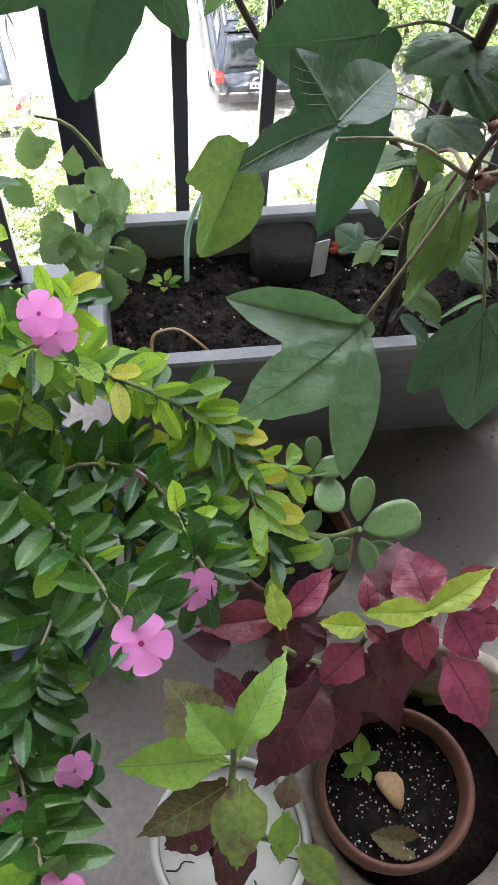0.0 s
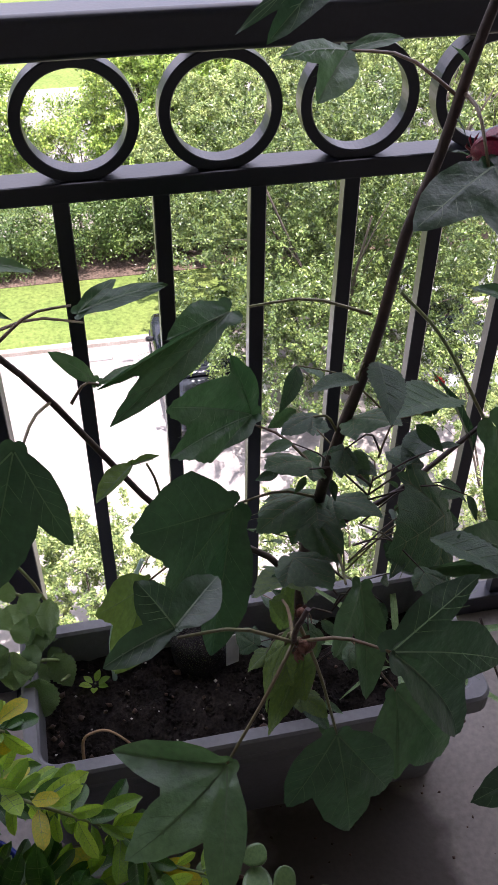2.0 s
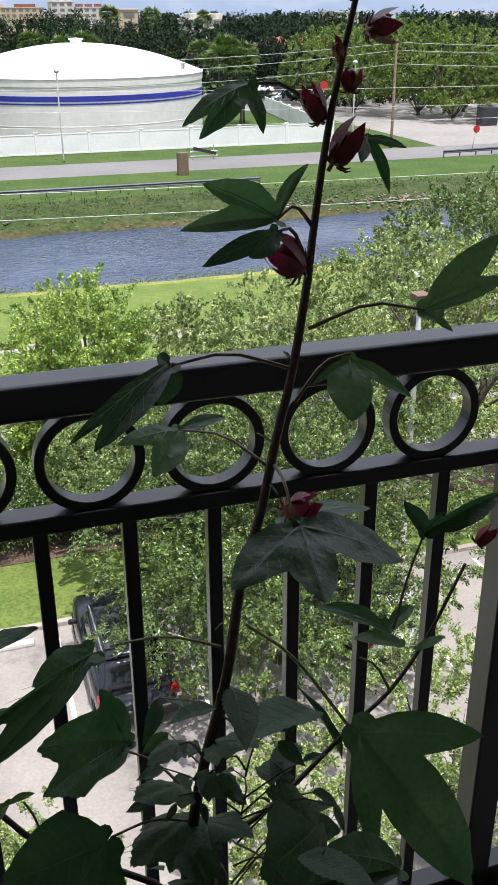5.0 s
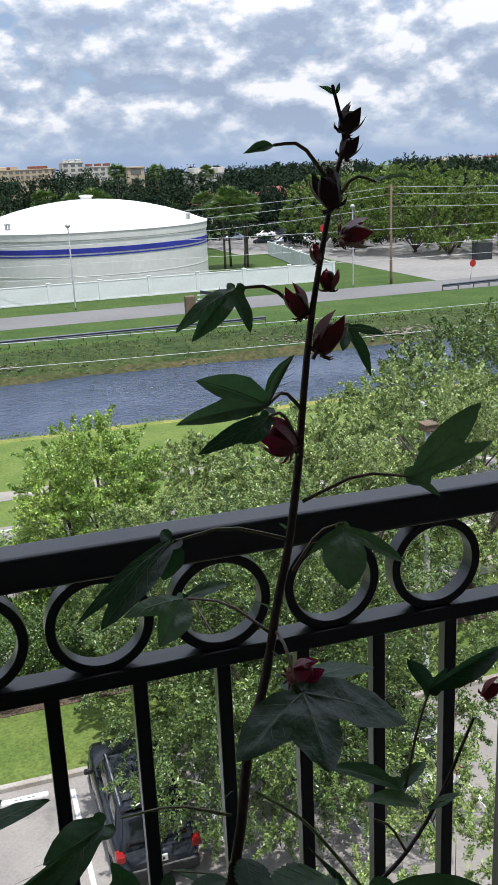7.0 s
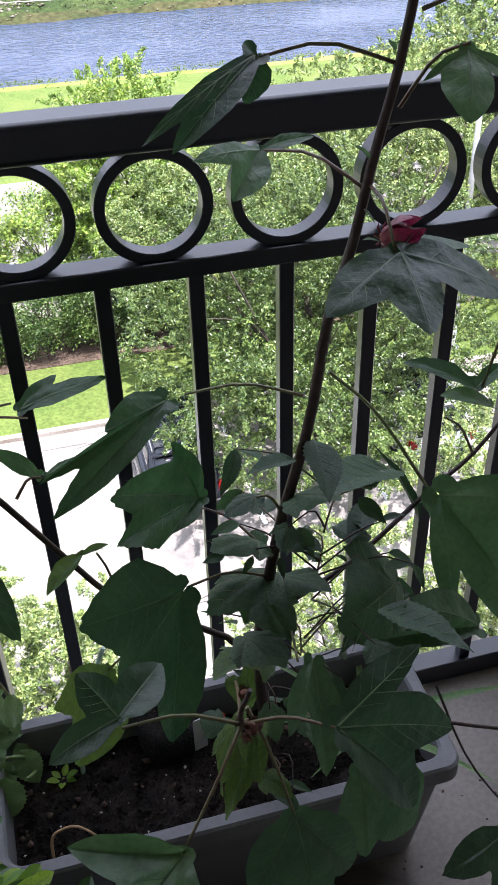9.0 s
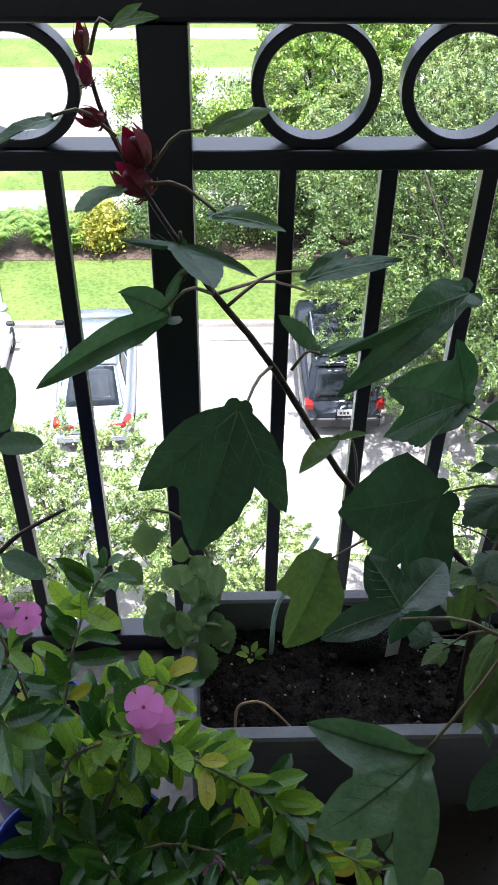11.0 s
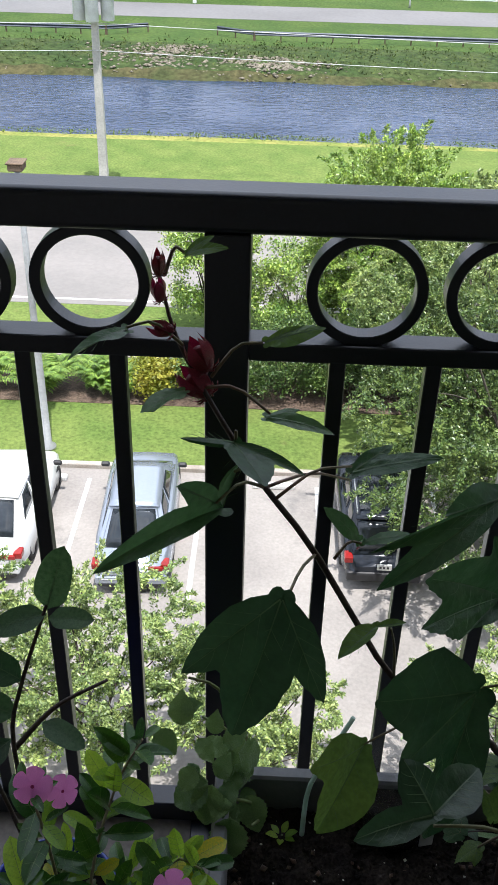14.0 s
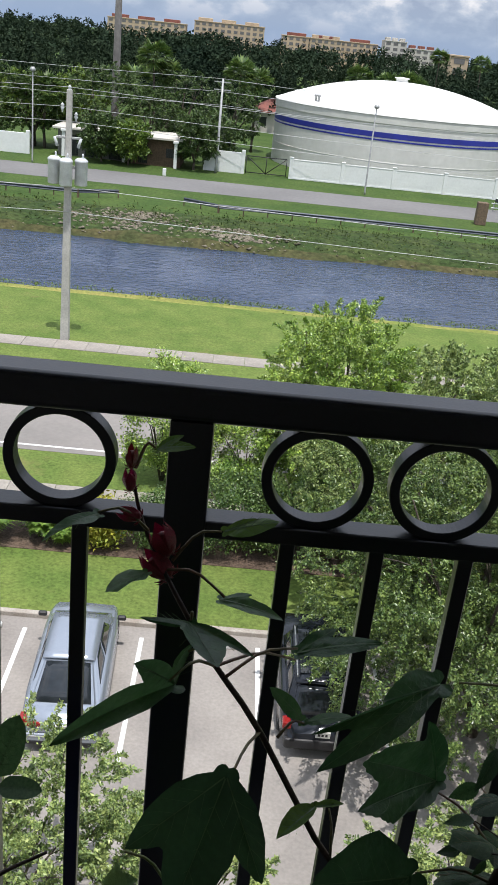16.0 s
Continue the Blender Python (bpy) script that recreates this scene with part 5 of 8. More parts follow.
def house(x, y, w, d, h, label, turn=0.0, wall=None, tiles=None):
    top = empty("house", (x, y, GROUND), label, "house", "houses")
    top.rotation_euler.z = turn
    b = bmesh.new()
    box(b, -w / 2, w / 2, -d / 2, d / 2, 0, h)
    part("wall", b, wall or BUFF2, top)
    b = bmesh.new()
    e = .6
    vs = [b.verts.new(p) for p in ((-w / 2 - e, -d / 2 - e, h), (w / 2 + e, -d / 2 - e, h), (w / 2 + e, d / 2 + e, h), (-w / 2 - e, d / 2 + e, h), (-w / 2 + d * .4, 0, h + d * .27), (w / 2 - d * .4, 0, h + d * .27))]
    for f in ((0, 1, 5, 4), (1, 2, 5), (2, 3, 4, 5), (3, 0, 4), (3, 2, 1, 0)):
        b.faces.new([vs[k] for k in f])
    part("roof", b, tiles or TERRAROOF, top)
    for s in (-.3, 0, .3):
        b = bmesh.new()
        box(b, w * s - .6, w * s + .6, -d / 2 - .04, -d / 2 + .1, 1, 2.4, .02)
        part("window", b, DARKWIN, top)


house(69, 236, 15, 11, 5.5, "house with a red tiled hip roof", .15)
house(82, 233, 12, 10, 6.5, "house with a red tiled hip roof", -.2)
house(108, 270, 14, 10, 6.5, "house with a red tiled hip roof", .1)
house(4.5, 168, 9, 8, 3.2, "small house with a red tiled roof", 0)
def low_house(x, y, w, wall, label, openings, columns):
    """A flat-roofed low house behind the verge with dark openings and white posts."""
    top = empty("low_house", (x, y, GROUND), label, "house", "low houses")
    b = bmesh.new()
    box(b, -w / 2, w / 2, 0, 6, 0, 2.9, .04)
    part("wall", b, wall, top)
    b = bmesh.new()
    box(b, -w / 2 - .5, w / 2 + .5, -.8, 6.4, 2.9, 3.15, .04)
    part("roof", b, BUFF2, top)
    for u, ww, z0, z1 in openings:
        b = bmesh.new()
        box(b, u - ww / 2, u + ww / 2, -.05, .1, z0, z1, .01)
        op = part("opening", b, DARKWIN, top)
        b = bmesh.new()
        for k in range(4):
            box(b, u - ww / 2 + ww * (k + .4) / 4, u - ww / 2 + ww * (k + .4) / 4 + .05, -.1, -.05, z0, z1)
        part("bars", b, BLACKTRIM, op)
    for u in columns:
        b = bmesh.new()
        box(b, u - .18, u + .18, -1.0, -.64, 0, 2.7, .02)
        box(b, u - .3, u + .3, -1.12, -.52, 2.7, 2.95, .04)
        part("column", b, VINYL, top, "white rendered column")


BRICK = shade("brown_brick", (0.13, 0.085, 0.055), (0.09, 0.062, 0.042), rough=0.9, scale=0.8, fine=5, mottle=0.3, bump=0.2)
low_house(-10.4, 107.4, 5.6, BRICK, "low brown house with white columns behind the far road", ((-1.4, 1.0, .2, 2.2), (1.6, .9, 1.0, 2.0)), (2.3,))
low_house(-17.6, 108.6, 8.0, GREYWIN, "low grey house behind dark bars and trees", ((-2.6, 1.8, .1, 2.3), (0, 1.8, .1, 2.3), (2.6, 1.6, .1, 2.3)), (3.6, -3.2))
bm = bmesh.new()
box(bm, -2.2, 2.2, -.12, .12, 0, 2.2, .02)
box(bm, 1.9, 2.3, -.2, .2, 0, 2.5, .02)
o = tagged(part("white_wall", bm, VINYL), "white rendered garden wall beside the far road", "wall")
o.location = (-26.6, 106.6, GROUND)
bm = bmesh.new()
box(bm, -.18, .18, -.15, .15, 0, .75, .03)
o = tagged(part("marker_post", bm, VINYL), "small white marker post on the verge", "marker post")
o.location = (-8.7, 100.4, GROUND)
bm = bmesh.new()
box(bm, -1.2, 1.2, -.8, .8, 0, 2.4, .05)
o = tagged(part("dumpster", bm, DARKWIN), "dark metal dumpster in tree shade", "dumpster")
o.location = (73.0, 117.5, GROUND)

for k, (x, y, pt, h) in enumerate(((63.5, 186, CARWHITE, 1.57), (56, 184, SILVER, 1.57), (58.0, 170, NAVY, 1.2), (60.6, 166, SILVER, 1.57), (64, 168.5, CARWHITE, 1.0), (67.0, 187, NAVY, 1.57))):
    car("far_car", x, y, pt, 4.5, 1.8, 1.5, "sedan", "car parked in the lot across the canal", h)


# ---- leaves ----
LEAFROSE = shade("roselle_leaf", (0.023, 0.065, 0.026), (0.040, 0.096, 0.038), rough=0.42, scale=16, fine=180, mottle=0.16, bump=0.3, bump_scale=60, see=0.36, rand=0.42, spec=0.65)
LEAFROSEOLDLIT = shade("yellowing_and_lit_leaf", (0.078, 0.140, 0.030), (0.052, 0.105, 0.028), rough=0.5, scale=14, fine=150, mottle=0.2, bump=0.3, bump_scale=110, see=0.38, rand=0.15, stain=(0.20, 0.13, 0.04), stain_scale=22, stain_at=0.66)
VEIN = shade("leaf_vein", (0.085, 0.15, 0.065), rough=0.5, scale=30, fine=200, mottle=0.1, bump=0)
VEINPALE = shade("pale_leaf_vein", (0.17, 0.28, 0.09), rough=0.5, scale=30, fine=200, mottle=0.1, bump=0)
VEINRED = shade("reddish_leaf_vein", (0.16, 0.14, 0.08), (0.15, 0.21, 0.09), rough=0.5, scale=9, fine=200, mottle=0.1, bump=0)
STEMRED = shade("dark_red_stem", (0.026, 0.012, 0.011), (0.046, 0.026, 0.018), rough=0.55, scale=18, fine=160, mottle=0.3, bump=0.35)
STEMGREEN = shade("green_stem", (0.13, 0.20, 0.06), (0.17, 0.17, 0.07), rough=0.5, scale=18, fine=160, mottle=0.2, bump=0.15)
STEMBROWN = shade("woody_stem", (0.19, 0.155, 0.10), (0.24, 0.20, 0.13), rough=0.7, scale=25, fine=160, mottle=0.25, bump=0.3)
CALYX = shade("red_fleshy_calyx", (0.11, 0.007, 0.014), (0.19, 0.014, 0.02), rough=0.35, scale=26, fine=150, mottle=0.2, bump=0.2, see=0.18, rand=0.25)
CALYXDARK = shade("wilted_dark_calyx", (0.030, 0.006, 0.010), (0.060, 0.012, 0.016), rough=0.55, scale=40, fine=200, mottle=0.35, bump=0.4, rand=0.2)
CALYXOLD = shade("dry_brown_calyx", (0.10, 0.03, 0.022), (0.17, 0.08, 0.045), rough=0.7, scale=40, fine=200, mottle=0.35, bump=0.4)
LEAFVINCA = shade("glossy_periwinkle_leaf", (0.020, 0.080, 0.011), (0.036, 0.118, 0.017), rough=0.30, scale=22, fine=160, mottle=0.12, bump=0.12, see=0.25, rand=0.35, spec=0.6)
# Brighter copy of the periwinkle leaf, with daylight on it painted in; seedlings share it.
LEAFVINCALIGHT = shade("painted_sunlit_leaf", (0.16, 0.31, 0.04), (0.22, 0.37, 0.05), rough=0.35, scale=22, fine=160, mottle=0.12, bump=0.15, see=0.5, rand=0.3)
LEAFYELLOWED = shade("yellow_periwinkle_leaf", (0.50, 0.42, 0.03), (0.30, 0.36, 0.03), rough=0.4, scale=22, fine=160, mottle=0.12, bump=0.15, see=0.35)
PETAL = shade("pink_petal", (0.70, 0.22, 0.55), (0.80, 0.30, 0.64), rough=0.55, scale=50, fine=300, mottle=0.08, bump=0.2, see=0.3)
PETALEYE = shade("magenta_flower_eye", (0.42, 0.02, 0.16), rough=0.6, scale=50, fine=300, mottle=0.1, bump=0)
LEAFMINT = shade("fuzzy_mint_leaf", (0.095, 0.19, 0.060), (0.145, 0.25, 0.086), rough=0.7, scale=30, fine=210, mottle=0.14, bump=0.5, bump_scale=130, see=0.25, rand=0.25, sheen=0.3)
LEAFJADE = shade("waxy_jade_leaf", (0.085, 0.165, 0.06), (0.12, 0.21, 0.078), rough=0.28, scale=14, fine=120, mottle=0.08, bump=0.05, rand=0.15, spec=0.6)
COLEUSRED = shade("maroon_coleus_leaf", (0.15, 0.020, 0.040), (0.23, 0.045, 0.070), rough=0.38, scale=24, fine=190, mottle=0.2, bump=0.3, bump_scale=120, see=0.2, rand=0.3, stain=(0.30, 0.075, 0.11), stain_scale=20, stain_at=0.62)
PETIOLE = shade("reddish_petiole", (0.11, 0.055, 0.038), (0.12, 0.13, 0.05), rough=0.5, scale=9, fine=160, mottle=0.2, bump=0.15)
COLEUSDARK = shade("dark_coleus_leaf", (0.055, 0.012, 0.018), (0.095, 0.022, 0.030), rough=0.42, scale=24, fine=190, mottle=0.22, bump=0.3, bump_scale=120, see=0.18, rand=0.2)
COLEUSLIME = shade("lime_coleus_leaf", (0.27, 0.36, 0.04), (0.34, 0.40, 0.06), rough=0.5, scale=20, fine=190, mottle=0.12, bump=0.4, bump_scale=120, see=0.3, rand=0.15, stain=(0.32, 0.07, 0.09), stain_scale=26, stain_at=0.60)
COLEUSGREEN = shade("green_coleus_leaf", (0.14, 0.28, 0.038), (0.21, 0.37, 0.055), rough=0.5, scale=20, fine=190, mottle=0.12, bump=0.35, bump_scale=120, see=0.30, rand=0.2)
COLEUSMOTTLED = shade("mottled_coleus_leaf", (0.17, 0.25, 0.05), (0.11, 0.17, 0.04), rough=0.55, scale=30, fine=190, mottle=0.2, bump=0.5, bump_scale=120, see=0.28, stain=(0.12, 0.075, 0.05), stain_scale=34, stain_at=0.52)
COLEUSBROWN = shade("browned_coleus_leaf", (0.10, 0.05, 0.03), (0.12, 0.12, 0.035), rough=0.6, scale=16, fine=190, mottle=0.25, bump=0.5, bump_scale=120, see=0.2)


def palmate(name, material, vein, seed, lobes=((0, 1.0, .27), (-54, .84, .26), (54, .82, .26)), base=.2, droop=.22, ruffle=.05):
    """A lobed leaf: stalk end at the origin, middle lobe along +y with length 1, upper side +z. A lobe is its angle, length and half width."""
    rnd = random.Random(seed)
    bm = bmesh.new()
    NR = 8

    def reach(d, w):
        """How far a pointed lobe of length 1 and half width w goes at d degrees off its rib."""
        if d >= 88:
            return 0
        t, lo, hi = math.tan(radians(d)), 0.0, 1.0
        for _ in range(18):
            v = (lo + hi) / 2
            if w * math.sin(math.pi * v ** .86) ** .84 > t * v:
                lo = v
            else:
                hi = v
        return lo / math.cos(radians(d))

    angles = {float(a) for a in range(-180, 180, 5)}
    for la, _, _ in lobes:
        angles = {a for a in angles if abs(a - la) > 4.2} | {la + d for d in (-8, -5, -2.6, -1, 0, 1, 2.6, 5, 8)}
    angles = sorted(angles)
    NA = len(angles)
    rim = []
    for k, a in enumerate(angles):
        r = base * (0.9 + 0.1 * math.cos(radians(a)))
        for la, ln, w in lobes:
            r = max(r, ln * reach(abs((a - la + 180) % 360 - 180), w))
        if abs(a) > 172:
            r *= .35 + .65 * (180 - abs(a)) / 8
        rim.append(r * (1 + .012 * (1 if k % 2 else -1) + rnd.uniform(-.008, .008)))
    ph = rnd.uniform(0, 6)

    def height(x, y):
        r = math.hypot(x, y)
        a = math.degrees(math.atan2(x, y))
        off = min(abs((a - la + 180) % 360 - 180) for la, _, _ in lobes)
        gully = math.exp(-(off / 9) ** 2)
        pleat = .010 * math.sin(r * 34) * min(1, off / 14) * min(1, r * 4)
        return -droop * r * r - .075 * r * gully + ruffle * r * r * math.sin(5 * radians(a) + ph) + .03 * math.sin(9 * x + ph) * r + pleat

    c = bm.verts.new((0, 0, 0))
    prev = None
    for j in range(1, NR + 1):
        s = (j / NR) ** .9
        ring = []
        for k, a in enumerate(angles):
            x, y = rim[k] * s * math.sin(radians(a)), rim[k] * s * math.cos(radians(a))
            ring.append(bm.verts.new((x, y, height(x, y))))
        for k in range(NA):
            k2 = (k + 1) % NA
            f = bm.faces.new((c, ring[k2], ring[k])) if prev is None else bm.faces.new((prev[k], prev[k2], ring[k2], ring[k]))
            f.smooth = True
        prev = ring

    def rib(x0, y0, x1, y1, w, n=9):
        dx, dy = x1 - x0, y1 - y0
        l = math.hypot(dx, dy)
        nx_, ny_ = -dy / l, dx / l
        last = None
        for t in range(n):
            x, y = x0 + dx * t / (n - 1), y0 + dy * t / (n - 1)
            ww = w * (1 - .85 * t / (n - 1))
            z = height(x, y)
            pair = (bm.verts.new((x + nx_ * ww, y + ny_ * ww, z - .002)), bm.verts.new((x, y, z + .006)), bm.verts.new((x - nx_ * ww, y - ny_ * ww, z - .002)))
            if last:
                for q in (0, 1):
                    f = bm.faces.new((last[q], last[q + 1], pair[q + 1], pair[q]))
                    f.material_index, f.smooth = 1, True
            last = pair
    for la, ln, w in lobes:
        a = radians(la)
        rib(0, 0, math.sin(a) * ln * .93, math.cos(a) * ln * .93, .0085)
        for s in (-1, 1):
            for u in (.34, .56, .74):
                b = a + s * radians(40)
                rr = ln * w * 1.15 * math.sin(math.pi * u ** .86)
                x0, y0 = math.sin(a) * ln * u, math.cos(a) * ln * u
                rib(x0, y0, x0 + math.sin(b) * rr, y0 + math.cos(b) * rr, .0032, 6)
    return mesh_of(name, bm, [material, vein])


def mesh_of(name, bm, materials):
    bm.normal_update()
    me = bpy.data.meshes.new(name)
    bm.to_mesh(me)
    bm.free()
    for mt in materials:
        me.materials.append(mt)
    return me


def blade(name, material, vein, seed, width=.45, shape=1.0, teeth=0, fold=.25, droop=.25, side_veins=5, wave=.0, tip=1.0, thick=0.0, notch=0.0, rows=None):
    """A simple leaf along +y, length 1. shape < 1 puts the widest place nearer the stalk, > 1 nearer the tip."""
    rnd = random.Random(seed)
    bm = bmesh.new()
    rows = rows or (max(14, teeth * 2) if teeth else 12)
    ph = rnd.uniform(0, 6)

    def half(v):
        t = v ** shape
        if tip < 1:
            return width * .5 * max(0, 1 - abs(2 * t - 1) ** 2.5) ** .62 * min(1, .2 + v * 4) + notch * max(0, .12 - v)
        return width * .5 * (math.sin(math.pi * min(1, max(0, t))) ** (.85 * tip)) + notch * max(0, .12 - v)

    def height(u, v):
        x = u * half(v)
        return fold * abs(x) - droop * v * v + wave * abs(u) * math.sin(v * 15 + ph) * .5

    us = (-1, -.66, -.33, 0, .33, .66, 1)
    prev = None
    for j in range(rows + 1):
        v = j / rows
        row = []
        for u in us:
            w = half(v)
            if teeth and abs(u) == 1 and 0 < j < rows:
                w *= 1 + (.07 if j % 2 else -.05)
            row.append(bm.verts.new((u * w, v, height(u, v))))
        if prev:
            for k in range(len(us) - 1):
                f = bm.faces.new((prev[k], prev[k + 1], row[k + 1], row[k]))
                f.smooth = True
        prev = row

    def rib(pts, w):
        last = None
        for t, (u, v) in enumerate(pts):
            ww = w * (1 - .8 * t / len(pts))
            x, z = u * half(v), height(u, v)
            pair = (bm.verts.new((x - ww, v, z - .002)), bm.verts.new((x, v, z + .007)), bm.verts.new((x + ww, v, z - .002)))
            if last:
                for q in (0, 1):
                    f = bm.faces.new((last[q], last[q + 1], pair[q + 1], pair[q]))
                    f.material_index, f.smooth = 1, True
            last = pair
    if vein:
        rib([(0, t / 10 * .96) for t in range(11)], .010)
        for k in range(side_veins):
            v0 = .1 + .72 * k / side_veins
            for s in (-1, 1):
                rib([(s * u, min(.99, v0 + .16 * u)) for u in (0, .3, .6, .85)], .0035)
    if thick:
        bmesh.ops.remove_doubles(bm, verts=bm.verts, dist=1e-4)
        bmesh.ops.solidify(bm, geom=bm.faces[:], thickness=thick)
        bmesh.ops.smooth_vert(bm, verts=bm.verts, factor=.5, use_axis_x=True, use_axis_y=True, use_axis_z=True)
        for f in bm.faces:
            f.smooth = True
    return mesh_of(name, bm, [material, vein or material])


def lay(name, mesh, parent, node, tip, facing=(0, .05, 1), wide=1.0, label=""):
    """Puts a unit leaf with its stalk end at node, its tip at tip and its upper side turned as far as it goes to facing. Places are in the world."""
    o = Vector(parent.location)
    n, t = Vector(node), Vector(tip)
    y = t - n
    L = y.length
    y.normalize()
    z = Vector(facing)
    z = (z - y * z.dot(y)).normalized()
    x = y.cross(z)
    m = Matrix(((x.x * L * wide, y.x * L, z.x * L, n.x - o.x), (x.y * L * wide, y.y * L, z.y * L, n.y - o.y), (x.z * L * wide, y.z * L, z.z * L, n.z - o.z), (0, 0, 0, 1)))
    ob = shared(name, mesh, m, parent)
    if label:
        ob["label"] = label
    return ob


def lobe_reach(d, w, sharp=0.0):
    """How far a pointed lobe of length 1 and half width w goes at d radians off its rib."""
    if d > 1.5:
        return 0.0
    t, lo, hi = math.tan(d), 0.0, 1.0
    for _ in range(16):
        v = (lo + hi) / 2
        if w * math.sin(math.pi * v ** (.84 - .16 * sharp)) ** (.78 + .4 * sharp) > t * v:
            lo = v
        else:
            hi = v
    return lo / math.cos(d)


def lobed_leaf(parent, node, tips, up=(0, -.3, 1), material=None, fold=.22, arch=.12, vein=None, sharp=0.0):
    """One leaf sheet whose lobes each run from the stalk end to a tip of their own, webbed between, folded along their ribs. A tip is a place and the lobe's width to its length."""
    o, n, up = Vector(parent.location), Vector(node), Vector(up).normalized()
    rnd = random.Random(int(abs(n.x * 7919 + n.y * 3571 + n.z * 1237) * 10))
    lobes = []
    for tx, ty, tz, wide in tips:
        d = Vector((tx, ty, tz)) - n
        lobes.append((d.normalized(), d.length, wide / 2))
    axis = sum((d for d, _, _ in lobes), Vector()).normalized()
    side = axis.cross(up).normalized()
    lobes.sort(key=lambda q: math.atan2(q[0].dot(side), q[0].dot(axis)))
    big = max(l for _, l, _ in lobes)
    # directions round the stalk end: along each rib, between ribs, and past the outer ribs
    spokes = []

    def aside(d, turn):
        z = (up - d * up.dot(d)).normalized()
        return (Matrix.Rotation(turn, 3, z) @ d).normalized()

    steps = (0, .03, .07, .13, .2, .3, .4, .5)
    for q, (d, l, w) in enumerate(lobes):
        z = (up - d * up.dot(d)).normalized()
        if q == 0:
            sign = 1 if aside(d, .1).dot(side) < d.dot(side) else -1
            for off in (2.5, 2.1, 1.75, 1.45, 1.15, .9, .68, .5, .36, .24, .14, .07, .03):
                spokes.append((aside(d, sign * off), max(l * lobe_reach(off, w, sharp), .10 * big * (1 - (off / 3.0) ** 4)), off, q))
        if q + 1 < len(lobes):
            d2, l2, w2 = lobes[q + 1]
            th = d.angle(d2)
            for f in [*steps, *[1 - x for x in steps[-2:0:-1]]]:
                r = max(l * lobe_reach(f * th, w, sharp), l2 * lobe_reach((1 - f) * th, w2, sharp), .16 * big)
                spokes.append((d.slerp(d2, f).normalized(), r, min(f, 1 - f) * th, q))
        else:
            sign = -1 if aside(d, .1).dot(side) < d.dot(side) else 1
            for off in (0, .03, .07, .14, .24, .36, .5, .68, .9, 1.15, 1.45, 1.75, 2.1, 2.5):
                spokes.append((aside(d, sign * off), max(l * lobe_reach(off, w, sharp), .10 * big * (1 - (off / 3.0) ** 4)), off, q))
    bm = bmesh.new()
    NR, ph = 11, rnd.uniform(0, 6)
    bows = [arch * rnd.uniform(.6, 1.5) for _ in lobes]

    def place(d, r, off, q, s, lift=0.0):
        z = (up - d * up.dot(d)).normalized()
        v = r * s / big
        h = fold * r * s * math.sin(min(off, 1.2)) * .8 + bows[q] * big * (1.5 * v - 1.9 * v * v) + .012 * big * math.sin(v * 17 + ph + q) * min(1, off * 4) + .03 * big * v * math.sin(5 * off + ph)
        return n - o + d * (r * s) + z * (h + lift)

    prev = None
    c = bm.verts.new(n - o)
    for j in range(1, NR + 1):
        s_ = (j / NR) ** .85
        ring = []
        for k, (d, r, off, q) in enumerate(spokes):
            e = (1 + (.007 + .020 * sharp) * (1 if k % 2 else -1) + rnd.uniform(-.012, .012)) if j == NR and off > .02 else 1
            ring.append(bm.verts.new(place(d, r * e, off, q, s_)))
        for k in range(len(spokes) - 1):
            f = bm.faces.new((c, ring[k + 1], ring[k])) if prev is None else bm.faces.new((prev[k], prev[k + 1], ring[k + 1], ring[k]))
            f.smooth = True
        prev = ring

    def rib(q, d, line, w):
        last = None
        for k, (turn, r) in enumerate(line):
            dd = aside(d, turn)
            x = dd.cross(up).normalized() * w * (1 - .8 * k / len(line))
            p = place(dd, r, abs(turn), q, 1.0, .0010)
            pair = (bm.verts.new(p - x), bm.verts.new(p + x))
            if last:
                f = bm.faces.new((last[0], last[1], pair[1], pair[0]))
                f.material_index, f.smooth = 1, True
            last = pair
    for q, (d, l, w) in enumerate(lobes):
        rib(q, d, [(0, l * (.02 + .094 * k)) for k in range(11)], .0007)
        for k in range(4):
            y0 = l * (.22 + .15 * k)
            for sgn in (-1, 1):
                pts = [(y0 + l * .20 * u, l * w * .95 * math.sin(math.pi * min(.98, y0 / l + .2 * u) ** .84) ** .78 * u) for u in (0, .25, .5, .75, .95)]
                rib(q, d, [(sgn * math.atan2(px, py), math.hypot(px, py)) for py, px in pts], .00028)
    ob = new("leaf", mesh_of("leaf", bm, [material or LEAFROSE, vein or VEIN]))
    ob.parent = parent
    return ob


def stalk(name, parent, pts, r0, r1, material, label="", n=9, sides=7):
    o = Vector(parent.location)
    line = bend([Vector(p) - o for p in pts], n)
    b = bmesh.new()
    tube(b, line, [r0 + (r1 - r0) * k / (n - 1) for k in range(n)], sides)
    return part(name, b, material, parent, label)


# ---- planter trough ----
TROUGH = shade("grey_plastic_trough", (0.160, 0.165, 0.172), (0.125, 0.128, 0.132), rough=0.6, scale=7, fine=140, mottle=0.08, bump=0.06, stain=(0.16, 0.14, 0.12), stain_scale=9, stain_at=0.62)
TERRA = shade("terracotta", (0.105, 0.036, 0.020), (0.075, 0.028, 0.017), rough=0.75, scale=16, fine=170, mottle=0.15, bump=0.12, stain=(0.16, 0.10, 0.07), stain_scale=20, stain_at=0.68)
GREYCLAY = shade("weathered_clay_bowl", (0.34, 0.29, 0.24), (0.24, 0.20, 0.165), rough=0.8, scale=14, fine=150, mottle=0.15, bump=0.15)
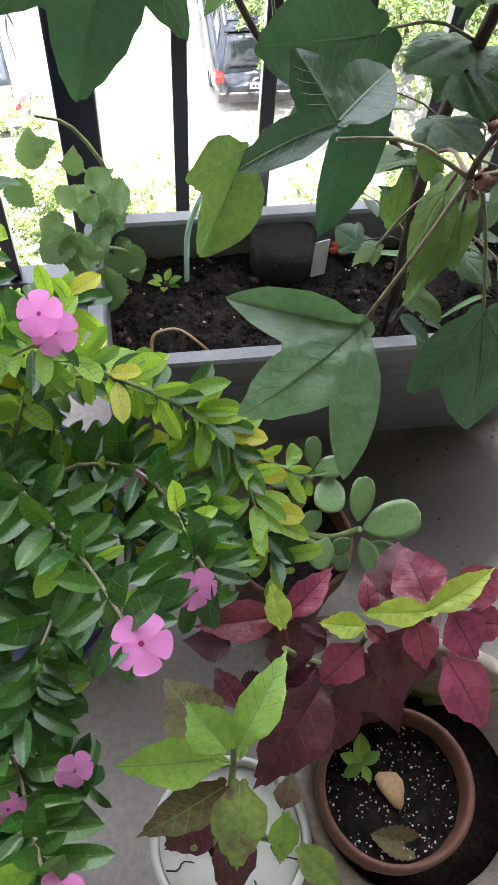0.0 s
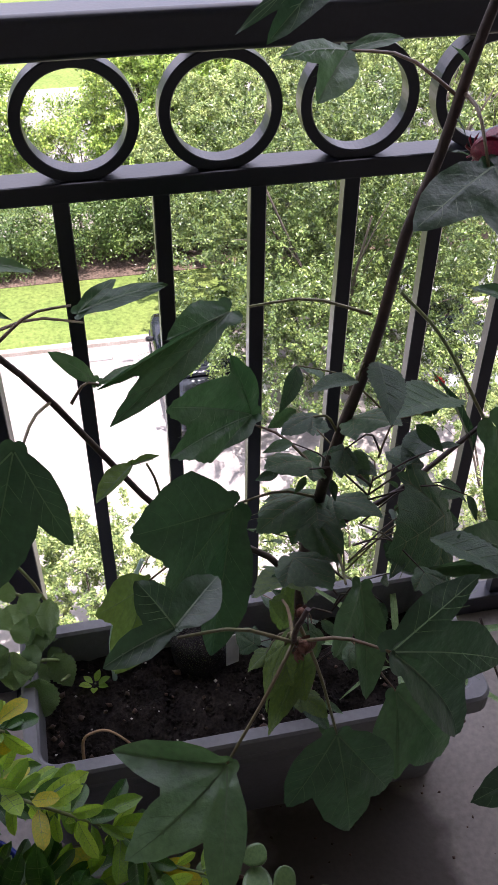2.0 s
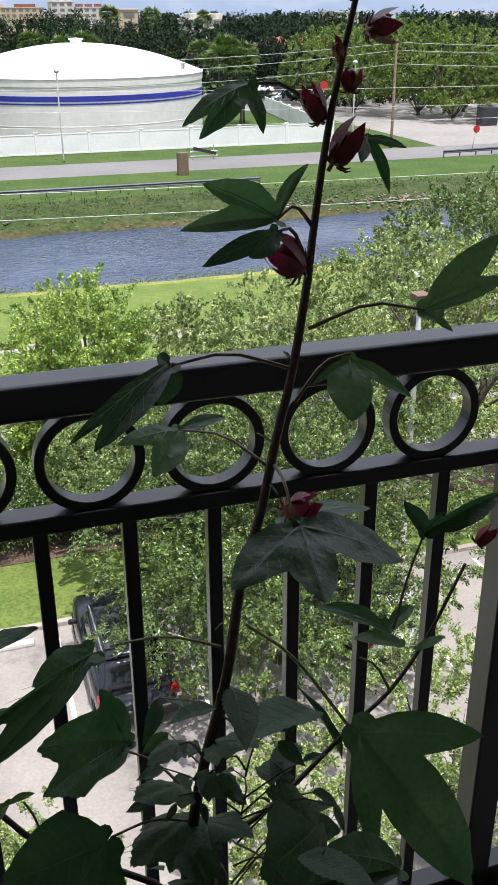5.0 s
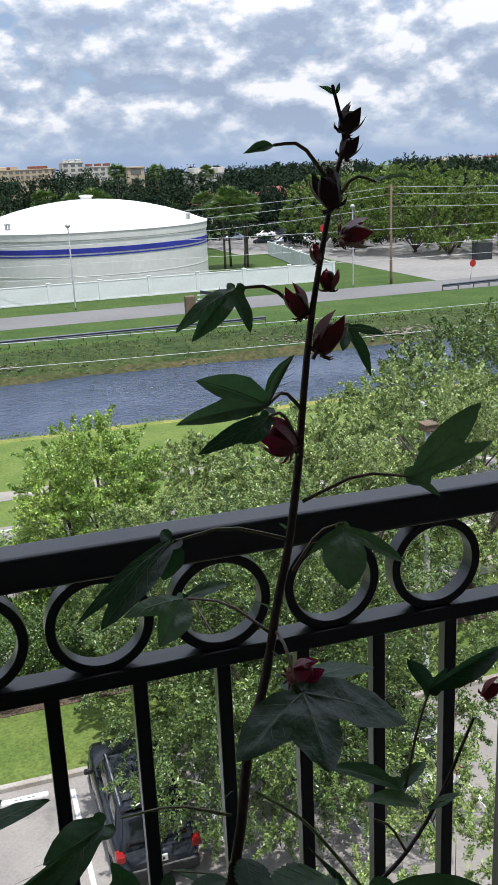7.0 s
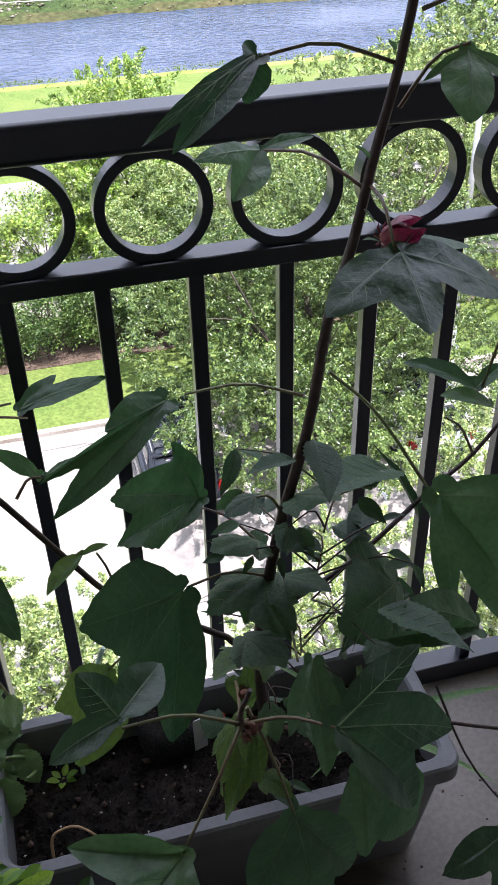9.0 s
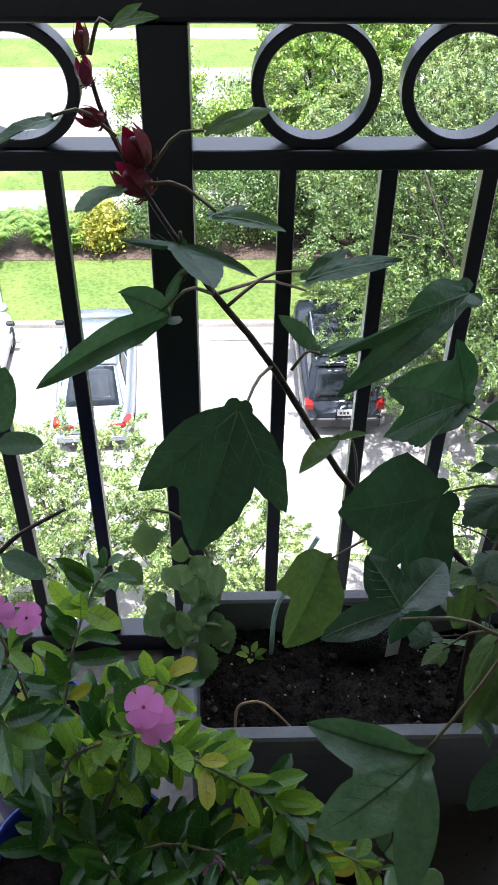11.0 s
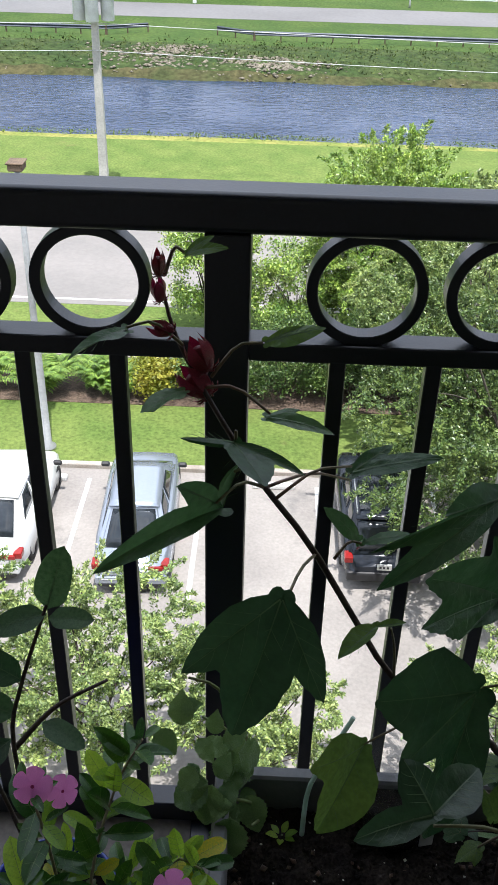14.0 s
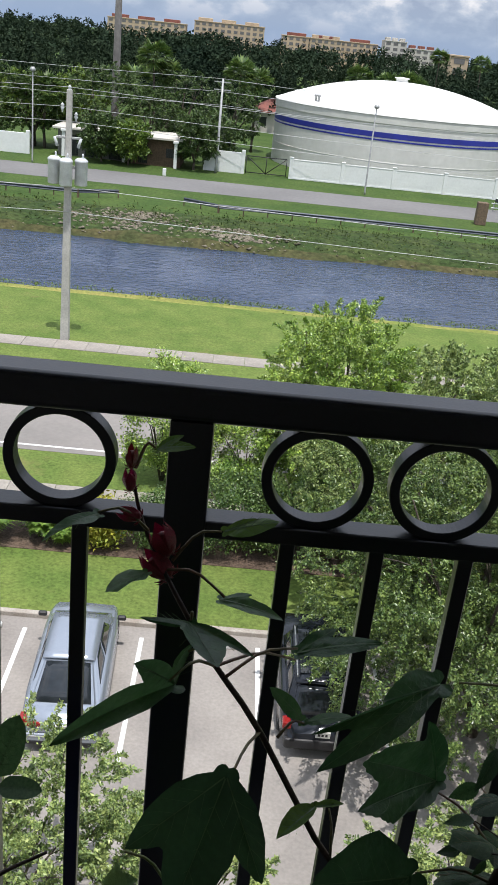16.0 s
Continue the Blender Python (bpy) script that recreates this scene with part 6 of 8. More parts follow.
WHITEGLAZE = shade("white_glazed_pot", (0.50, 0.50, 0.48), (0.64, 0.64, 0.61), rough=0.25, scale=12, fine=100, mottle=0.03, bump=0.03)
BLUEGLAZE = shade("blue_glazed_pot", (0.03, 0.055, 0.32), (0.025, 0.045, 0.25), rough=0.25, scale=12, fine=100, mottle=0.08, bump=0.03)
INK = shade("black_crackle_line", (0.02, 0.02, 0.022), rough=0.5, scale=12, fine=100, mottle=0.08, bump=0)
PERLITE = shade("white_perlite", (0.66, 0.64, 0.58), (0.5, 0.47, 0.4), rough=0.9, scale=40, fine=300, mottle=0.15, bump=0.3)
CHIPS = shade("brown_bark_chips", (0.09, 0.055, 0.034), (0.05, 0.034, 0.023), rough=0.95, scale=40, fine=300, mottle=0.3, bump=0.5, island=0.5)
STRAW = shade("dry_straw", (0.36, 0.24, 0.12), (0.25, 0.15, 0.08), rough=0.8, scale=30, fine=200, mottle=0.2, bump=0.2)
CLEAR = clear_plastic("clear_bottle_plastic")
PAPER = shade("white_plastic_tag", (0.72, 0.73, 0.72), rough=0.5, scale=20, fine=120, mottle=0.05, bump=0)
MINTPLASTIC = shade("pale_green_plastic_stake", (0.48, 0.60, 0.54), rough=0.35, scale=20, fine=120, mottle=0.05, bump=0, see=0.3)
ORANGE = shade("orange_red_petal", (0.55, 0.07, 0.03), rough=0.7, scale=20, fine=120, mottle=0.2, bump=0)

trough = empty("planter_trough", (0.2925, -0.25, 0.0), "long grey plastic planter trough against the railing", "planter")
bm = bmesh.new()
W0, W1, DB, DT, TZ = 0.285, 0.2925, 0.062, 0.1125, 0.33


def trough_ring(hx, hy, z, n=6, rad=.02, dy=0.0):
    ring = []
    for sx, sy, a0 in ((1, 1, 0), (-1, 1, 90), (-1, -1, 180), (1, -1, 270)):
        for k in range(n):
            a = radians(a0 + 90 * k / (n - 1))
            ring.append(bm.verts.new((sx * (hx - rad) + rad * math.cos(a), sy * (hy - rad) + rad * math.sin(a) + dy, z)))
    return ring


tr = [trough_ring(W0, DB, 0.0, dy=.03), trough_ring(W0 + .002, DB + .002, .006, dy=.03), trough_ring(W1 - .012, DT - .014, TZ - .036), trough_ring(W1 - .002, DT - .002, TZ - .034), trough_ring(W1, DT, TZ - .03), trough_ring(W1, DT, TZ - .004),
      trough_ring(W1 - .003, DT - .003, TZ), trough_ring(W1 - .017, DT - .017, TZ), trough_ring(W1 - .020, DT - .020, TZ - .004), trough_ring(W1 - .024, DT - .024, TZ - .09)]
for a, b in zip(tr, tr[1:]):
    for k in range(len(a)):
        bm.faces.new((a[k], a[(k + 1) % len(a)], b[(k + 1) % len(b)], b[k]))
bm.faces.new(tr[0][::-1])
part("box", bm, TROUGH, trough)

rngs = np.random.default_rng(77)


def soil_bed(name, parent, hx, hy, z, step, rough, round_=False, label=""):
    b = bmesh.new()
    nxs, nys = max(4, int(hx * 2 / step)), max(4, int(hy * 2 / step))
    grid = []
    for j in range(nys + 1):
        row = []
        for i in range(nxs + 1):
            x, y = -hx + 2 * hx * i / nxs, -hy + 2 * hy * j / nys
            if round_:
                u, w = x / hx, y / hy
                x, y = hx * u * math.sqrt(1 - w * w / 2), hy * w * math.sqrt(1 - u * u / 2)
            h = noise.noise(Vector((x * 14, y * 14, 2.2 + z))) * rough + noise.noise(Vector((x * 60, y * 60, 5.2))) * rough * .55 + noise.noise(Vector((x * 170, y * 170, 8.2))) * rough * .3
            row.append(b.verts.new((x, y, z + h)))
        grid.append(row)
    for r0, r1 in zip(grid, grid[1:]):
        for i in range(nxs):
            b.faces.new((r0[i], r0[i + 1], r1[i + 1], r1[i])).smooth = True
    return part(name, b, WETSOIL if round_ else SOIL, parent, label)


def crumbs(name, parent, n, hx, hy, z, size, material, seed, round_=False, label=""):
    """Loose bits on a bed: small uneven lumps in one mesh."""
    rng = np.random.default_rng(seed)
    base = np.array([(1, 0, 0), (-1, 0, 0), (0, 1, 0), (0, -1, 0), (0, 0, 1), (0, 0, -1)], dtype=float)
    tri = np.array([(0, 2, 4), (2, 1, 4), (1, 3, 4), (3, 0, 4), (2, 0, 5), (1, 2, 5), (3, 1, 5), (0, 3, 5)])
    vs, fs = [], []
    for k in range(n):
        if round_:
            a, q = rng.uniform(0, 6.283), math.sqrt(rng.uniform(0, 1))
            x, y = hx * q * math.cos(a), hy * q * math.sin(a)
        else:
            x, y = rng.uniform(-hx, hx), rng.uniform(-hy, hy)
        s = size * rng.uniform(.45, 1.3)
        v = base * rng.uniform(.55, 1.15, (6, 3)) * s * np.array([1, rng.uniform(.6, 1), .7])
        a = rng.uniform(0, 3.14)
        v = v @ np.array([[math.cos(a), math.sin(a), 0], [-math.sin(a), math.cos(a), 0], [0, 0, 1]])
        h = noise.noise(Vector((x * 14, y * 14, 2.2 + z))) * .006
        vs.append(v + np.array([x, y, z + h + s * .3])), fs.append(tri + 6 * k)
    ob = new(name, mesh_from(name, np.concatenate(vs), np.concatenate(fs), material))
    ob.parent = parent
    return tagged(ob, label, kind="stuff")


soil_bed("soil", trough, W1 - .022, DT - .022, .268, .0045, .014, label="dark crumbly potting soil")
crumbs("crumb_layer", trough, 1500, W1 - .03, DT - .03, .27, .0042, SOIL, 3, label="dark soil crumbs")
crumbs("mulch_layer", trough, 70, W1 - .03, DT - .03, .272, .006, CHIPS, 4, label="brown bark chips")
crumbs("perlite", trough, 60, W1 - .03, DT - .03, .275, .0022, PERLITE, 5, label="white perlite specks")

bottle = empty("bottle_cloche", (.238, -.178, .286), "clear cut plastic bottle half full of dark soil", "bottle")
bm = bmesh.new()
lathe(bm, [(.0405, -.028), (.043, .01), (.043, .055), (.0415, .06), (.043, .066), (.043, .17), (.0425, .17), (.0425, .012), (.0405, .002)], 32)
part("shell", bm, CLEAR, bottle, "clear plastic shell")
bm = bmesh.new()
lathe(bm, [(0, -.025), (.0385, -.025), (.0405, .008), (.0405, .030), (.03, .033), (0, .031)], 32)
part("soil_fill", bm, WETSOIL, bottle)
bm = bmesh.new()
box(bm, .018, .037, -.047, -.0455, .0, .062, .0005, m=Matrix.Rotation(radians(14), 4, "Z"))
part("tag", bm, PAPER, bottle, "white paper tag")

stake = empty("plant_stake", (.117, -.2, .25), "pale green bent plastic plant stake in the soil", "plant stake")
stalk("strip", stake, [(.117, -.2, .26), (.12, -.197, .353), (.135, -.19, .40), (.171, -.17, .469)], .0035, .003, MINTPLASTIC, n=14)
twig = empty("dry_twig", (.067, -.312, .265), "dry straw-coloured bent twig on the soil", "twig")
stalk("stick", twig, [(.067, -.312, .268), (.069, -.298, .292), (.080, -.293, .300), (.105, -.294, .298), (.143, -.318, .272)], .0022, .0016, STRAW, n=16)
petal = empty("fallen_petal", (.309, -.17, .275), "small orange-red wilted petal on the soil", "petal")
bm = bmesh.new()
for k in range(5):
    lathe(bm, [(0, 0), (.006, .003), (.005, .008), (0, .01)], 6, (rngs.uniform(-.01, .01), rngs.uniform(-.008, .008), 0))
part("scrap", bm, ORANGE, petal)


# ---- roselle bush in the trough ----
HEART = palmate("heart_leaf", LEAFROSE, VEINRED, 4, ((0, 1.0, .40), (-52, .70, .38), (54, .66, .38)), .34, .3, .06)
HEART_OLD = palmate("yellowing_and_lit_leaf", LEAFROSEOLDLIT, VEIN, 5, ((0, 1.0, .36), (-50, .66, .36), (52, .60, .36)), .30, .35, .1)
BLADE_R = blade("narrow_leaf", LEAFROSE, VEIN, 6, width=.44, shape=.74, tip=1.25, teeth=14, fold=.3, droop=.2, wave=.02)


def calyx_mesh(name, material, spread, long_):
    """A fleshy pointed calyx along +y, length 1, with a collar of thin bracts at its foot."""
    b = bmesh.new()
    lathe(b, [(0, 0), (.16, .03), (.24, .16), (.27, .32), (.24, .5), (.16, .66), (.05, .72), (0, .72)], 12)
    for k in range(5):
        a = 2 * math.pi * k / 5
        c, s = math.cos(a), math.sin(a)
        prev = None
        for j in range(7):
            v = j / 6
            w = .19 * math.sin(math.pi * min(1, .22 + .78 * v)) * (1 - .1 * v)
            r = .2 + .10 * math.sin(v * math.pi) + (spread - .14) * v * v
            z = .18 + v * (long_ - .18)
            row = [b.verts.new((c * r - s * u * w, s * r + c * u * w, z - abs(u) * .02)) for u in (-1, 0, 1)]
            if prev:
                for q in (0, 1):
                    b.faces.new((prev[q], prev[q + 1], row[q + 1], row[q])).smooth = True
            prev = row
    for k in range(9):
        a = 2 * math.pi * k / 9
        tube(b, [(.14 * math.cos(a), .14 * math.sin(a), .02), (.3 * math.cos(a), .3 * math.sin(a), .04), (.38 * math.cos(a), .38 * math.sin(a), .12)], [.03, .025, .006], 5)
    bmesh.ops.transform(b, matrix=Matrix.Rotation(radians(-90), 4, "X"), verts=b.verts)
    return mesh_of(name, b, [material])


CALYX_MESH = calyx_mesh("calyx", CALYX, .14, 1.0)
CALYX_WILTED = calyx_mesh("wilted_calyx", CALYXDARK, .26, .9)
CALYX_ROUND = calyx_mesh("round_calyx", CALYX, .34, .8)
CALYX_DRY = calyx_mesh("dry_calyx", CALYXOLD, .30, .85)

PL = empty("roselle_bush", (0.349, -0.297, 0.262), "tall roselle bush with lobed leaves and dark red calyces", "plant")
stalk("stem", PL, [(0.349, -0.297, 0.270), (0.334, -0.310, 0.561), (0.341, -0.330, 0.698), (0.354, -0.335, 0.781), (0.379, -0.330, 0.872), (0.393, -0.335, 0.984), (0.410, -0.335, 1.041), (0.423, -0.340, 1.118), (0.433, -0.350, 1.181), (0.440, -0.360, 1.253), (0.442, -0.365, 1.292), (0.446, -0.375, 1.358), (0.453, -0.380, 1.409), (0.467, -0.385, 1.480), (0.474, -0.385, 1.504), (0.463, -0.390, 1.541)], 0.0066, 0.0013, STEMRED, n=40)
stalk("branch", PL, [(0.359, -0.277, 0.270), (0.340, -0.270, 0.499), (0.261, -0.260, 0.584), (0.196, -0.250, 0.623), (0.099, -0.291, 0.827), (0.050, -0.310, 0.913), (0.025, -0.315, 0.960), (-0.003, -0.300, 1.002), (-0.026, -0.290, 1.046), (-0.037, -0.285, 1.091)], 0.0045, 0.0014, STEMRED, n=26)
stalk("branch", PL, [(0.359, -0.320, 0.641), (0.445, -0.290, 0.653), (0.541, -0.263, 0.706), (0.597, -0.250, 0.736), (0.638, -0.250, 0.798), (0.679, -0.250, 0.891)], 0.0034, 0.0018, STEMRED, n=16)
stalk("branch", PL, [(0.344, -0.307, 0.270), (0.309, -0.420, 0.520), (0.255, -0.555, 0.785), (0.259, -0.570, 0.841)], 0.003, 0.0018, STEMRED, n=12)
stalk("branch", PL, [(0.543, -0.263, 0.707), (0.464, -0.290, 0.842), (0.399, -0.325, 0.925)], 0.002, 0.0016, STEMGREEN, n=10)
lobed_leaf(PL, (0.198, -0.592, 0.7), [(0.114, -0.568, 0.705, 0.44), (0.117, -0.648, 0.69, 0.5), (0.176, -0.684, 0.67, 0.36)], (-.1, -.9, .4))
stalk("petiole", PL, [(0.255, -0.555, 0.785), (0.230, -0.575, 0.752), (0.198, -0.592, 0.7)], .0017, .0012, PETIOLE, n=6, sides=5)
lay("leaf", HEART_OLD, PL, (0.256, -0.530, 0.750), (0.220, -0.554, 0.706), (-.8, -.3, .4), wide=0.5)
stalk("petiole", PL, [(0.255, -0.555, 0.785), (0.256, -0.542, 0.780), (0.256, -0.530, 0.750)], .0017, .0012, PETIOLE, n=6, sides=5)
lay("leaf", HEART_OLD, PL, (0.272, -0.530, 0.730), (0.228, -0.570, 0.696), (-.6, -.6, .3), wide=0.45)
stalk("petiole", PL, [(0.255, -0.555, 0.785), (0.264, -0.542, 0.770), (0.272, -0.530, 0.730)], .0017, .0012, PETIOLE, n=6, sides=5)
lobed_leaf(PL, (0.423, -0.4, 1.067), [(0.349, -0.45, 1.051, 0.44), (0.417, -0.47, 1.036, 0.64), (0.521, -0.4, 1.016, 0.42)], (0, -0.35, 1))
stalk("petiole", PL, [(0.421, -0.34, 1.095), (0.42, -0.37, 1.093), (0.419, -0.4, 1.067)], .0017, .0012, PETIOLE, n=6, sides=5)
lobed_leaf(PL, (0.549, -0.275, 0.709), [(0.533, -0.36, 0.614, 0.27), (0.662, -0.37, 0.528, 0.34), (0.685, -0.31, 0.693, 0.34)], (-.15, -.6, .75))
lobed_leaf(PL, (0.26, -0.29, 0.9), [(0.198, -0.33, 0.904, 0.58), (0.147, -0.37, 0.857, 0.22), (0.14, -0.35, 0.88, 0.15)], (-0.1, -0.75, 0.6))
stalk("petiole", PL, [(0.374, -0.33, 0.908), (0.326, -0.31, 0.917), (0.277, -0.29, 0.903)], .0017, .0012, PETIOLE, n=6, sides=5)
lobed_leaf(PL, (0.29, -0.25, 0.747), [(0.265, -0.26, 0.834, 0.46), (0.202, -0.31, 0.821, 0.58), (0.199, -0.33, 0.78, 0.46), (0.249, -0.3, 0.748, 0.42)], (-.1, -.5, .85), fold=.16)
stalk("petiole", PL, [(0.341, -0.32, 0.725), (0.314, -0.285, 0.744), (0.286, -0.25, 0.738)], .0017, .0012, PETIOLE, n=6, sides=5)
lobed_leaf(PL, (0.249, -0.36, 0.733), [(0.15, -0.4, 0.758, 0.92), (0.176, -0.42, 0.695, 0.66), (0.217, -0.4, 0.554, 0.3)], (-.2, -.75, .55))
stalk("petiole", PL, [(0.341, -0.33, 0.698), (0.297, -0.345, 0.73), (0.253, -0.36, 0.737)], .0017, .0012, PETIOLE, n=6, sides=5)
lobed_leaf(PL, (0.168, -0.57, 0.844), [(0.205, -0.53, 0.844, 0.62), (0.146, -0.55, 0.874, 0.72), (0.116, -0.575, 0.822, 0.42)], (.05, -.25, 1), fold=.08)
stalk("petiole", PL, [(0.255, -0.555, 0.785), (0.212, -0.562, 0.821), (0.169, -0.57, 0.833)], .0017, .0012, PETIOLE, n=6, sides=5)
lobed_leaf(PL, (0.17, -0.27, 0.543), [(0.107, -0.32, 0.562, 0.75), (0.121, -0.33, 0.466, 0.7)], (0, -0.85, 0.45), LEAFROSEOLDLIT)
stalk("petiole", PL, [(0.261, -0.26, 0.584), (0.216, -0.265, 0.576), (0.17, -0.27, 0.543)], .0017, .0012, PETIOLE, n=6, sides=5)
lobed_leaf(PL, (0.313, -0.596, 0.812), [(0.396, -0.55, 0.821, 0.33), (0.429, -0.57, 0.738, 0.33), (0.394, -0.6, 0.684, 0.28)], (0.1, -0.35, 0.9))
stalk("petiole", PL, [(0.255, -0.555, 0.785), (0.284, -0.576, 0.81), (0.313, -0.596, 0.812)], .0017, .0012, PETIOLE, n=6, sides=5)
lobed_leaf(PL, (0.35, -0.44, 0.694), [(0.307, -0.5, 0.675, 0.42), (0.347, -0.5, 0.597, 0.36)], (0.0, -0.85, 0.5))
stalk("petiole", PL, [(0.36, -0.33, 0.62), (0.348, -0.385, 0.67), (0.336, -0.44, 0.697)], .0017, .0012, PETIOLE, n=6, sides=5)
lobed_leaf(PL, (0.293, -0.567, 0.669), [(0.249, -0.585, 0.602, 0.47), (0.305, -0.6, 0.557, 0.47), (0.346, -0.575, 0.573, 0.42)], (0.05, -0.7, 0.65))
stalk("petiole", PL, [(0.262, -0.545, 0.79), (0.277, -0.556, 0.742), (0.293, -0.567, 0.669)], .0017, .0012, PETIOLE, n=6, sides=5)
lobed_leaf(PL, (0.4, -0.45, 0.525), [(0.469, -0.47, 0.409, 0.6), (0.392, -0.5, 0.442, 0.6)], (0.1, -0.75, 0.6))
stalk("petiole", PL, [(0.36, -0.33, 0.5), (0.38, -0.39, 0.524), (0.4, -0.45, 0.525)], .0017, .0012, PETIOLE, n=6, sides=5)
lobed_leaf(PL, (0.068, -0.372, 0.846), [(-0.012, -0.42, 0.804, 0.42), (0.031, -0.44, 0.753, 0.52), (0.105, -0.43, 0.787, 0.38)], (-0.05, -0.8, 0.5))
stalk("petiole", PL, [(0.099, -0.291, 0.827), (0.084, -0.332, 0.843), (0.069, -0.372, 0.834)], .0017, .0012, PETIOLE, n=6, sides=5)
lobed_leaf(PL, (0.387, -0.38, 1.402), [(0.344, -0.41, 1.371, 0.32), (0.331, -0.42, 1.382, 0.2), (0.39, -0.4, 1.37, 0.3)], (0, -0.6, 0.7))
stalk("petiole", PL, [(0.446, -0.372, 1.374), (0.416, -0.376, 1.4), (0.387, -0.38, 1.402)], .0017, .0012, PETIOLE, n=6, sides=5)
lobed_leaf(PL, (0.405, -0.39, 1.313), [(0.344, -0.42, 1.346, 0.34), (0.43, -0.385, 1.349, 0.44), (0.325, -0.44, 1.323, 0.19)], (0, -0.75, 0.6))
stalk("petiole", PL, [(0.442, -0.365, 1.3), (0.423, -0.378, 1.319), (0.405, -0.39, 1.313)], .0017, .0012, PETIOLE, n=6, sides=5)
lobed_leaf(PL, (0.405, -0.39, 1.304), [(0.377, -0.41, 1.291, 0.56), (0.342, -0.42, 1.292, 0.22)], (0, -0.8, 0.5))
stalk("petiole", PL, [(0.437, -0.365, 1.276), (0.421, -0.378, 1.302), (0.405, -0.39, 1.304)], .0017, .0012, PETIOLE, n=6, sides=5)
lobed_leaf(PL, (0.334, -0.34, 1.196), [(0.263, -0.4, 1.16, 0.27), (0.245, -0.4, 1.169, 0.12)], (0, -.6, .7))
lobed_leaf(PL, (0.335, -0.34, 1.196), [(0.321, -0.36, 1.171, 0.72)], (.2, -.7, .6))
stalk("petiole", PL, [(0.43, -0.35, 1.185), (0.38, -0.345, 1.201), (0.33, -0.34, 1.193)], .0017, .0012, PETIOLE, n=6, sides=5)
lobed_leaf(PL, (0.358, -0.26, 1.102), [(0.295, -0.3, 1.115, 0.26), (0.324, -0.3, 1.078, 0.62)], (0, -.5, .8))
lobed_leaf(PL, (0.359, -0.26, 1.102), [(0.405, -0.255, 1.108, 0.34)], (0, -.4, .9))
stalk("petiole", PL, [(0.419, -0.34, 1.091), (0.389, -0.3, 1.109), (0.36, -0.26, 1.102)], .0017, .0012, PETIOLE, n=6, sides=5)
lobed_leaf(PL, (0.476, -0.365, 1.193), [(0.461, -0.41, 1.158, 0.66), (0.525, -0.385, 1.16, 0.24), (0.442, -0.37, 1.175, 0.2)], (0, -0.7, 0.65))
stalk("petiole", PL, [(0.438, -0.345, 1.152), (0.458, -0.355, 1.187), (0.478, -0.365, 1.197)], .0017, .0012, PETIOLE, n=6, sides=5)
lobed_leaf(PL, (0.56, -0.33, 1.215), [(0.641, -0.31, 1.271, 0.28), (0.641, -0.33, 1.238, 0.22), (0.577, -0.35, 1.199, 0.26)], (-0.1, -0.7, 0.6))
stalk("petiole", PL, [(0.443, -0.36, 1.22), (0.502, -0.345, 1.23), (0.56, -0.33, 1.215)], .0017, .0012, PETIOLE, n=6, sides=5)
lobed_leaf(PL, (0.596, -0.3, 0.974), [(0.574, -0.29, 1.008, 0.51), (0.698, -0.28, 0.995, 0.32), (0.612, -0.31, 1.001, 0.42)], (0, -0.6, 0.7))
stalk("petiole", PL, [(0.59, -0.26, 0.83), (0.593, -0.28, 0.914), (0.596, -0.3, 0.974)], .0017, .0012, PETIOLE, n=6, sides=5)
lobed_leaf(PL, (0.485, -0.36, 1.361), [(0.472, -0.38, 1.347, 0.41), (0.516, -0.365, 1.354, 0.27), (0.498, -0.38, 1.324, 0.27)], (0, -0.6, 0.7))
stalk("petiole", PL, [(0.451, -0.37, 1.341), (0.468, -0.365, 1.363), (0.485, -0.36, 1.361)], .0017, .0012, PETIOLE, n=6, sides=5)
lobed_leaf(PL, (0.434, -0.33, 1.027), [(0.536, -0.3, 1.018, 0.3)], (0, -0.1, 1))
lobed_leaf(PL, (0.583, -0.26, 0.83), [(0.508, -0.24, 0.864, 0.36), (0.626, -0.24, 0.837, 0.42)], (0, 0.1, 1))
stalk("petiole", PL, [(0.597, -0.25, 0.736), (0.575, -0.255, 0.78), (0.552, -0.26, 0.801)], .0017, .0012, PETIOLE, n=6, sides=5)
lobed_leaf(PL, (0.452, -0.27, 0.598), [(0.498, -0.3, 0.53, 0.7), (0.452, -0.3, 0.597, 0.7), (0.53, -0.28, 0.569, 0.5)], (0, -0.8, 0.5))
stalk("petiole", PL, [(0.47, -0.3, 0.66), (0.461, -0.285, 0.641), (0.452, -0.27, 0.598)], .0017, .0012, PETIOLE, n=6, sides=5)
lobed_leaf(PL, (0.543, -0.4, 0.635), [(0.42, -0.42, 0.677, 0.27), (0.447, -0.44, 0.74, 0.38)], (0, -0.4, 0.9))
stalk("branch", PL, [(0.392, -0.46, 0.589), (0.453, -0.49, 0.628), (0.514, -0.5, 0.61), (0.581, -0.5, 0.586)], .0020, .0016, STEMRED, n=10)
stalk("petiole", PL, [(0.528, -0.5, 0.603), (0.535, -0.505, 0.528), (0.547, -0.51, 0.43)], .0015, .0012, PETIOLE, n=6, sides=5)
stalk("branch", PL, [(0.481, -0.44, 0.61), (0.522, -0.46, 0.497), (0.598, -0.47, 0.363)], .0014, .0011, STEMRED, n=8)
lobed_leaf(PL, (0.547, -0.51, 0.43), [(0.46, -0.54, 0.441, 0.5), (0.518, -0.56, 0.367, 0.45), (0.61, -0.53, 0.333, 0.45)], (.05, -.6, .75))
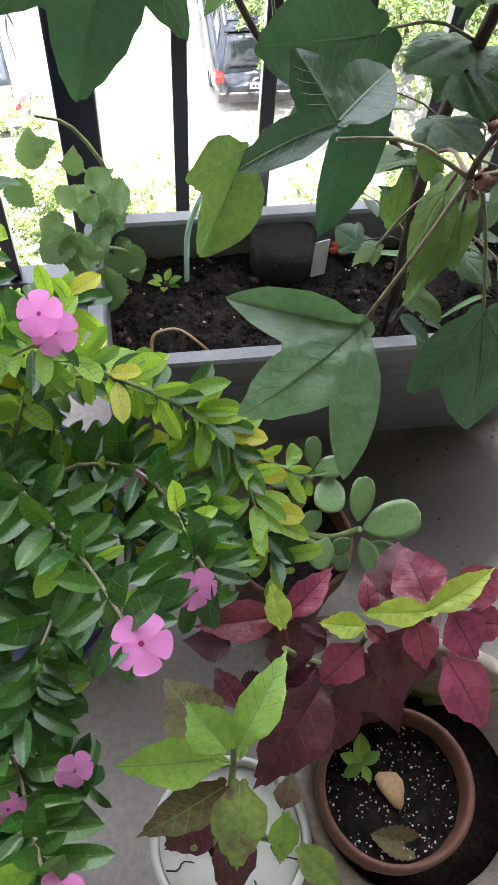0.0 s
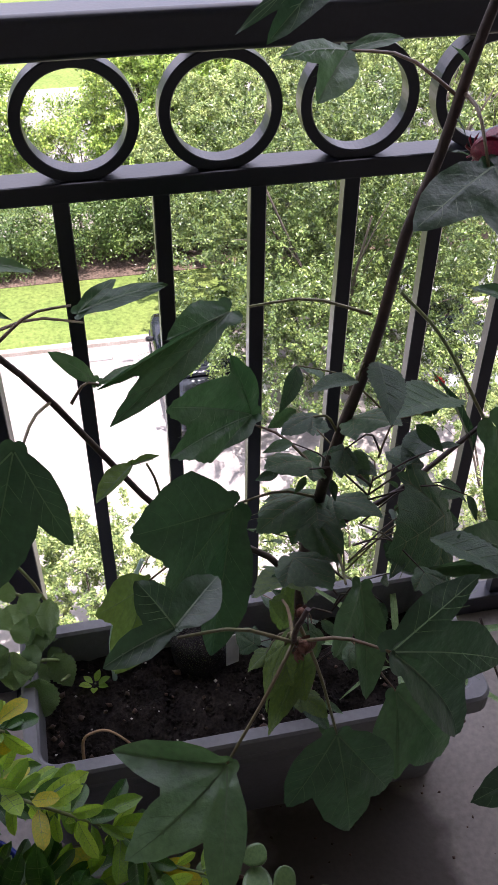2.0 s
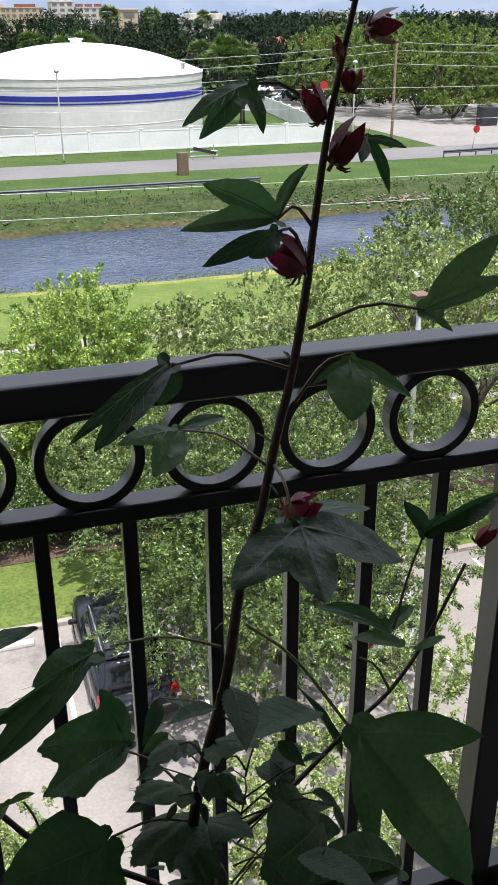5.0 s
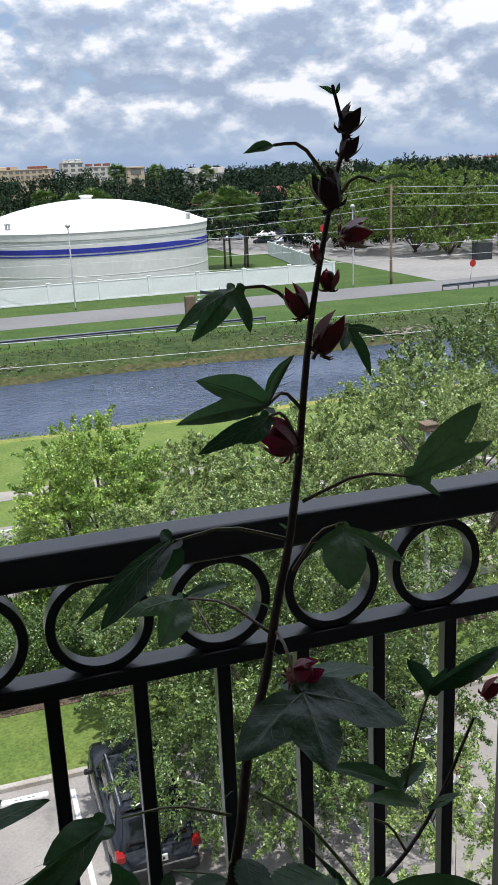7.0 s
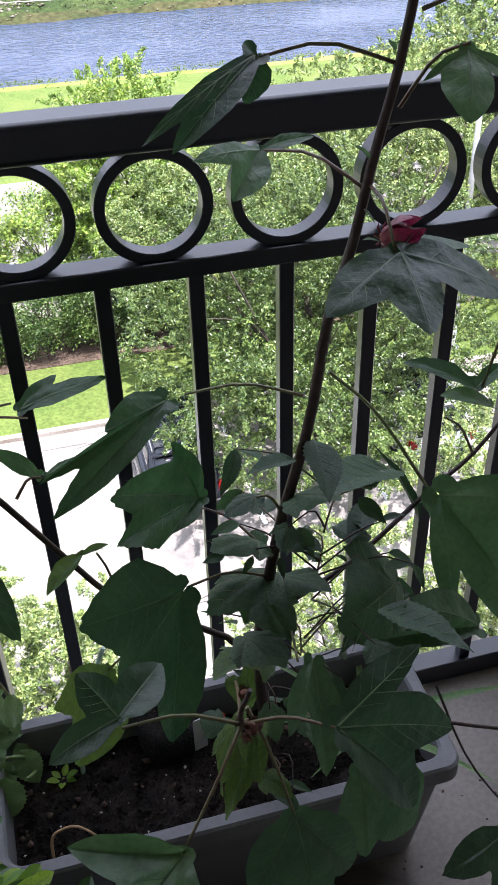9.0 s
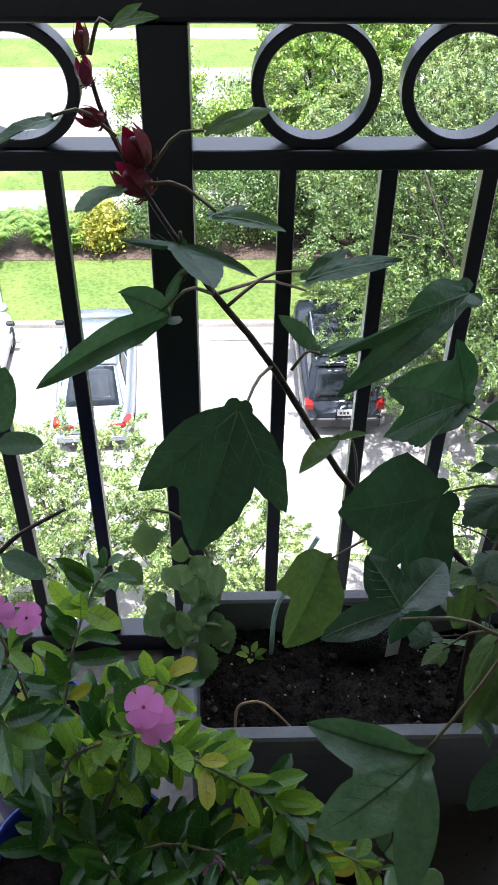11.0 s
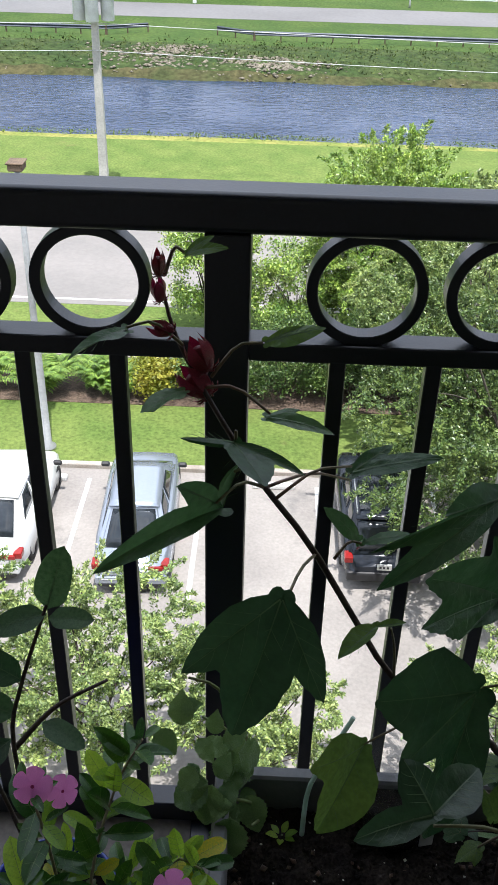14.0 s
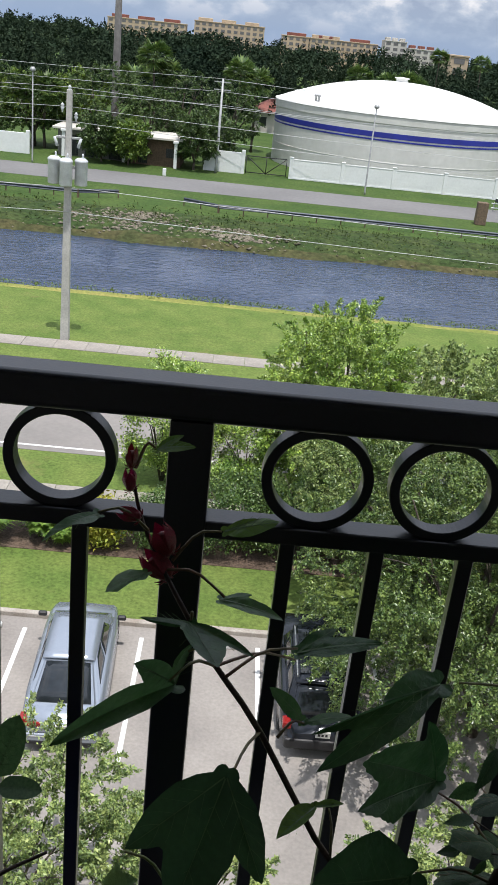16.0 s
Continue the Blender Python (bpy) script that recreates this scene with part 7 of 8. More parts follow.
lay("leaf", HEART_OLD, PL, (0.286, -0.360, 0.501), (0.260, -0.368, 0.495), (0, .12, 1), wide=1.0)
stalk("petiole", PL, [(0.270, -0.500, 0.723), (0.278, -0.430, 0.624), (0.286, -0.360, 0.501)], .0017, .0012, PETIOLE, n=6, sides=5)
lay("leaf", HEART_OLD, PL, (0.307, -0.420, 0.502), (0.330, -0.444, 0.508), wide=1.0)
stalk("petiole", PL, [(0.255, -0.555, 0.785), (0.281, -0.488, 0.655), (0.307, -0.420, 0.502)], .0017, .0012, PETIOLE, n=6, sides=5)
lay("leaf", HEART_OLD, PL, (0.275, -0.450, 0.702), (0.268, -0.458, 0.681), wide=1.0)
stalk("petiole", PL, [(0.255, -0.555, 0.785), (0.265, -0.503, 0.756), (0.275, -0.450, 0.702)], .0017, .0012, PETIOLE, n=6, sides=5)
lobed_leaf(PL, (0.024, -0.318, 0.962), [(-0.017, -0.35, 0.986, 0.26), (0.05, -0.37, 0.958, 0.8), (0.083, -0.34, 0.948, 0.2)], (0, -.6, .7))
stalk("petiole", PL, [(0.025, -0.315, 0.960), (0.025, -0.317, 0.974), (0.025, -0.318, 0.965)], .0017, .0012, PETIOLE, n=6, sides=5)
lobed_leaf(PL, (0.017, -0.35, 0.92), [(-0.073, -0.43, 0.921, 0.25), (-0.019, -0.38, 0.96, 0.5), (0.03, -0.33, 0.95, 0.5)], (-.1, -.5, .8))
stalk("petiole", PL, [(0.050, -0.310, 0.913), (0.031, -0.335, 0.935), (0.012, -0.360, 0.932)], .0017, .0012, PETIOLE, n=6, sides=5)
stalk("petiole", PL, [(0.050, -0.310, 0.913), (0.038, -0.330, 0.947), (0.026, -0.350, 0.956)], .0017, .0012, PETIOLE, n=6, sides=5)
lobed_leaf(PL, (0.132, -0.22, 0.869), [(0.216, -0.22, 0.892, 0.27), (0.171, -0.2, 0.888, 0.42)], (0, -.35, .9))
stalk("petiole", PL, [(0.060, -0.310, 0.902), (0.093, -0.285, 0.915), (0.127, -0.260, 0.904)], .0017, .0012, PETIOLE, n=6, sides=5)
lobed_leaf(PL, (0.048, -0.3, 0.976), [(0.104, -0.32, 0.975, 0.26), (0.077, -0.3, 0.982, 0.3)], (0, -.2, 1))
stalk("petiole", PL, [(-0.003, -0.300, 1.002), (0.024, -0.300, 1.003), (0.052, -0.300, 0.980)], .0017, .0012, PETIOLE, n=6, sides=5)
# this leaf is lit, not yellowing; the brightness is put into its colour
lobed_leaf(PL, (0.046, -0.29, 1.039), [(0.092, -0.3, 1.059, 0.38), (0.076, -0.29, 1.054, 0.3)], (0, -.7, .7), LEAFROSEOLDLIT)
stalk("petiole", PL, [(0.004, -0.300, 1.012), (0.024, -0.295, 1.038), (0.044, -0.290, 1.039)], .0017, .0012, PETIOLE, n=6, sides=5)
lobed_leaf(PL, (-0.059, -0.31, 1.056), [(-0.095, -0.36, 1.058, 0.26), (-0.078, -0.34, 1.06, 0.5)], (0, -.5, .8))
stalk("petiole", PL, [(-0.019, -0.295, 1.037), (-0.040, -0.302, 1.059), (-0.060, -0.310, 1.058)], .0017, .0012, PETIOLE, n=6, sides=5)
lobed_leaf(PL, (-0.016, -0.31, 1.004), [(-0.046, -0.35, 1.008, 0.36), (-0.028, -0.33, 1.004, 0.5)], (0, -.4, .9))
lobed_leaf(PL, (-0.016, -0.29, 1.11), [(0.015, -0.3, 1.122, 0.32), (0.005, -0.29, 1.126, 0.36)], (0, -.6, .8), LEAFROSEOLDLIT)
stalk("petiole", PL, [(-0.033, -0.285, 1.091), (-0.025, -0.287, 1.114), (-0.017, -0.290, 1.112)], .0017, .0012, PETIOLE, n=6, sides=5)
lobed_leaf(PL, (0.14, -0.27, 0.827), [(0.105, -0.29, 0.879, 0.3)], (0, -.6, .7))
lobed_leaf(PL, (0.143, -0.27, 0.825), [(0.185, -0.29, 0.853, 0.28)], (0, -.3, .9))
stalk("petiole", PL, [(0.116, -0.290, 0.821), (0.130, -0.280, 0.834), (0.144, -0.270, 0.823)], .0017, .0012, PETIOLE, n=6, sides=5)
lobed_leaf(PL, (0.165, -0.28, 0.729), [(0.192, -0.29, 0.745, 0.4), (0.126, -0.32, 0.724, 0.5)], (0, -.5, .8), LEAFROSEOLDLIT, fold=.5)
lobed_leaf(PL, (0.606, -0.26, 0.804), [(0.537, -0.28, 0.848, 0.32)], (0, -.3, .9))
lobed_leaf(PL, (0.614, -0.27, 0.804), [(0.644, -0.28, 0.823, 0.36)], (0, -.3, .9))
stalk("petiole", PL, [(0.196, -0.250, 0.623), (0.188, -0.265, 0.688), (0.179, -0.280, 0.728)], .0017, .0012, PETIOLE, n=6, sides=5)
stalk("petiole", PL, [(0.050, -0.310, 0.913), (0.093, -0.247, 0.886), (0.136, -0.184, 0.835)], .0017, .0012, PETIOLE, n=6, sides=5)
lay("leaf", BLADE_R, PL, (0.365, -0.340, 0.847), (0.316, -0.360, 0.869), wide=0.9)
stalk("petiole", PL, [(0.373, -0.330, 0.851), (0.369, -0.335, 0.861), (0.365, -0.340, 0.847)], .0017, .0012, PETIOLE, n=6, sides=5)
lay("leaf", HEART, PL, (0.364, -0.340, 0.804), (0.389, -0.372, 0.836), wide=1.0)
lay("leaf", HEART, PL, (0.355, -0.340, 0.759), (0.377, -0.372, 0.774), wide=0.9)
lay("leaf", HEART, PL, (0.355, -0.330, 0.692), (0.385, -0.370, 0.723), wide=0.8)
lay("leaf", HEART, PL, (0.329, -0.330, 0.804), (0.297, -0.346, 0.814), wide=0.8)
stalk("petiole", PL, [(0.354, -0.335, 0.781), (0.342, -0.333, 0.804), (0.329, -0.330, 0.804)], .0017, .0012, PETIOLE, n=6, sides=5)
lay("leaf", HEART, PL, (0.330, -0.330, 0.748), (0.288, -0.354, 0.793), wide=0.8)
lay("leaf", HEART, PL, (0.332, -0.320, 0.672), (0.347, -0.384, 0.681), wide=0.85)
lay("leaf", HEART, PL, (0.339, -0.320, 0.693), (0.277, -0.368, 0.737), wide=0.7)
lay("leaf", HEART, PL, (0.310, -0.360, 0.650), (0.330, -0.408, 0.675), wide=1.0)
lay("leaf", HEART_OLD, PL, (0.334, -0.300, 0.550), (0.293, -0.332, 0.605), wide=0.9)
lay("leaf", HEART_OLD, PL, (0.321, -0.300, 0.468), (0.327, -0.300, 0.527), (0, -.9, .3), wide=0.6)
lay("leaf", HEART, PL, (0.463, -0.360, 0.679), (0.405, -0.424, 0.712), (0, -.8, .6), wide=1.2)
lay("leaf", BLADE_R, PL, (0.420, -0.420, 0.719), (0.469, -0.500, 0.757), (0, .12, 1), wide=0.8)
lay("leaf", BLADE_R, PL, (0.385, -0.330, 0.858), (0.381, -0.400, 0.853), (.2, -.7, .6), wide=1.2)
lay("leaf", BLADE_R, PL, (0.490, -0.280, 0.762), (0.401, -0.340, 0.825), wide=1.1)
lay("leaf", BLADE_R, PL, (0.472, -0.280, 0.720), (0.427, -0.320, 0.724), wide=1.2)
lay("leaf", BLADE_R, PL, (0.532, -0.270, 0.670), (0.502, -0.240, 0.767), wide=0.3)
lay("leaf", BLADE_R, PL, (0.419, -0.385, 1.502), (0.396, -0.390, 1.500), (0, -.7, .6), wide=0.9)
stalk("petiole", PL, [(0.460, -0.385, 1.476), (0.440, -0.385, 1.501), (0.419, -0.385, 1.502)], .0017, .0012, PETIOLE, n=6, sides=5)
lay("leaf", BLADE_R, PL, (0.499, -0.385, 1.473), (0.537, -0.370, 1.482), (0, .12, 1), wide=0.7)
stalk("petiole", PL, [(0.463, -0.385, 1.456), (0.481, -0.385, 1.477), (0.499, -0.385, 1.473)], .0017, .0012, PETIOLE, n=6, sides=5)
lay("leaf", BLADE_R, PL, (0.466, -0.390, 1.534), (0.454, -0.390, 1.542), (0, -.8, .5), wide=0.8)
lay("leaf", BLADE_R, PL, (0.466, -0.390, 1.535), (0.469, -0.390, 1.543), (0, -.8, .5), wide=0.8)
lay("leaf", BLADE_R, PL, (0.432, -0.345, 1.191), (0.425, -0.350, 1.203), wide=0.8)
lay("leaf", BLADE_R, PL, (0.417, -0.345, 1.117), (0.403, -0.350, 1.136), wide=0.8)
lay("leaf", BLADE_R, PL, (0.415, -0.345, 1.079), (0.426, -0.350, 1.068), wide=0.8)
lay("leaf", BLADE_R, PL, (0.365, -0.345, 0.939), (0.370, -0.350, 0.953), wide=0.8)
lay("leaf", BLADE_R, PL, (0.430, -0.345, 1.050), (0.414, -0.350, 1.060), wide=0.8)
lay("leaf", BLADE_R, PL, (0.388, -0.345, 0.952), (0.396, -0.350, 0.970), wide=0.8)
lay("calyx", CALYX_MESH, PL, (0.434, -0.365, 1.268), (0.402, -0.378, 1.295), wide=0.72)
lay("calyx", CALYX_MESH, PL, (0.443, -0.375, 1.376), (0.429, -0.379, 1.401), wide=0.72)
lay("calyx", CALYX_MESH, PL, (0.453, -0.375, 1.346), (0.476, -0.371, 1.375), wide=0.72)
lay("calyx", CALYX_MESH, PL, (0.454, -0.380, 1.417), (0.446, -0.388, 1.430), wide=0.72)
lay("calyx", CALYX_WILTED, PL, (0.466, -0.385, 1.456), (0.451, -0.389, 1.486), wide=0.8)
lay("calyx", CALYX_WILTED, PL, (0.472, -0.385, 1.491), (0.485, -0.385, 1.508), wide=0.9)
lay("calyx", CALYX_WILTED, PL, (0.472, -0.385, 1.508), (0.487, -0.385, 1.528), wide=0.75)
lay("calyx", CALYX_MESH, PL, (0.424, -0.365, 1.061), (0.442, -0.39, 1.081), wide=1.0)
lay("calyx", CALYX_MESH, PL, (0.691, -0.250, 0.914), (0.709, -0.258, 0.937), wide=0.72)
lay("calyx", CALYX_ROUND, PL, (0.469, -0.385, 1.435), (0.497, -0.39, 1.438), wide=1.3)
lay("calyx", CALYX_ROUND, PL, (0.461, -0.380, 1.394), (0.462, -0.380, 1.416), wide=0.95)
lay("calyx", CALYX_MESH, PL, (0.002, -0.295, 0.992), (-0.021, -0.299, 1.019), wide=0.72)
lay("calyx", CALYX_MESH, PL, (0.001, -0.295, 1.015), (-0.012, -0.299, 1.046), wide=0.72)
lay("calyx", CALYX_MESH, PL, (-0.026, -0.295, 1.048), (-0.046, -0.299, 1.057), wide=0.72)
lay("calyx", CALYX_MESH, PL, (-0.035, -0.295, 1.074), (-0.038, -0.299, 1.095), wide=0.72)
lay("calyx", CALYX_MESH, PL, (-0.036, -0.295, 1.095), (-0.036, -0.299, 1.117), wide=0.72)
lay("calyx", CALYX_DRY, PL, (0.259, -0.560, 0.783), (0.265, -0.566, 0.798), wide=0.95)
lay("calyx", CALYX_DRY, PL, (0.255, -0.560, 0.781), (0.260, -0.566, 0.774), wide=0.95)
lay("calyx", CALYX_DRY, PL, (0.257, -0.560, 0.824), (0.256, -0.566, 0.836), wide=0.95)

# ---- small side shoots low on the bush ----
rs = random.Random(77)
core = [Vector(p) for p in ((.352, -.30, .34), (.362, -.315, .44), (.375, -.325, .54), (.385, -.33, .64), (.395, -.335, .74), (.40, -.335, .84))]
for k in range(30):
    f = rs.uniform(0, 4.6)
    a = core[int(f)].lerp(core[int(f) + 1], f % 1)
    turn = rs.uniform(0, 6.28)
    way = Vector((math.cos(turn), math.sin(turn) * .75, rs.uniform(.15, .9))).normalized()
    l = rs.uniform(.05, .12)
    e = a + way * l
    mid_ = (a + e) / 2 + Vector((rs.uniform(-.012, .012), rs.uniform(-.012, .012), .015))
    stalk("side_shoot", PL, [a, mid_, e], .0012, .0007, STEMRED if k % 3 else PETIOLE, n=6, sides=5)
    n_ = rs.choice((2, 2, 3))
    for j in range(n_):
        b_ = a.lerp(e, 1 - .28 * j)
        t2 = turn + rs.uniform(-1.3, 1.3)
        d_ = Vector((math.cos(t2), math.sin(t2) * .9, rs.uniform(-.75, .15))).normalized()
        s_ = rs.uniform(.022, .046) * (1 - .15 * j)
        lay("leaf", rs.choice((BLADE_R, BLADE_R, BLADE_R, HEART)), PL, b_, b_ + d_ * s_, (rs.uniform(-.5, .5), rs.uniform(-.8, .2), .8), rs.uniform(.8, 1.15))


# ---- mint at the corner of the trough ----
MINT = blade("mint_leaf", LEAFMINT, VEINPALE, 8, width=.80, shape=.78, teeth=10, fold=.2, droop=.35, wave=.09)
MP = empty("mint_plant", (.06, -.165, .262), "fuzzy grey-green mint hanging over the trough corner", "plant")
for pts in ([(.06, -.165, .262), (.045, -.15, .33), (.02, -.13, .38), (-.02, -.12, .40)], [(.06, -.165, .262), (.05, -.19, .32), (.02, -.21, .35), (-.005, -.23, .33)], [(.06, -.165, .262), (.04, -.12, .36), (0, -.09, .42), (-.04, -.09, .44)], [(.06, -.165, .262), (.06, -.20, .30), (.05, -.23, .33)]):
    stalk("stem", MP, pts, .003, .0018, STEMGREEN, n=10)
lay("leaf", MINT, MP, (0.017, -0.145, 0.370), (0.036, -0.163, 0.340), (-.1, -.5, .9))
lay("leaf", MINT, MP, (-0.006, -0.204, 0.380), (-0.055, -0.220, 0.350), (-.1, -.5, .9))
lay("leaf", MINT, MP, (-0.000, -0.209, 0.380), (-0.012, -0.244, 0.340), (-.1, -.5, .9))
lay("leaf", MINT, MP, (0.007, -0.206, 0.390), (0.017, -0.197, 0.420), (-.1, -.5, .9))
lay("leaf", MINT, MP, (0.024, -0.226, 0.340), (0.021, -0.261, 0.290), (-.1, -.5, .9))
lay("leaf", MINT, MP, (0.044, -0.185, 0.330), (0.060, -0.221, 0.300), (-.1, -.5, .9))
lay("leaf", MINT, MP, (0.026, -0.177, 0.380), (0.054, -0.177, 0.340), (-.1, -.5, .9))
lay("leaf", MINT, MP, (-0.044, -0.151, 0.420), (-0.046, -0.137, 0.460), (-.1, -.5, .9))
lay("leaf", MINT, MP, (-0.078, -0.146, 0.400), (-0.050, -0.167, 0.380), (-.1, -.5, .9))
lay("leaf", MINT, MP, (-0.001, -0.163, 0.420), (0.000, -0.158, 0.450), (-.1, -.5, .9))
lay("leaf", MINT, MP, (0.023, -0.153, 0.400), (0.038, -0.175, 0.400), (-.1, -.5, .9))
lay("leaf", MINT, MP, (-0.018, -0.204, 0.390), (-0.032, -0.195, 0.400), (-.1, -.5, .9))
lay("leaf", MINT, MP, (-0.022, -0.200, 0.400), (-0.041, -0.222, 0.380), (-.1, -.5, .9))
lay("leaf", MINT, MP, (0.011, -0.170, 0.410), (0.037, -0.167, 0.430), (-.1, -.5, .9))
lay("leaf", MINT, MP, (0.012, -0.192, 0.370), (0.047, -0.182, 0.360), (-.1, -.5, .9))
lay("leaf", MINT, MP, (-0.015, -0.206, 0.360), (0.006, -0.225, 0.330), (-.1, -.5, .9))
lay("leaf", MINT, MP, (-0.045, -0.135, 0.430), (-0.024, -0.141, 0.450), (-.1, -.5, .9))
lay("leaf", MINT, MP, (0.033, -0.193, 0.320), (0.004, -0.217, 0.300), (-.1, -.5, .9))
lay("leaf", MINT, MP, (0.028, -0.181, 0.370), (0.020, -0.209, 0.360), (-.1, -.5, .9))
rm = random.Random(14)
for k in range(7):
    n_ = Vector((rm.uniform(-.035, .06), rm.uniform(-.215, -.12), rm.uniform(.31, .43)))
    a = rm.uniform(0, 6.28)
    d_ = Vector((math.cos(a), math.sin(a) - .4, rm.uniform(-.7, .2))).normalized() * rm.uniform(.03, .05)
    lay("leaf", MINT, MP, n_, n_ + d_, (rm.uniform(-.5, .4), rm.uniform(-.9, .1), .8), rm.uniform(.85, 1.1))

SEEDMESH = blade("seedling_leaf", LEAFVINCALIGHT, VEINPALE, 9, width=.55, fold=.2, droop=.2)
seedling = empty("seedling", (.09, -.205, .268), "small bright green seedling in the soil", "seedling")
for k in range(6):
    a = k * 1.15
    lay("leaf", SEEDMESH, seedling, (.09 + .004 * math.cos(a), -.205 + .004 * math.sin(a), .275), (.09 + .019 * math.cos(a), -.205 + .017 * math.sin(a), .290 - .004 * (k % 3)))
stalk("stem", seedling, [(.09, -.205, .262), (.09, -.205, .27), (.091, -.205, .278)], .002, .0015, STEMGREEN, n=4)

STRAP = blade("strap_leaf", LEAFMINT, VEINPALE, 10, width=.09, fold=.4, droop=.9, side_veins=0)
SP = empty("spider_plant", (.50, -.25, .262), "small spider plant with arching striped strap leaves", "plant")
for k in range(8):
    a = k * 0.8 - 2.6
    l = .06 + .016 * (k % 3)
    lay("leaf", STRAP, SP, (.50 + .01 * math.cos(a), -.25 + .01 * math.sin(a), .268), (.50 + l * math.cos(a), -.25 + l * math.sin(a) * .8, .33 + .03 * (k % 4)))


# ---- pots ----
def pot(name, at, r, h, material, label, lip=.007, foot=.72, soil=True, soil_r=.9, category="plant pot"):
    top = empty(name, at, label, category)
    b = bmesh.new()
    lathe(b, [(0, 0), (r * foot, 0), (r * foot + .002, .004), (r * .93, h - .035), (r * .93 + .001, h - .034), (r - .001, h - .033), (r, h - .028), (r, h - .003), (r - .003, h), (r - lip * .7, h), (r - lip, h - .004), (r * .86, h - .05)], 48)
    part("body", b, material, top)
    if soil:
        soil_bed("soil", top, r * soil_r, r * soil_r, h - .028, .005, .008, True, "dark potting soil")
    return top


terracotta = pot("terracotta_pot", (.2495, -.8135, .085), .0705, .225, TERRA, "terracotta pot with dark perlite soil in the clay bowl")
crumbs("perlite", terracotta, 330, .06, .06, .198, .0013, PERLITE, 31, True, "white perlite specks")
bm = bmesh.new()
lathe(bm, [(0, 0), (.010, 0), (.0115, .002), (.010, .0045), (.005, .006), (0, .0055)], 14, wobble=lambda a, z: .16 * math.sin(3 * a + 1) + .09 * math.sin(7 * a))
bmesh.ops.scale(bm, vec=(1, 1.55, 1), verts=bm.verts)
o = tagged(part("bark_piece", bm, STRAW), "flat pale piece of bark on the soil", "bark")
o.matrix_basis = pose(.248, -.812, .289, 8, 5, 25)
DRYLEAF = blade("dry_leaf", COLEUSBROWN, VEIN, 12, width=.5, fold=.5, droop=.3, teeth=10)
dry = empty("dead_leaf", (.243, -.858, .286), "curled dead brown leaf on the soil", "leaf litter")
lay("blade", DRYLEAF, dry, (.222, -.848, .290), (.275, -.868, .288), (0, -.2, 1))
sprout = empty("sprout", (.225, -.79, .283), "small pale green sprout in the pot", "seedling")
for k, (dx, dy) in enumerate(((.004, .028), (-.018, .012), (.018, .010), (.004, -.016), (-.02, -.008))):
    lay("leaf", SEEDMESH, sprout, (.225, -.79, .29 + .002 * k), (.225 + dx, -.79 + dy, .297))
stalk("stem", sprout, [(.225, -.79, .278), (.225, -.79, .286), (.225, -.79, .294)], .0018, .0013, STEMGREEN, n=4)

bowl = empty("clay_bowl", (.298, -.80, 0), "wide weathered clay bowl holding coleus", "plant pot")
bm = bmesh.new()
lathe(bm, [(0, 0), (.085, 0), (.09, .005), (.128, .235), (.132, .24), (.132, .262), (.128, .266), (.119, .266), (.117, .26), (.085, .08), (0, .078)], 56)
part("body", bm, GREYCLAY, bowl)
bm = bmesh.new()
lathe(bm, [(.06, .12), (.095, .125), (.103, .160), (.06, .162)], 40)
part("soil", bm, SOIL, bowl)

white_pot = pot("white_pot", (.100, -.835, 0), .073, .27, WHITEGLAZE, "white glazed pot with a crackled white cover", foot=.8, soil=False)
bm = bmesh.new()
lathe(bm, [(.022, .252), (.024, .258), (.045, .2605), (.064, .259), (.066, .254), (.05, .250), (.022, .252)], 40)
part("cover", bm, WHITEGLAZE, white_pot, "white crackled cover")
bm = bmesh.new()
lathe(bm, [(.0235, .246), (.012, .250), (0, .252)], 20)
part("soil", bm, SOIL, white_pot, "dark potting soil")
rk = random.Random(9)
for k in range(5):
    a, r = radians(150 + k * 47), .063
    pts = []
    for j in range(4):
        pts.append((.100 + r * math.cos(a), -.835 + r * math.sin(a), .2605))
        a += rk.uniform(-.1, .22)
        r -= rk.uniform(.006, .011)
    stalk("crackle_line", white_pot, pts, .0009, .0007, INK, n=8, sides=4)

pot("jade_pot", (.205, -.525, 0), .072, .205, TERRA, "terracotta pot holding the jade plant")
pot("blue_pot", (-.10, -.50, 0), .115, .30, BLUEGLAZE, "blue glazed pot under the periwinkle")
pot("rail_pot", (-.20, -.28, 0), .085, .24, BLUEGLAZE, "blue glazed pot beside the railing")
pot("grey_pot", (-.17, -.86, 0), .10, .26, GREYCLAY, "grey clay pot under trailing periwinkle")

# ---- jade plant ----
JADE = blade("jade_leaf", LEAFJADE, None, 14, width=.62, shape=1.35, fold=.05, droop=.08, thick=.09, tip=.5)
JP = empty("jade_plant", (.21, -.515, .175), "jade plant with thick waxy green leaves", "plant")
for pts in ([(.205, -.52, .17), (.222, -.52, .20), (.244, -.545, .245), (.267, -.555, .286)], [(.205, -.515, .17), (.215, -.49, .21), (.232, -.472, .256)], [(.225, -.53, .21), (.236, -.55, .225), (.245, -.565, .23)]):
    stalk("stem", JP, pts, .0055, .0035, STEMGREEN, n=9)
lay("leaf", JADE, JP, (0.267, -0.555, 0.285), (0.334, -0.549, 0.300), (0, -.3, .95))
lay("leaf", JADE, JP, (0.264, -0.551, 0.290), (0.278, -0.510, 0.320), (0, -.3, .95), wide=0.8)
lay("leaf", JADE, JP, (0.254, -0.469, 0.250), (0.246, -0.517, 0.250), (0, -.3, .95), wide=1.2)
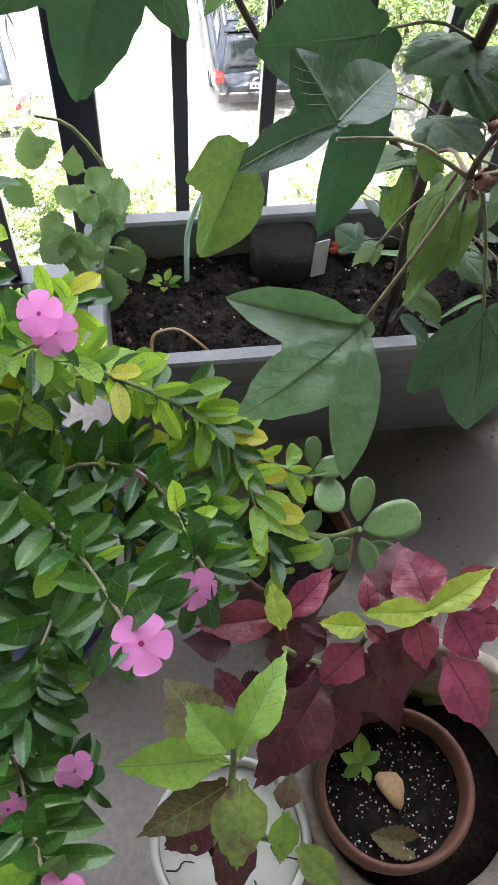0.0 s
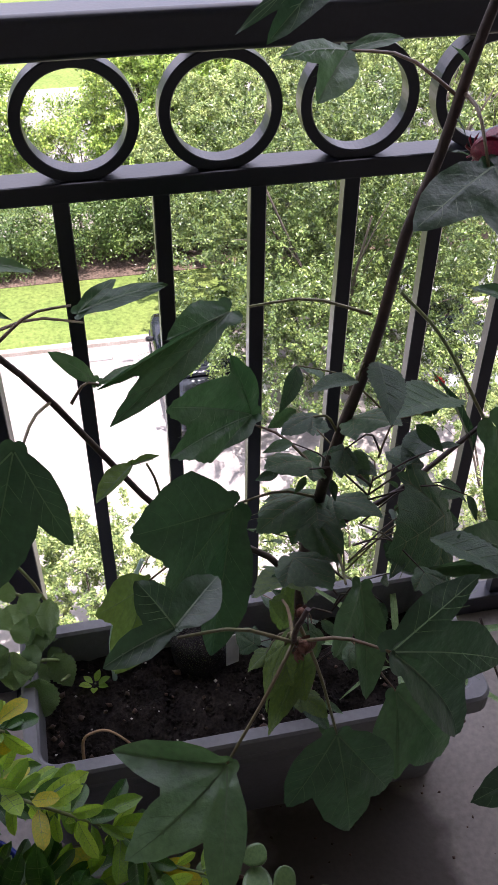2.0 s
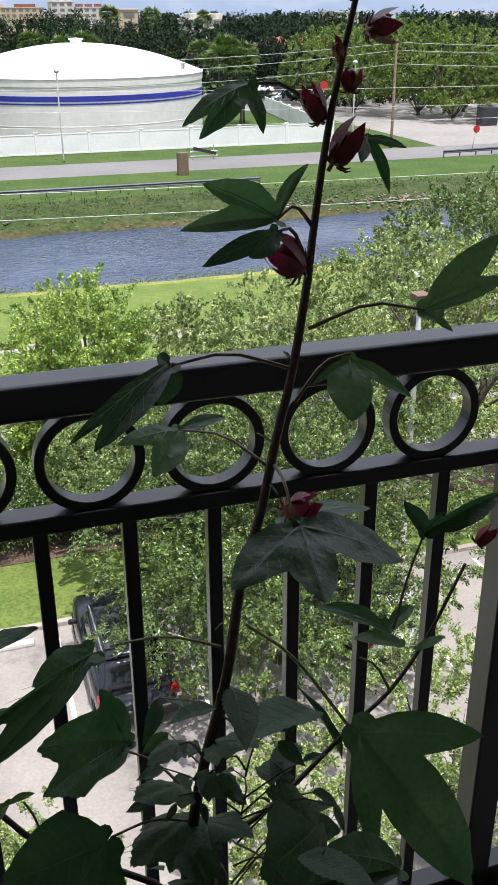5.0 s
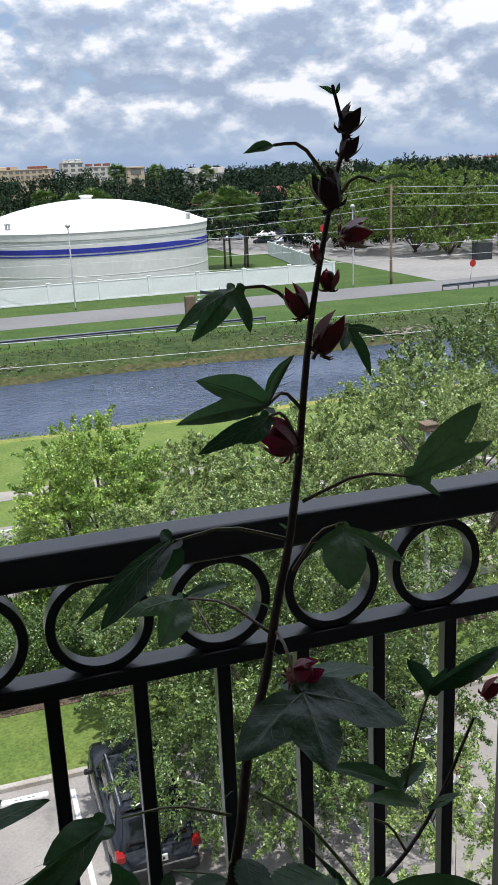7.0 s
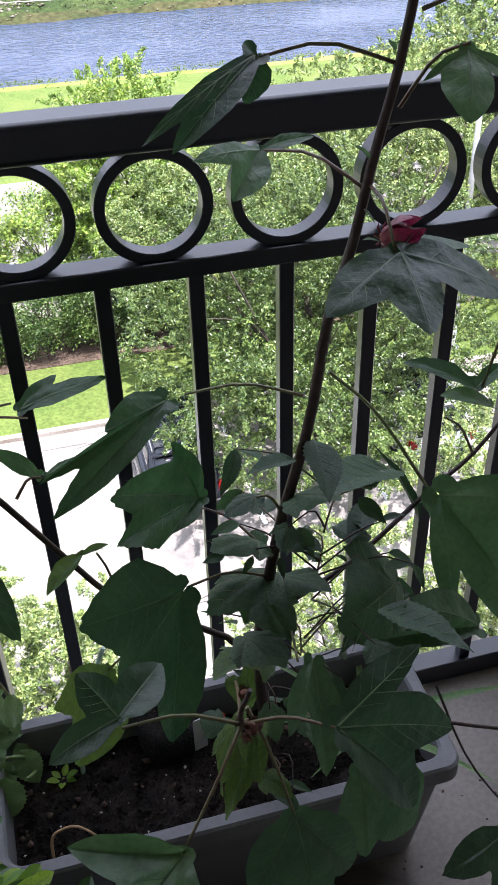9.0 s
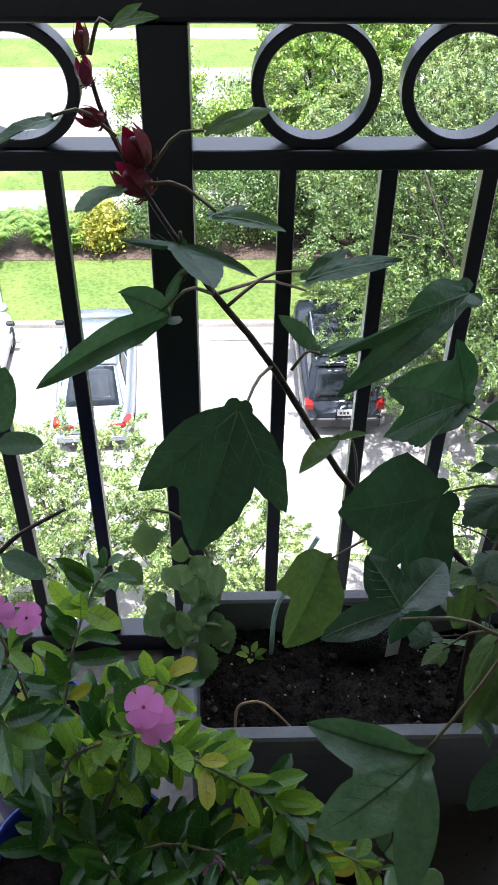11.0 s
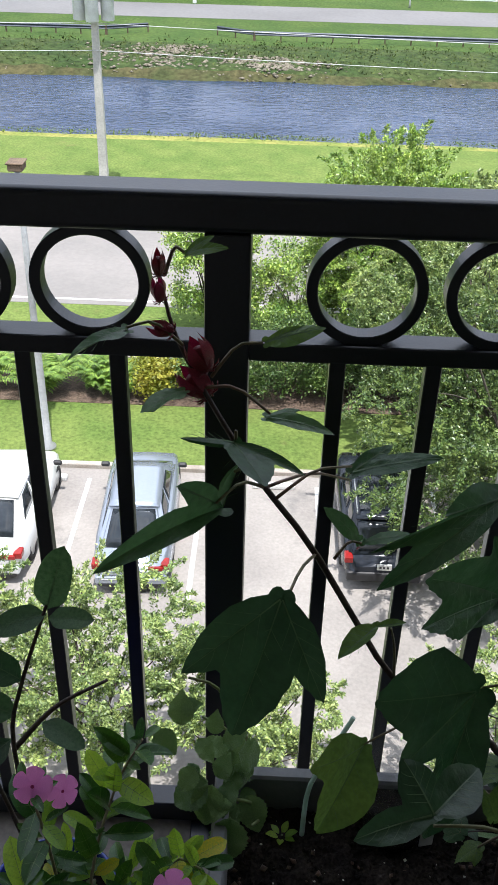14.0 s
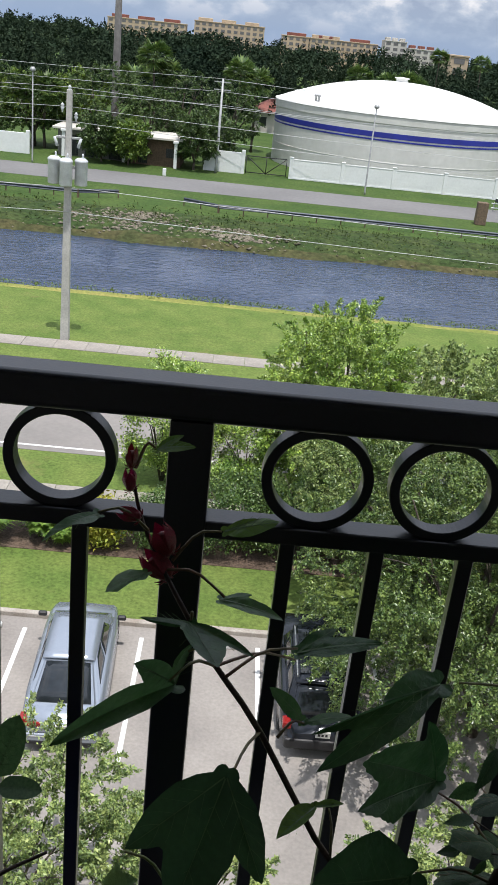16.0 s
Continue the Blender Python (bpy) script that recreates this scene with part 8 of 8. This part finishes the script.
lay("leaf", JADE, JP, (0.236, -0.552, 0.270), (0.219, -0.586, 0.260), (0, -.3, .95), wide=1.1)
lay("leaf", JADE, JP, (0.269, -0.560, 0.280), (0.281, -0.601, 0.260), (0, -.3, .95), wide=0.8)
lay("leaf", JADE, JP, (0.277, -0.563, 0.270), (0.313, -0.586, 0.270), (0, -.3, .95), wide=0.7)
lay("leaf", JADE, JP, (0.231, -0.467, 0.250), (0.180, -0.469, 0.250), (0, -.3, .95), wide=0.9)
lay("leaf", JADE, JP, (0.233, -0.468, 0.260), (0.267, -0.469, 0.270), (0, -.3, .95), wide=1.2)
lay("leaf", JADE, JP, (0.233, -0.468, 0.260), (0.236, -0.442, 0.290), (0, -.3, .95), wide=0.8)
lay("leaf", JADE, JP, (0.259, -0.558, 0.270), (0.239, -0.564, 0.250), (0, -.3, .95))
lay("leaf", JADE, JP, (0.226, -0.474, 0.230), (0.207, -0.496, 0.220), (0, -.3, .95), wide=1.2)
lay("leaf", JADE, JP, (0.243, -0.500, 0.220), (0.218, -0.518, 0.210), (0, -.3, .95), wide=1.2)
lay("leaf", JADE, JP, (0.250, -0.547, 0.230), (0.258, -0.573, 0.210), (0, -.3, .95), wide=1.1)

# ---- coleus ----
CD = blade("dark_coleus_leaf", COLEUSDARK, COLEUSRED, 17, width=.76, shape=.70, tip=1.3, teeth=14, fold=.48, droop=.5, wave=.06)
CP = empty("red_coleus", (.30, -.72, .20), "maroon and lime coleus growing from the clay bowl", "plant")
for pts in ([(.30, -.71, .20), (.30, -.70, .30), (.29, -.69, .38), (.283, -.688, .435)], [(.29, -.71, .20), (.25, -.70, .28), (.23, -.70, .36), (.225, -.708, .42)], [(.28, -.71, .20), (.21, -.69, .27), (.18, -.70, .34), (.155, -.71, .415)],
            [(.32, -.72, .20), (.34, -.74, .28), (.345, -.75, .36), (.35, -.76, .40)], [(.31, -.71, .20), (.33, -.73, .26), (.325, -.73, .33), (.30, -.725, .40)], [(.28, -.71, .2), (.22, -.74, .25), (.19, -.76, .30), (.185, -.77, .36)]):
    stalk("stem", CP, pts, .0042, .0026, STEMGREEN, n=10)
lobed_leaf(CP, (0.279, -0.689, 0.43), [(0.266, -0.637, 0.435, 0.92)], (0, -0.35, 0.9), COLEUSRED, .30, .16, COLEUSDARK, 1.0)
lobed_leaf(CP, (0.276, -0.697, 0.435), [(0.22, -0.692, 0.43, 0.44)], (0, -0.35, 0.9), COLEUSLIME, .30, .16, COLEUSGREEN, 1.0)
lobed_leaf(CP, (0.278, -0.696, 0.435), [(0.344, -0.667, 0.44, 0.36)], (0, -0.35, 0.9), COLEUSLIME, .30, .16, COLEUSGREEN, 1.0)
lobed_leaf(CP, (0.299, -0.698, 0.425), [(0.319, -0.735, 0.4, 0.85)], (0, -0.35, 0.9), COLEUSRED, .30, .16, COLEUSDARK, 1.0)
lobed_leaf(CP, (0.29, -0.731, 0.41), [(0.32, -0.789, 0.375, 0.62)], (0, -0.35, 0.9), COLEUSRED, .30, .16, COLEUSDARK, 1.0)
lobed_leaf(CP, (0.265, -0.701, 0.43), [(0.271, -0.741, 0.41, 0.72)], (0, -0.35, 0.9), COLEUSRED, .30, .16, COLEUSDARK, 1.0)
lobed_leaf(CP, (0.265, -0.701, 0.4), [(0.244, -0.749, 0.365, 0.95)], (0, -0.35, 0.9), COLEUSDARK, .30, .16, COLEUSRED, 1.0)
lobed_leaf(CP, (0.224, -0.7, 0.42), [(0.185, -0.691, 0.415, 0.56)], (0, -0.35, 0.9), COLEUSLIME, .30, .16, COLEUSGREEN, 1.0)
lobed_leaf(CP, (0.225, -0.701, 0.42), [(0.246, -0.717, 0.415, 0.55)], (0, -0.35, 0.9), COLEUSRED, .30, .16, COLEUSDARK, 1.0)
lobed_leaf(CP, (0.234, -0.682, 0.4), [(0.236, -0.649, 0.41, 0.55)], (0, -0.35, 0.9), COLEUSRED, .30, .16, COLEUSDARK, 1.0)
lobed_leaf(CP, (0.219, -0.712, 0.405), [(0.184, -0.734, 0.375, 0.72)], (0, -0.35, 0.9), COLEUSRED, .30, .16, COLEUSDARK, 1.0)
lobed_leaf(CP, (0.227, -0.718, 0.38), [(0.201, -0.758, 0.34, 0.95)], (0, -0.35, 0.9), COLEUSDARK, .30, .16, COLEUSRED, 1.0)
lobed_leaf(CP, (0.155, -0.694, 0.42), [(0.149, -0.657, 0.435, 0.58)], (0, -0.35, 0.9), COLEUSLIME, .30, .16, COLEUSGREEN, 1.0)
lobed_leaf(CP, (0.153, -0.68, 0.41), [(0.08, -0.679, 0.4, 0.48)], (0, -0.35, 0.9), COLEUSRED, .30, .16, COLEUSDARK, 1.0)
lobed_leaf(CP, (0.162, -0.68, 0.41), [(0.206, -0.648, 0.43, 0.52)], (0, -0.35, 0.9), COLEUSRED, .30, .16, COLEUSDARK, 1.0)
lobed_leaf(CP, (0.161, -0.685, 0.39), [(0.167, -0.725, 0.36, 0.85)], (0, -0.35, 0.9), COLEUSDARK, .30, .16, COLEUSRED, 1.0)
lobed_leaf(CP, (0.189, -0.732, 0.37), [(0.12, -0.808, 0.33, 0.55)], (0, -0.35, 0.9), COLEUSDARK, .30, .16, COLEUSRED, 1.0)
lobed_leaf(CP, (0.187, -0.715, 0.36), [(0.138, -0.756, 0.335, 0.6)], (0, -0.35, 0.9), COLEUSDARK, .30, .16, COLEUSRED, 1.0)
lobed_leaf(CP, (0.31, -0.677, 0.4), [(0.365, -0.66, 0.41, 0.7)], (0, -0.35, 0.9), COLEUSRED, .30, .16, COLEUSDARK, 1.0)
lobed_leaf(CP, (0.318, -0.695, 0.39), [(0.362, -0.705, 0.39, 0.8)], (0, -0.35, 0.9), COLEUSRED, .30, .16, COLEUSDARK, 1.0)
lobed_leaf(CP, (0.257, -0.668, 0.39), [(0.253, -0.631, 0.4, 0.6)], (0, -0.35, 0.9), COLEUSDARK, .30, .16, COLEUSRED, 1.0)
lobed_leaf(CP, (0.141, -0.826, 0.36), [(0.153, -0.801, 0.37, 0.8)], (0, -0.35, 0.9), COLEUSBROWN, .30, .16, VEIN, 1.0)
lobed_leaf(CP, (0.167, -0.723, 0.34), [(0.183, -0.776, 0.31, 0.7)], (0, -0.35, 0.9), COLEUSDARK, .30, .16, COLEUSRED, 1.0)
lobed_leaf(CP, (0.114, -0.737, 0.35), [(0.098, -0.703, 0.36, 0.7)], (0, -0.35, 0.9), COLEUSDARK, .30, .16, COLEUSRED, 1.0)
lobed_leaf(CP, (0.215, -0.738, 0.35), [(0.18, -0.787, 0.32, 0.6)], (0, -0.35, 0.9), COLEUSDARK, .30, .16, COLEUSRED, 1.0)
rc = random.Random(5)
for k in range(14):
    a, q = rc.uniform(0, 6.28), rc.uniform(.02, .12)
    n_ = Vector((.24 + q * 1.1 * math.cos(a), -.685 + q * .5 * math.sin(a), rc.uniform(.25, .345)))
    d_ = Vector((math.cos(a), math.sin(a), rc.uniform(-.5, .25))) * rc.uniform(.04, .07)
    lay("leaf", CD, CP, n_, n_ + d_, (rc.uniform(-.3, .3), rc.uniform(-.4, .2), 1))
NP = empty("green_coleus", (.10, -.835, .252), "green toothed coleus with browned lower leaves in the white pot", "plant")
for pts in ([(.10, -.835, .252), (.10, -.81, .345), (.104, -.79, .38), (.103, -.777, .43)], [(.105, -.835, .252), (.125, -.84, .30), (.14, -.85, .32)], [(.095, -.835, .252), (.08, -.84, .30), (.065, -.845, .33)]):
    stalk("stem", NP, pts, .004, .0026, STEMGREEN, n=9)
lobed_leaf(NP, (0.09, -0.792, 0.42), [(0.006, -0.786, 0.4, 0.44)], (0, -0.35, 0.9), COLEUSGREEN, .30, .16, VEINPALE, 1.0)
lobed_leaf(NP, (0.097, -0.789, 0.435), [(0.069, -0.751, 0.445, 0.82)], (0, -0.35, 0.9), COLEUSGREEN, .30, .16, VEINPALE, 1.0)
lobed_leaf(NP, (0.106, -0.787, 0.43), [(0.156, -0.717, 0.44, 0.4)], (0, -0.35, 0.9), COLEUSGREEN, .30, .16, VEINPALE, 1.0)
lobed_leaf(NP, (0.09, -0.775, 0.4), [(0.052, -0.718, 0.4, 0.75)], (0, -0.35, 0.9), COLEUSBROWN, .30, .16, VEINPALE, 1.0)
lobed_leaf(NP, (0.105, -0.811, 0.42), [(0.097, -0.873, 0.385, 0.62)], (0, -0.35, 0.9), COLEUSMOTTLED, .30, .16, VEINPALE, 1.0)
lobed_leaf(NP, (0.095, -0.808, 0.39), [(0.019, -0.836, 0.36, 0.42)], (0, -0.35, 0.9), COLEUSBROWN, .30, .16, VEINPALE, 1.0)
lobed_leaf(NP, (0.082, -0.821, 0.34), [(0.039, -0.844, 0.31, 0.7)], (0, -0.35, 0.9), COLEUSDARK, .30, .16, COLEUSRED, 1.0)
lobed_leaf(NP, (0.107, -0.827, 0.33), [(0.087, -0.892, 0.3, 0.5)], (0, -0.35, 0.9), COLEUSDARK, .30, .16, COLEUSRED, 1.0)
lobed_leaf(NP, (0.146, -0.827, 0.33), [(0.137, -0.866, 0.31, 0.6)], (0, -0.35, 0.9), COLEUSGREEN, .30, .16, VEINPALE, 1.0)
lobed_leaf(NP, (0.154, -0.854, 0.33), [(0.188, -0.889, 0.3, 0.5)], (0, -0.35, 0.9), COLEUSMOTTLED, .30, .16, VEINPALE, 1.0)
lobed_leaf(NP, (0.106, -0.798, 0.44), [(0.11, -0.787, 0.45, 0.5)], (0, -0.35, 0.9), COLEUSGREEN, .30, .16, VEINPALE, 1.0)
lobed_leaf(NP, (0.098, -0.799, 0.435), [(0.084, -0.794, 0.44, 0.5)], (0, -0.35, 0.9), COLEUSGREEN, .30, .16, VEINPALE, 1.0)

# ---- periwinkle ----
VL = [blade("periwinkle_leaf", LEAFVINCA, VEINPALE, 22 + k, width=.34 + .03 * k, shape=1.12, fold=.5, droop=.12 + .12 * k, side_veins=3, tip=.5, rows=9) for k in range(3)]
VLIGHT = blade("lit_tone_periwinkle_leaf", LEAFVINCALIGHT, VEINPALE, 26, width=.38, shape=1.15, fold=.35, droop=.2, side_veins=4, tip=.5, rows=9)
VYEL = blade("yellow_periwinkle_leaf", LEAFYELLOWED, VEINPALE, 27, width=.48, shape=1.15, fold=.12, droop=.2, side_veins=3, tip=.5, rows=9)


def periwinkle(at, label, stems, seed):
    top = empty("periwinkle", at, label, "plant", "periwinkles")
    rk_ = random.Random(seed)
    for pts, light, gap, size in stems:
        o_ = Vector(at)
        stalk("stem", top, pts, .0022, .0013, STEMBROWN if light < .5 else STEMGREEN, n=12, sides=6)
        line = bend([Vector(p) for p in pts], 60)
        length = sum((b_ - a_).length for a_, b_ in zip(line, line[1:]))
        n_ = max(3, int(length * .86 / (gap * .98)))
        for k in range(n_):
            f = .16 + .84 * k / (n_ - 1)
            p = line[min(59, int(f * 59))]
            d = (line[min(59, int(f * 59) + 1)] - line[max(0, int(f * 59) - 1)]).normalized()
            side = d.cross(Vector((0, 0, 1)))
            side = side.normalized() if side.length > .1 else Vector((1, 0, 0))
            up = side.cross(d)
            ang = (k % 2) * 1.57 + rk_.uniform(-.5, .5)
            for s in (0, math.pi, rk_.uniform(.9, 2.2))[:2 + (rk_.random() < .55)]:
                w = side * math.cos(ang + s) + up * math.sin(ang + s)
                l = size * 1.12 * rk_.uniform(.6, 1.15) * (.6 if k >= n_ - 1 else 1)
                t = p + (w * .85 + d * rk_.uniform(.25, .6) + Vector((0, 0, rk_.uniform(-.25, .25)))).normalized() * l
                # light: share of leaves given the painted-in lit tone
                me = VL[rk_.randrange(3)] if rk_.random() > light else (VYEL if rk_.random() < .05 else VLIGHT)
                lay("leaf", me, top, p + w * .003, t, (rk_.uniform(-.6, .6), -.35 + rk_.uniform(-.55, .45), 1), rk_.uniform(.85, 1.1))
    return top


def flower(parent, at, size, facing, turn=0.0):
    """Five overlapping pink petals round a magenta eye."""
    z = Vector(facing).normalized()
    x = z.cross(Vector((0, 1, .2))).normalized()
    y = z.cross(x)
    o_ = Vector(at) - Vector(parent.location)
    rot = Matrix(((x.x, y.x, z.x, o_.x), (x.y, y.y, z.y, o_.y), (x.z, y.z, z.z, o_.z), (0, 0, 0, 1))) @ Matrix.Rotation(turn, 4, "Z")
    head = new("flower")
    head.parent, head.matrix_basis = parent, rot
    for k in range(5):
        shared("petal", PETALMESH, Matrix.Rotation(k * 2 * math.pi / 5, 4, "Z") @ Matrix.Diagonal((size, size, size, 1)), head)
    shared("eye", EYEMESH, Matrix.Diagonal((size, size, size, 1)), head)
    b = bmesh.new()
    tube(b, [(0, 0, 0), (0, 0, -.012), (0, .002, -.026)], [.0016, .0014, .0012], 5)
    part("flower_tube", b, STEMGREEN, head)


bm = bmesh.new()
prev = None
for v, w in ((0, .07), (.2, .17), (.4, .33), (.6, .42), (.78, .48), (.90, .42), (.98, .27), (1.02, .10)):
    row = [bm.verts.new((u * w + .02 * v * v, v, .05 * v - .16 * v * v + .06 * u * u * v + .035 * u * v)) for u in (-1, -.5, 0, .5, 1)]
    if prev:
        for q in range(4):
            bm.faces.new((prev[q], prev[q + 1], row[q + 1], row[q])).smooth = True
    prev = row
PETALMESH = mesh_of("petal", bm, [PETAL])
bm = bmesh.new()
lathe(bm, [(.10, .03), (.07, .045), (.03, .05), (0, .03)], 10)
EYEMESH = mesh_of("eye", bm, [PETALEYE])

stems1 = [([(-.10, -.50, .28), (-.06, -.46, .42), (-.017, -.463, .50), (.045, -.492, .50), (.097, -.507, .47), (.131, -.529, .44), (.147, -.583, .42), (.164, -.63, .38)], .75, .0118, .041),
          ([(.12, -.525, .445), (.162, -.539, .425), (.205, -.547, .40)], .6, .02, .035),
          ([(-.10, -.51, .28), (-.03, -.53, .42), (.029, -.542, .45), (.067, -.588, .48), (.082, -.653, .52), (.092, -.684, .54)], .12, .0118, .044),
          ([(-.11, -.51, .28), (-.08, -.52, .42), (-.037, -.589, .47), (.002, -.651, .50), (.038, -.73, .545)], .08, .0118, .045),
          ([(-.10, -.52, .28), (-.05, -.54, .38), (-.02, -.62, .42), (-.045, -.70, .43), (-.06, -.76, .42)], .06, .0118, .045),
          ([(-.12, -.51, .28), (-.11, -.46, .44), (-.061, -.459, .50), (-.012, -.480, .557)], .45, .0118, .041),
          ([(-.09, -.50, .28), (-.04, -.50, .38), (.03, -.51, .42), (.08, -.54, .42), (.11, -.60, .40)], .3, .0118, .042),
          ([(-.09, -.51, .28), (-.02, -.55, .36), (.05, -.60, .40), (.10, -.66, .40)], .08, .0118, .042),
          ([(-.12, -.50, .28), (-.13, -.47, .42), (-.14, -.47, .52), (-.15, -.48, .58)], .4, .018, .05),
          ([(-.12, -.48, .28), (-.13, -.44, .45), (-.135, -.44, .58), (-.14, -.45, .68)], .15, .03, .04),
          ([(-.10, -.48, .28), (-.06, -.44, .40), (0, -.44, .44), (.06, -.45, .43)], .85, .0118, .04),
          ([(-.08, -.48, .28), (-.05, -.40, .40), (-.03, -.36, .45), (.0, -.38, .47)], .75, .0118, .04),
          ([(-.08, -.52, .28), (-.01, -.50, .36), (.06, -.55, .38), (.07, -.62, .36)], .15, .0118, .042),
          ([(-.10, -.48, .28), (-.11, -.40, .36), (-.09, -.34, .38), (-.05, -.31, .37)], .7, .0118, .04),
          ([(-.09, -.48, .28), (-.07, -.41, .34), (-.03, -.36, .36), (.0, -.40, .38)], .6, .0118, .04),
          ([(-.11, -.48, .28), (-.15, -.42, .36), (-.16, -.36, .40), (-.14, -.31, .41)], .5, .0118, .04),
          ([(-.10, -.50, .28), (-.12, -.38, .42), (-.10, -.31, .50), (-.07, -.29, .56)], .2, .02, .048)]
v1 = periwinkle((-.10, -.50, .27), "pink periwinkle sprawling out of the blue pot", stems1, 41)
stems2 = [([(-.17, -.86, .24), (-.13, -.80, .36), (-.076, -.765, .40), (-.054, -.821, .42), (-.039, -.874, .44)], .05, .0118, .044),
          ([(-.17, -.85, .24), (-.13, -.76, .34), (-.08, -.70, .38), (-.03, -.72, .37)], .05, .0118, .044),
          ([(-.16, -.86, .24), (-.12, -.84, .34), (-.06, -.80, .36), (-.015, -.79, .37)], .05, .0118, .044),
          ([(-.17, -.87, .24), (-.13, -.88, .36), (-.09, -.86, .40), (-.05, -.90, .40)], .05, .0118, .044),
          ([(-.17, -.85, .24), (-.16, -.74, .36), (-.12, -.66, .42), (-.07, -.63, .42)], .05, .0118, .044)]
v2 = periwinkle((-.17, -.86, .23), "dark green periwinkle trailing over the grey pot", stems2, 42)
for at, s, facing, turn in (((.042, -.735, .549), .0215, (.05, -.35, .9), .2), ((-.019, -.471, .578), .019, (-.2, -.5, .8), .5), ((-.009, -.479, .563), .019, (.1, -.6, .8), 1.0), ((.083, -.697, .539), .017, (.3, -.75, .55), .3), ((.039, -.559, .45), .014, (.1, -.9, .3), .1),
                            ((-.138, -.45, .69), .017, (.1, -.85, .5), .6), ((-.119, -.43, .658), .015, (.5, -.6, .5), .2)):
    flower(v1, at, s, facing, turn)
for at, s, facing, turn in (((-.020, -.789, .42), .016, (.4, -.6, .6), .2), ((-.070, -.811, .42), .015, (0, -.7, .7), .5), ((-.029, -.878, .45), .019, (0, -.5, .8), .9)):
    flower(v2, at, s, facing, turn)

# ---- woody plant by the railing ----
WP = empty("woody_shrub", (-.20, -.28, .21), "thin woody stemmed plant with oval leaves by the railing", "plant")
for pts in ([(-.20, -.28, .21), (-.20, -.31, .45), (-.187, -.35, .63), (-.165, -.36, .72), (-.134, -.36, .815)], [(-.20, -.28, .21), (-.22, -.30, .42), (-.235, -.33, .62), (-.23, -.34, .78)], [(-.19, -.34, .60), (-.15, -.32, .64), (-.10, -.30, .66)]):
    stalk("stem", WP, pts, .0032, .0016, STEMRED, n=14)
WLEAF = blade("oval_leaf", LEAFROSE, VEIN, 33, width=.48, shape=.95, fold=.2, droop=.2, tip=.5)
for n_, t_, f_ in (((-.134, -.36, .81), (-.118, -.36, .872), (0, -.8, .5)), ((-.134, -.36, .805), (-.185, -.37, .795), (0, -.5, .9)), ((-.134, -.36, .80), (-.095, -.37, .812), (.2, -.5, .8)), ((-.165, -.36, .72), (-.205, -.37, .765), (0, -.6, .8)), ((-.18, -.35, .66), (-.225, -.36, .70), (0, -.6, .8)),
                   ((-.16, -.34, .64), (-.115, -.36, .635), (0, -.3, 1)), ((-.23, -.34, .76), (-.20, -.35, .82), (0, -.7, .6)), ((-.23, -.34, .72), (-.265, -.36, .76), (0, -.7, .6)), ((-.235, -.335, .66), (-.20, -.36, .70), (0, -.7, .6)), ((-.19, -.345, .62), (-.235, -.38, .60), (0, -.5, .8))):
    lay("leaf", WLEAF, WP, n_, t_, f_)

# ---- floor litter ----
litter = empty("floor_litter", (.55, -.4, 0), "bits of dry leaf and soil on the concrete", "litter", kind="stuff")
crumbs("crumbs", litter, 130, .30, .28, .001, .0035, CHIPS, 61, label="dry leaf crumbs")
for at in ((.813, -.249, .004), (.80, -.262, .004), (.39, -.56, .004)):
    fallen = empty("fallen_flower", at, "magenta fallen petals on the floor", "petal", "fallen petals")
    for k in range(3):
        shared("petal", PETALMESH, Matrix.Rotation(k * 2.1, 4, "Z") @ Matrix.Diagonal((.011, .011, .011, 1)), fallen)
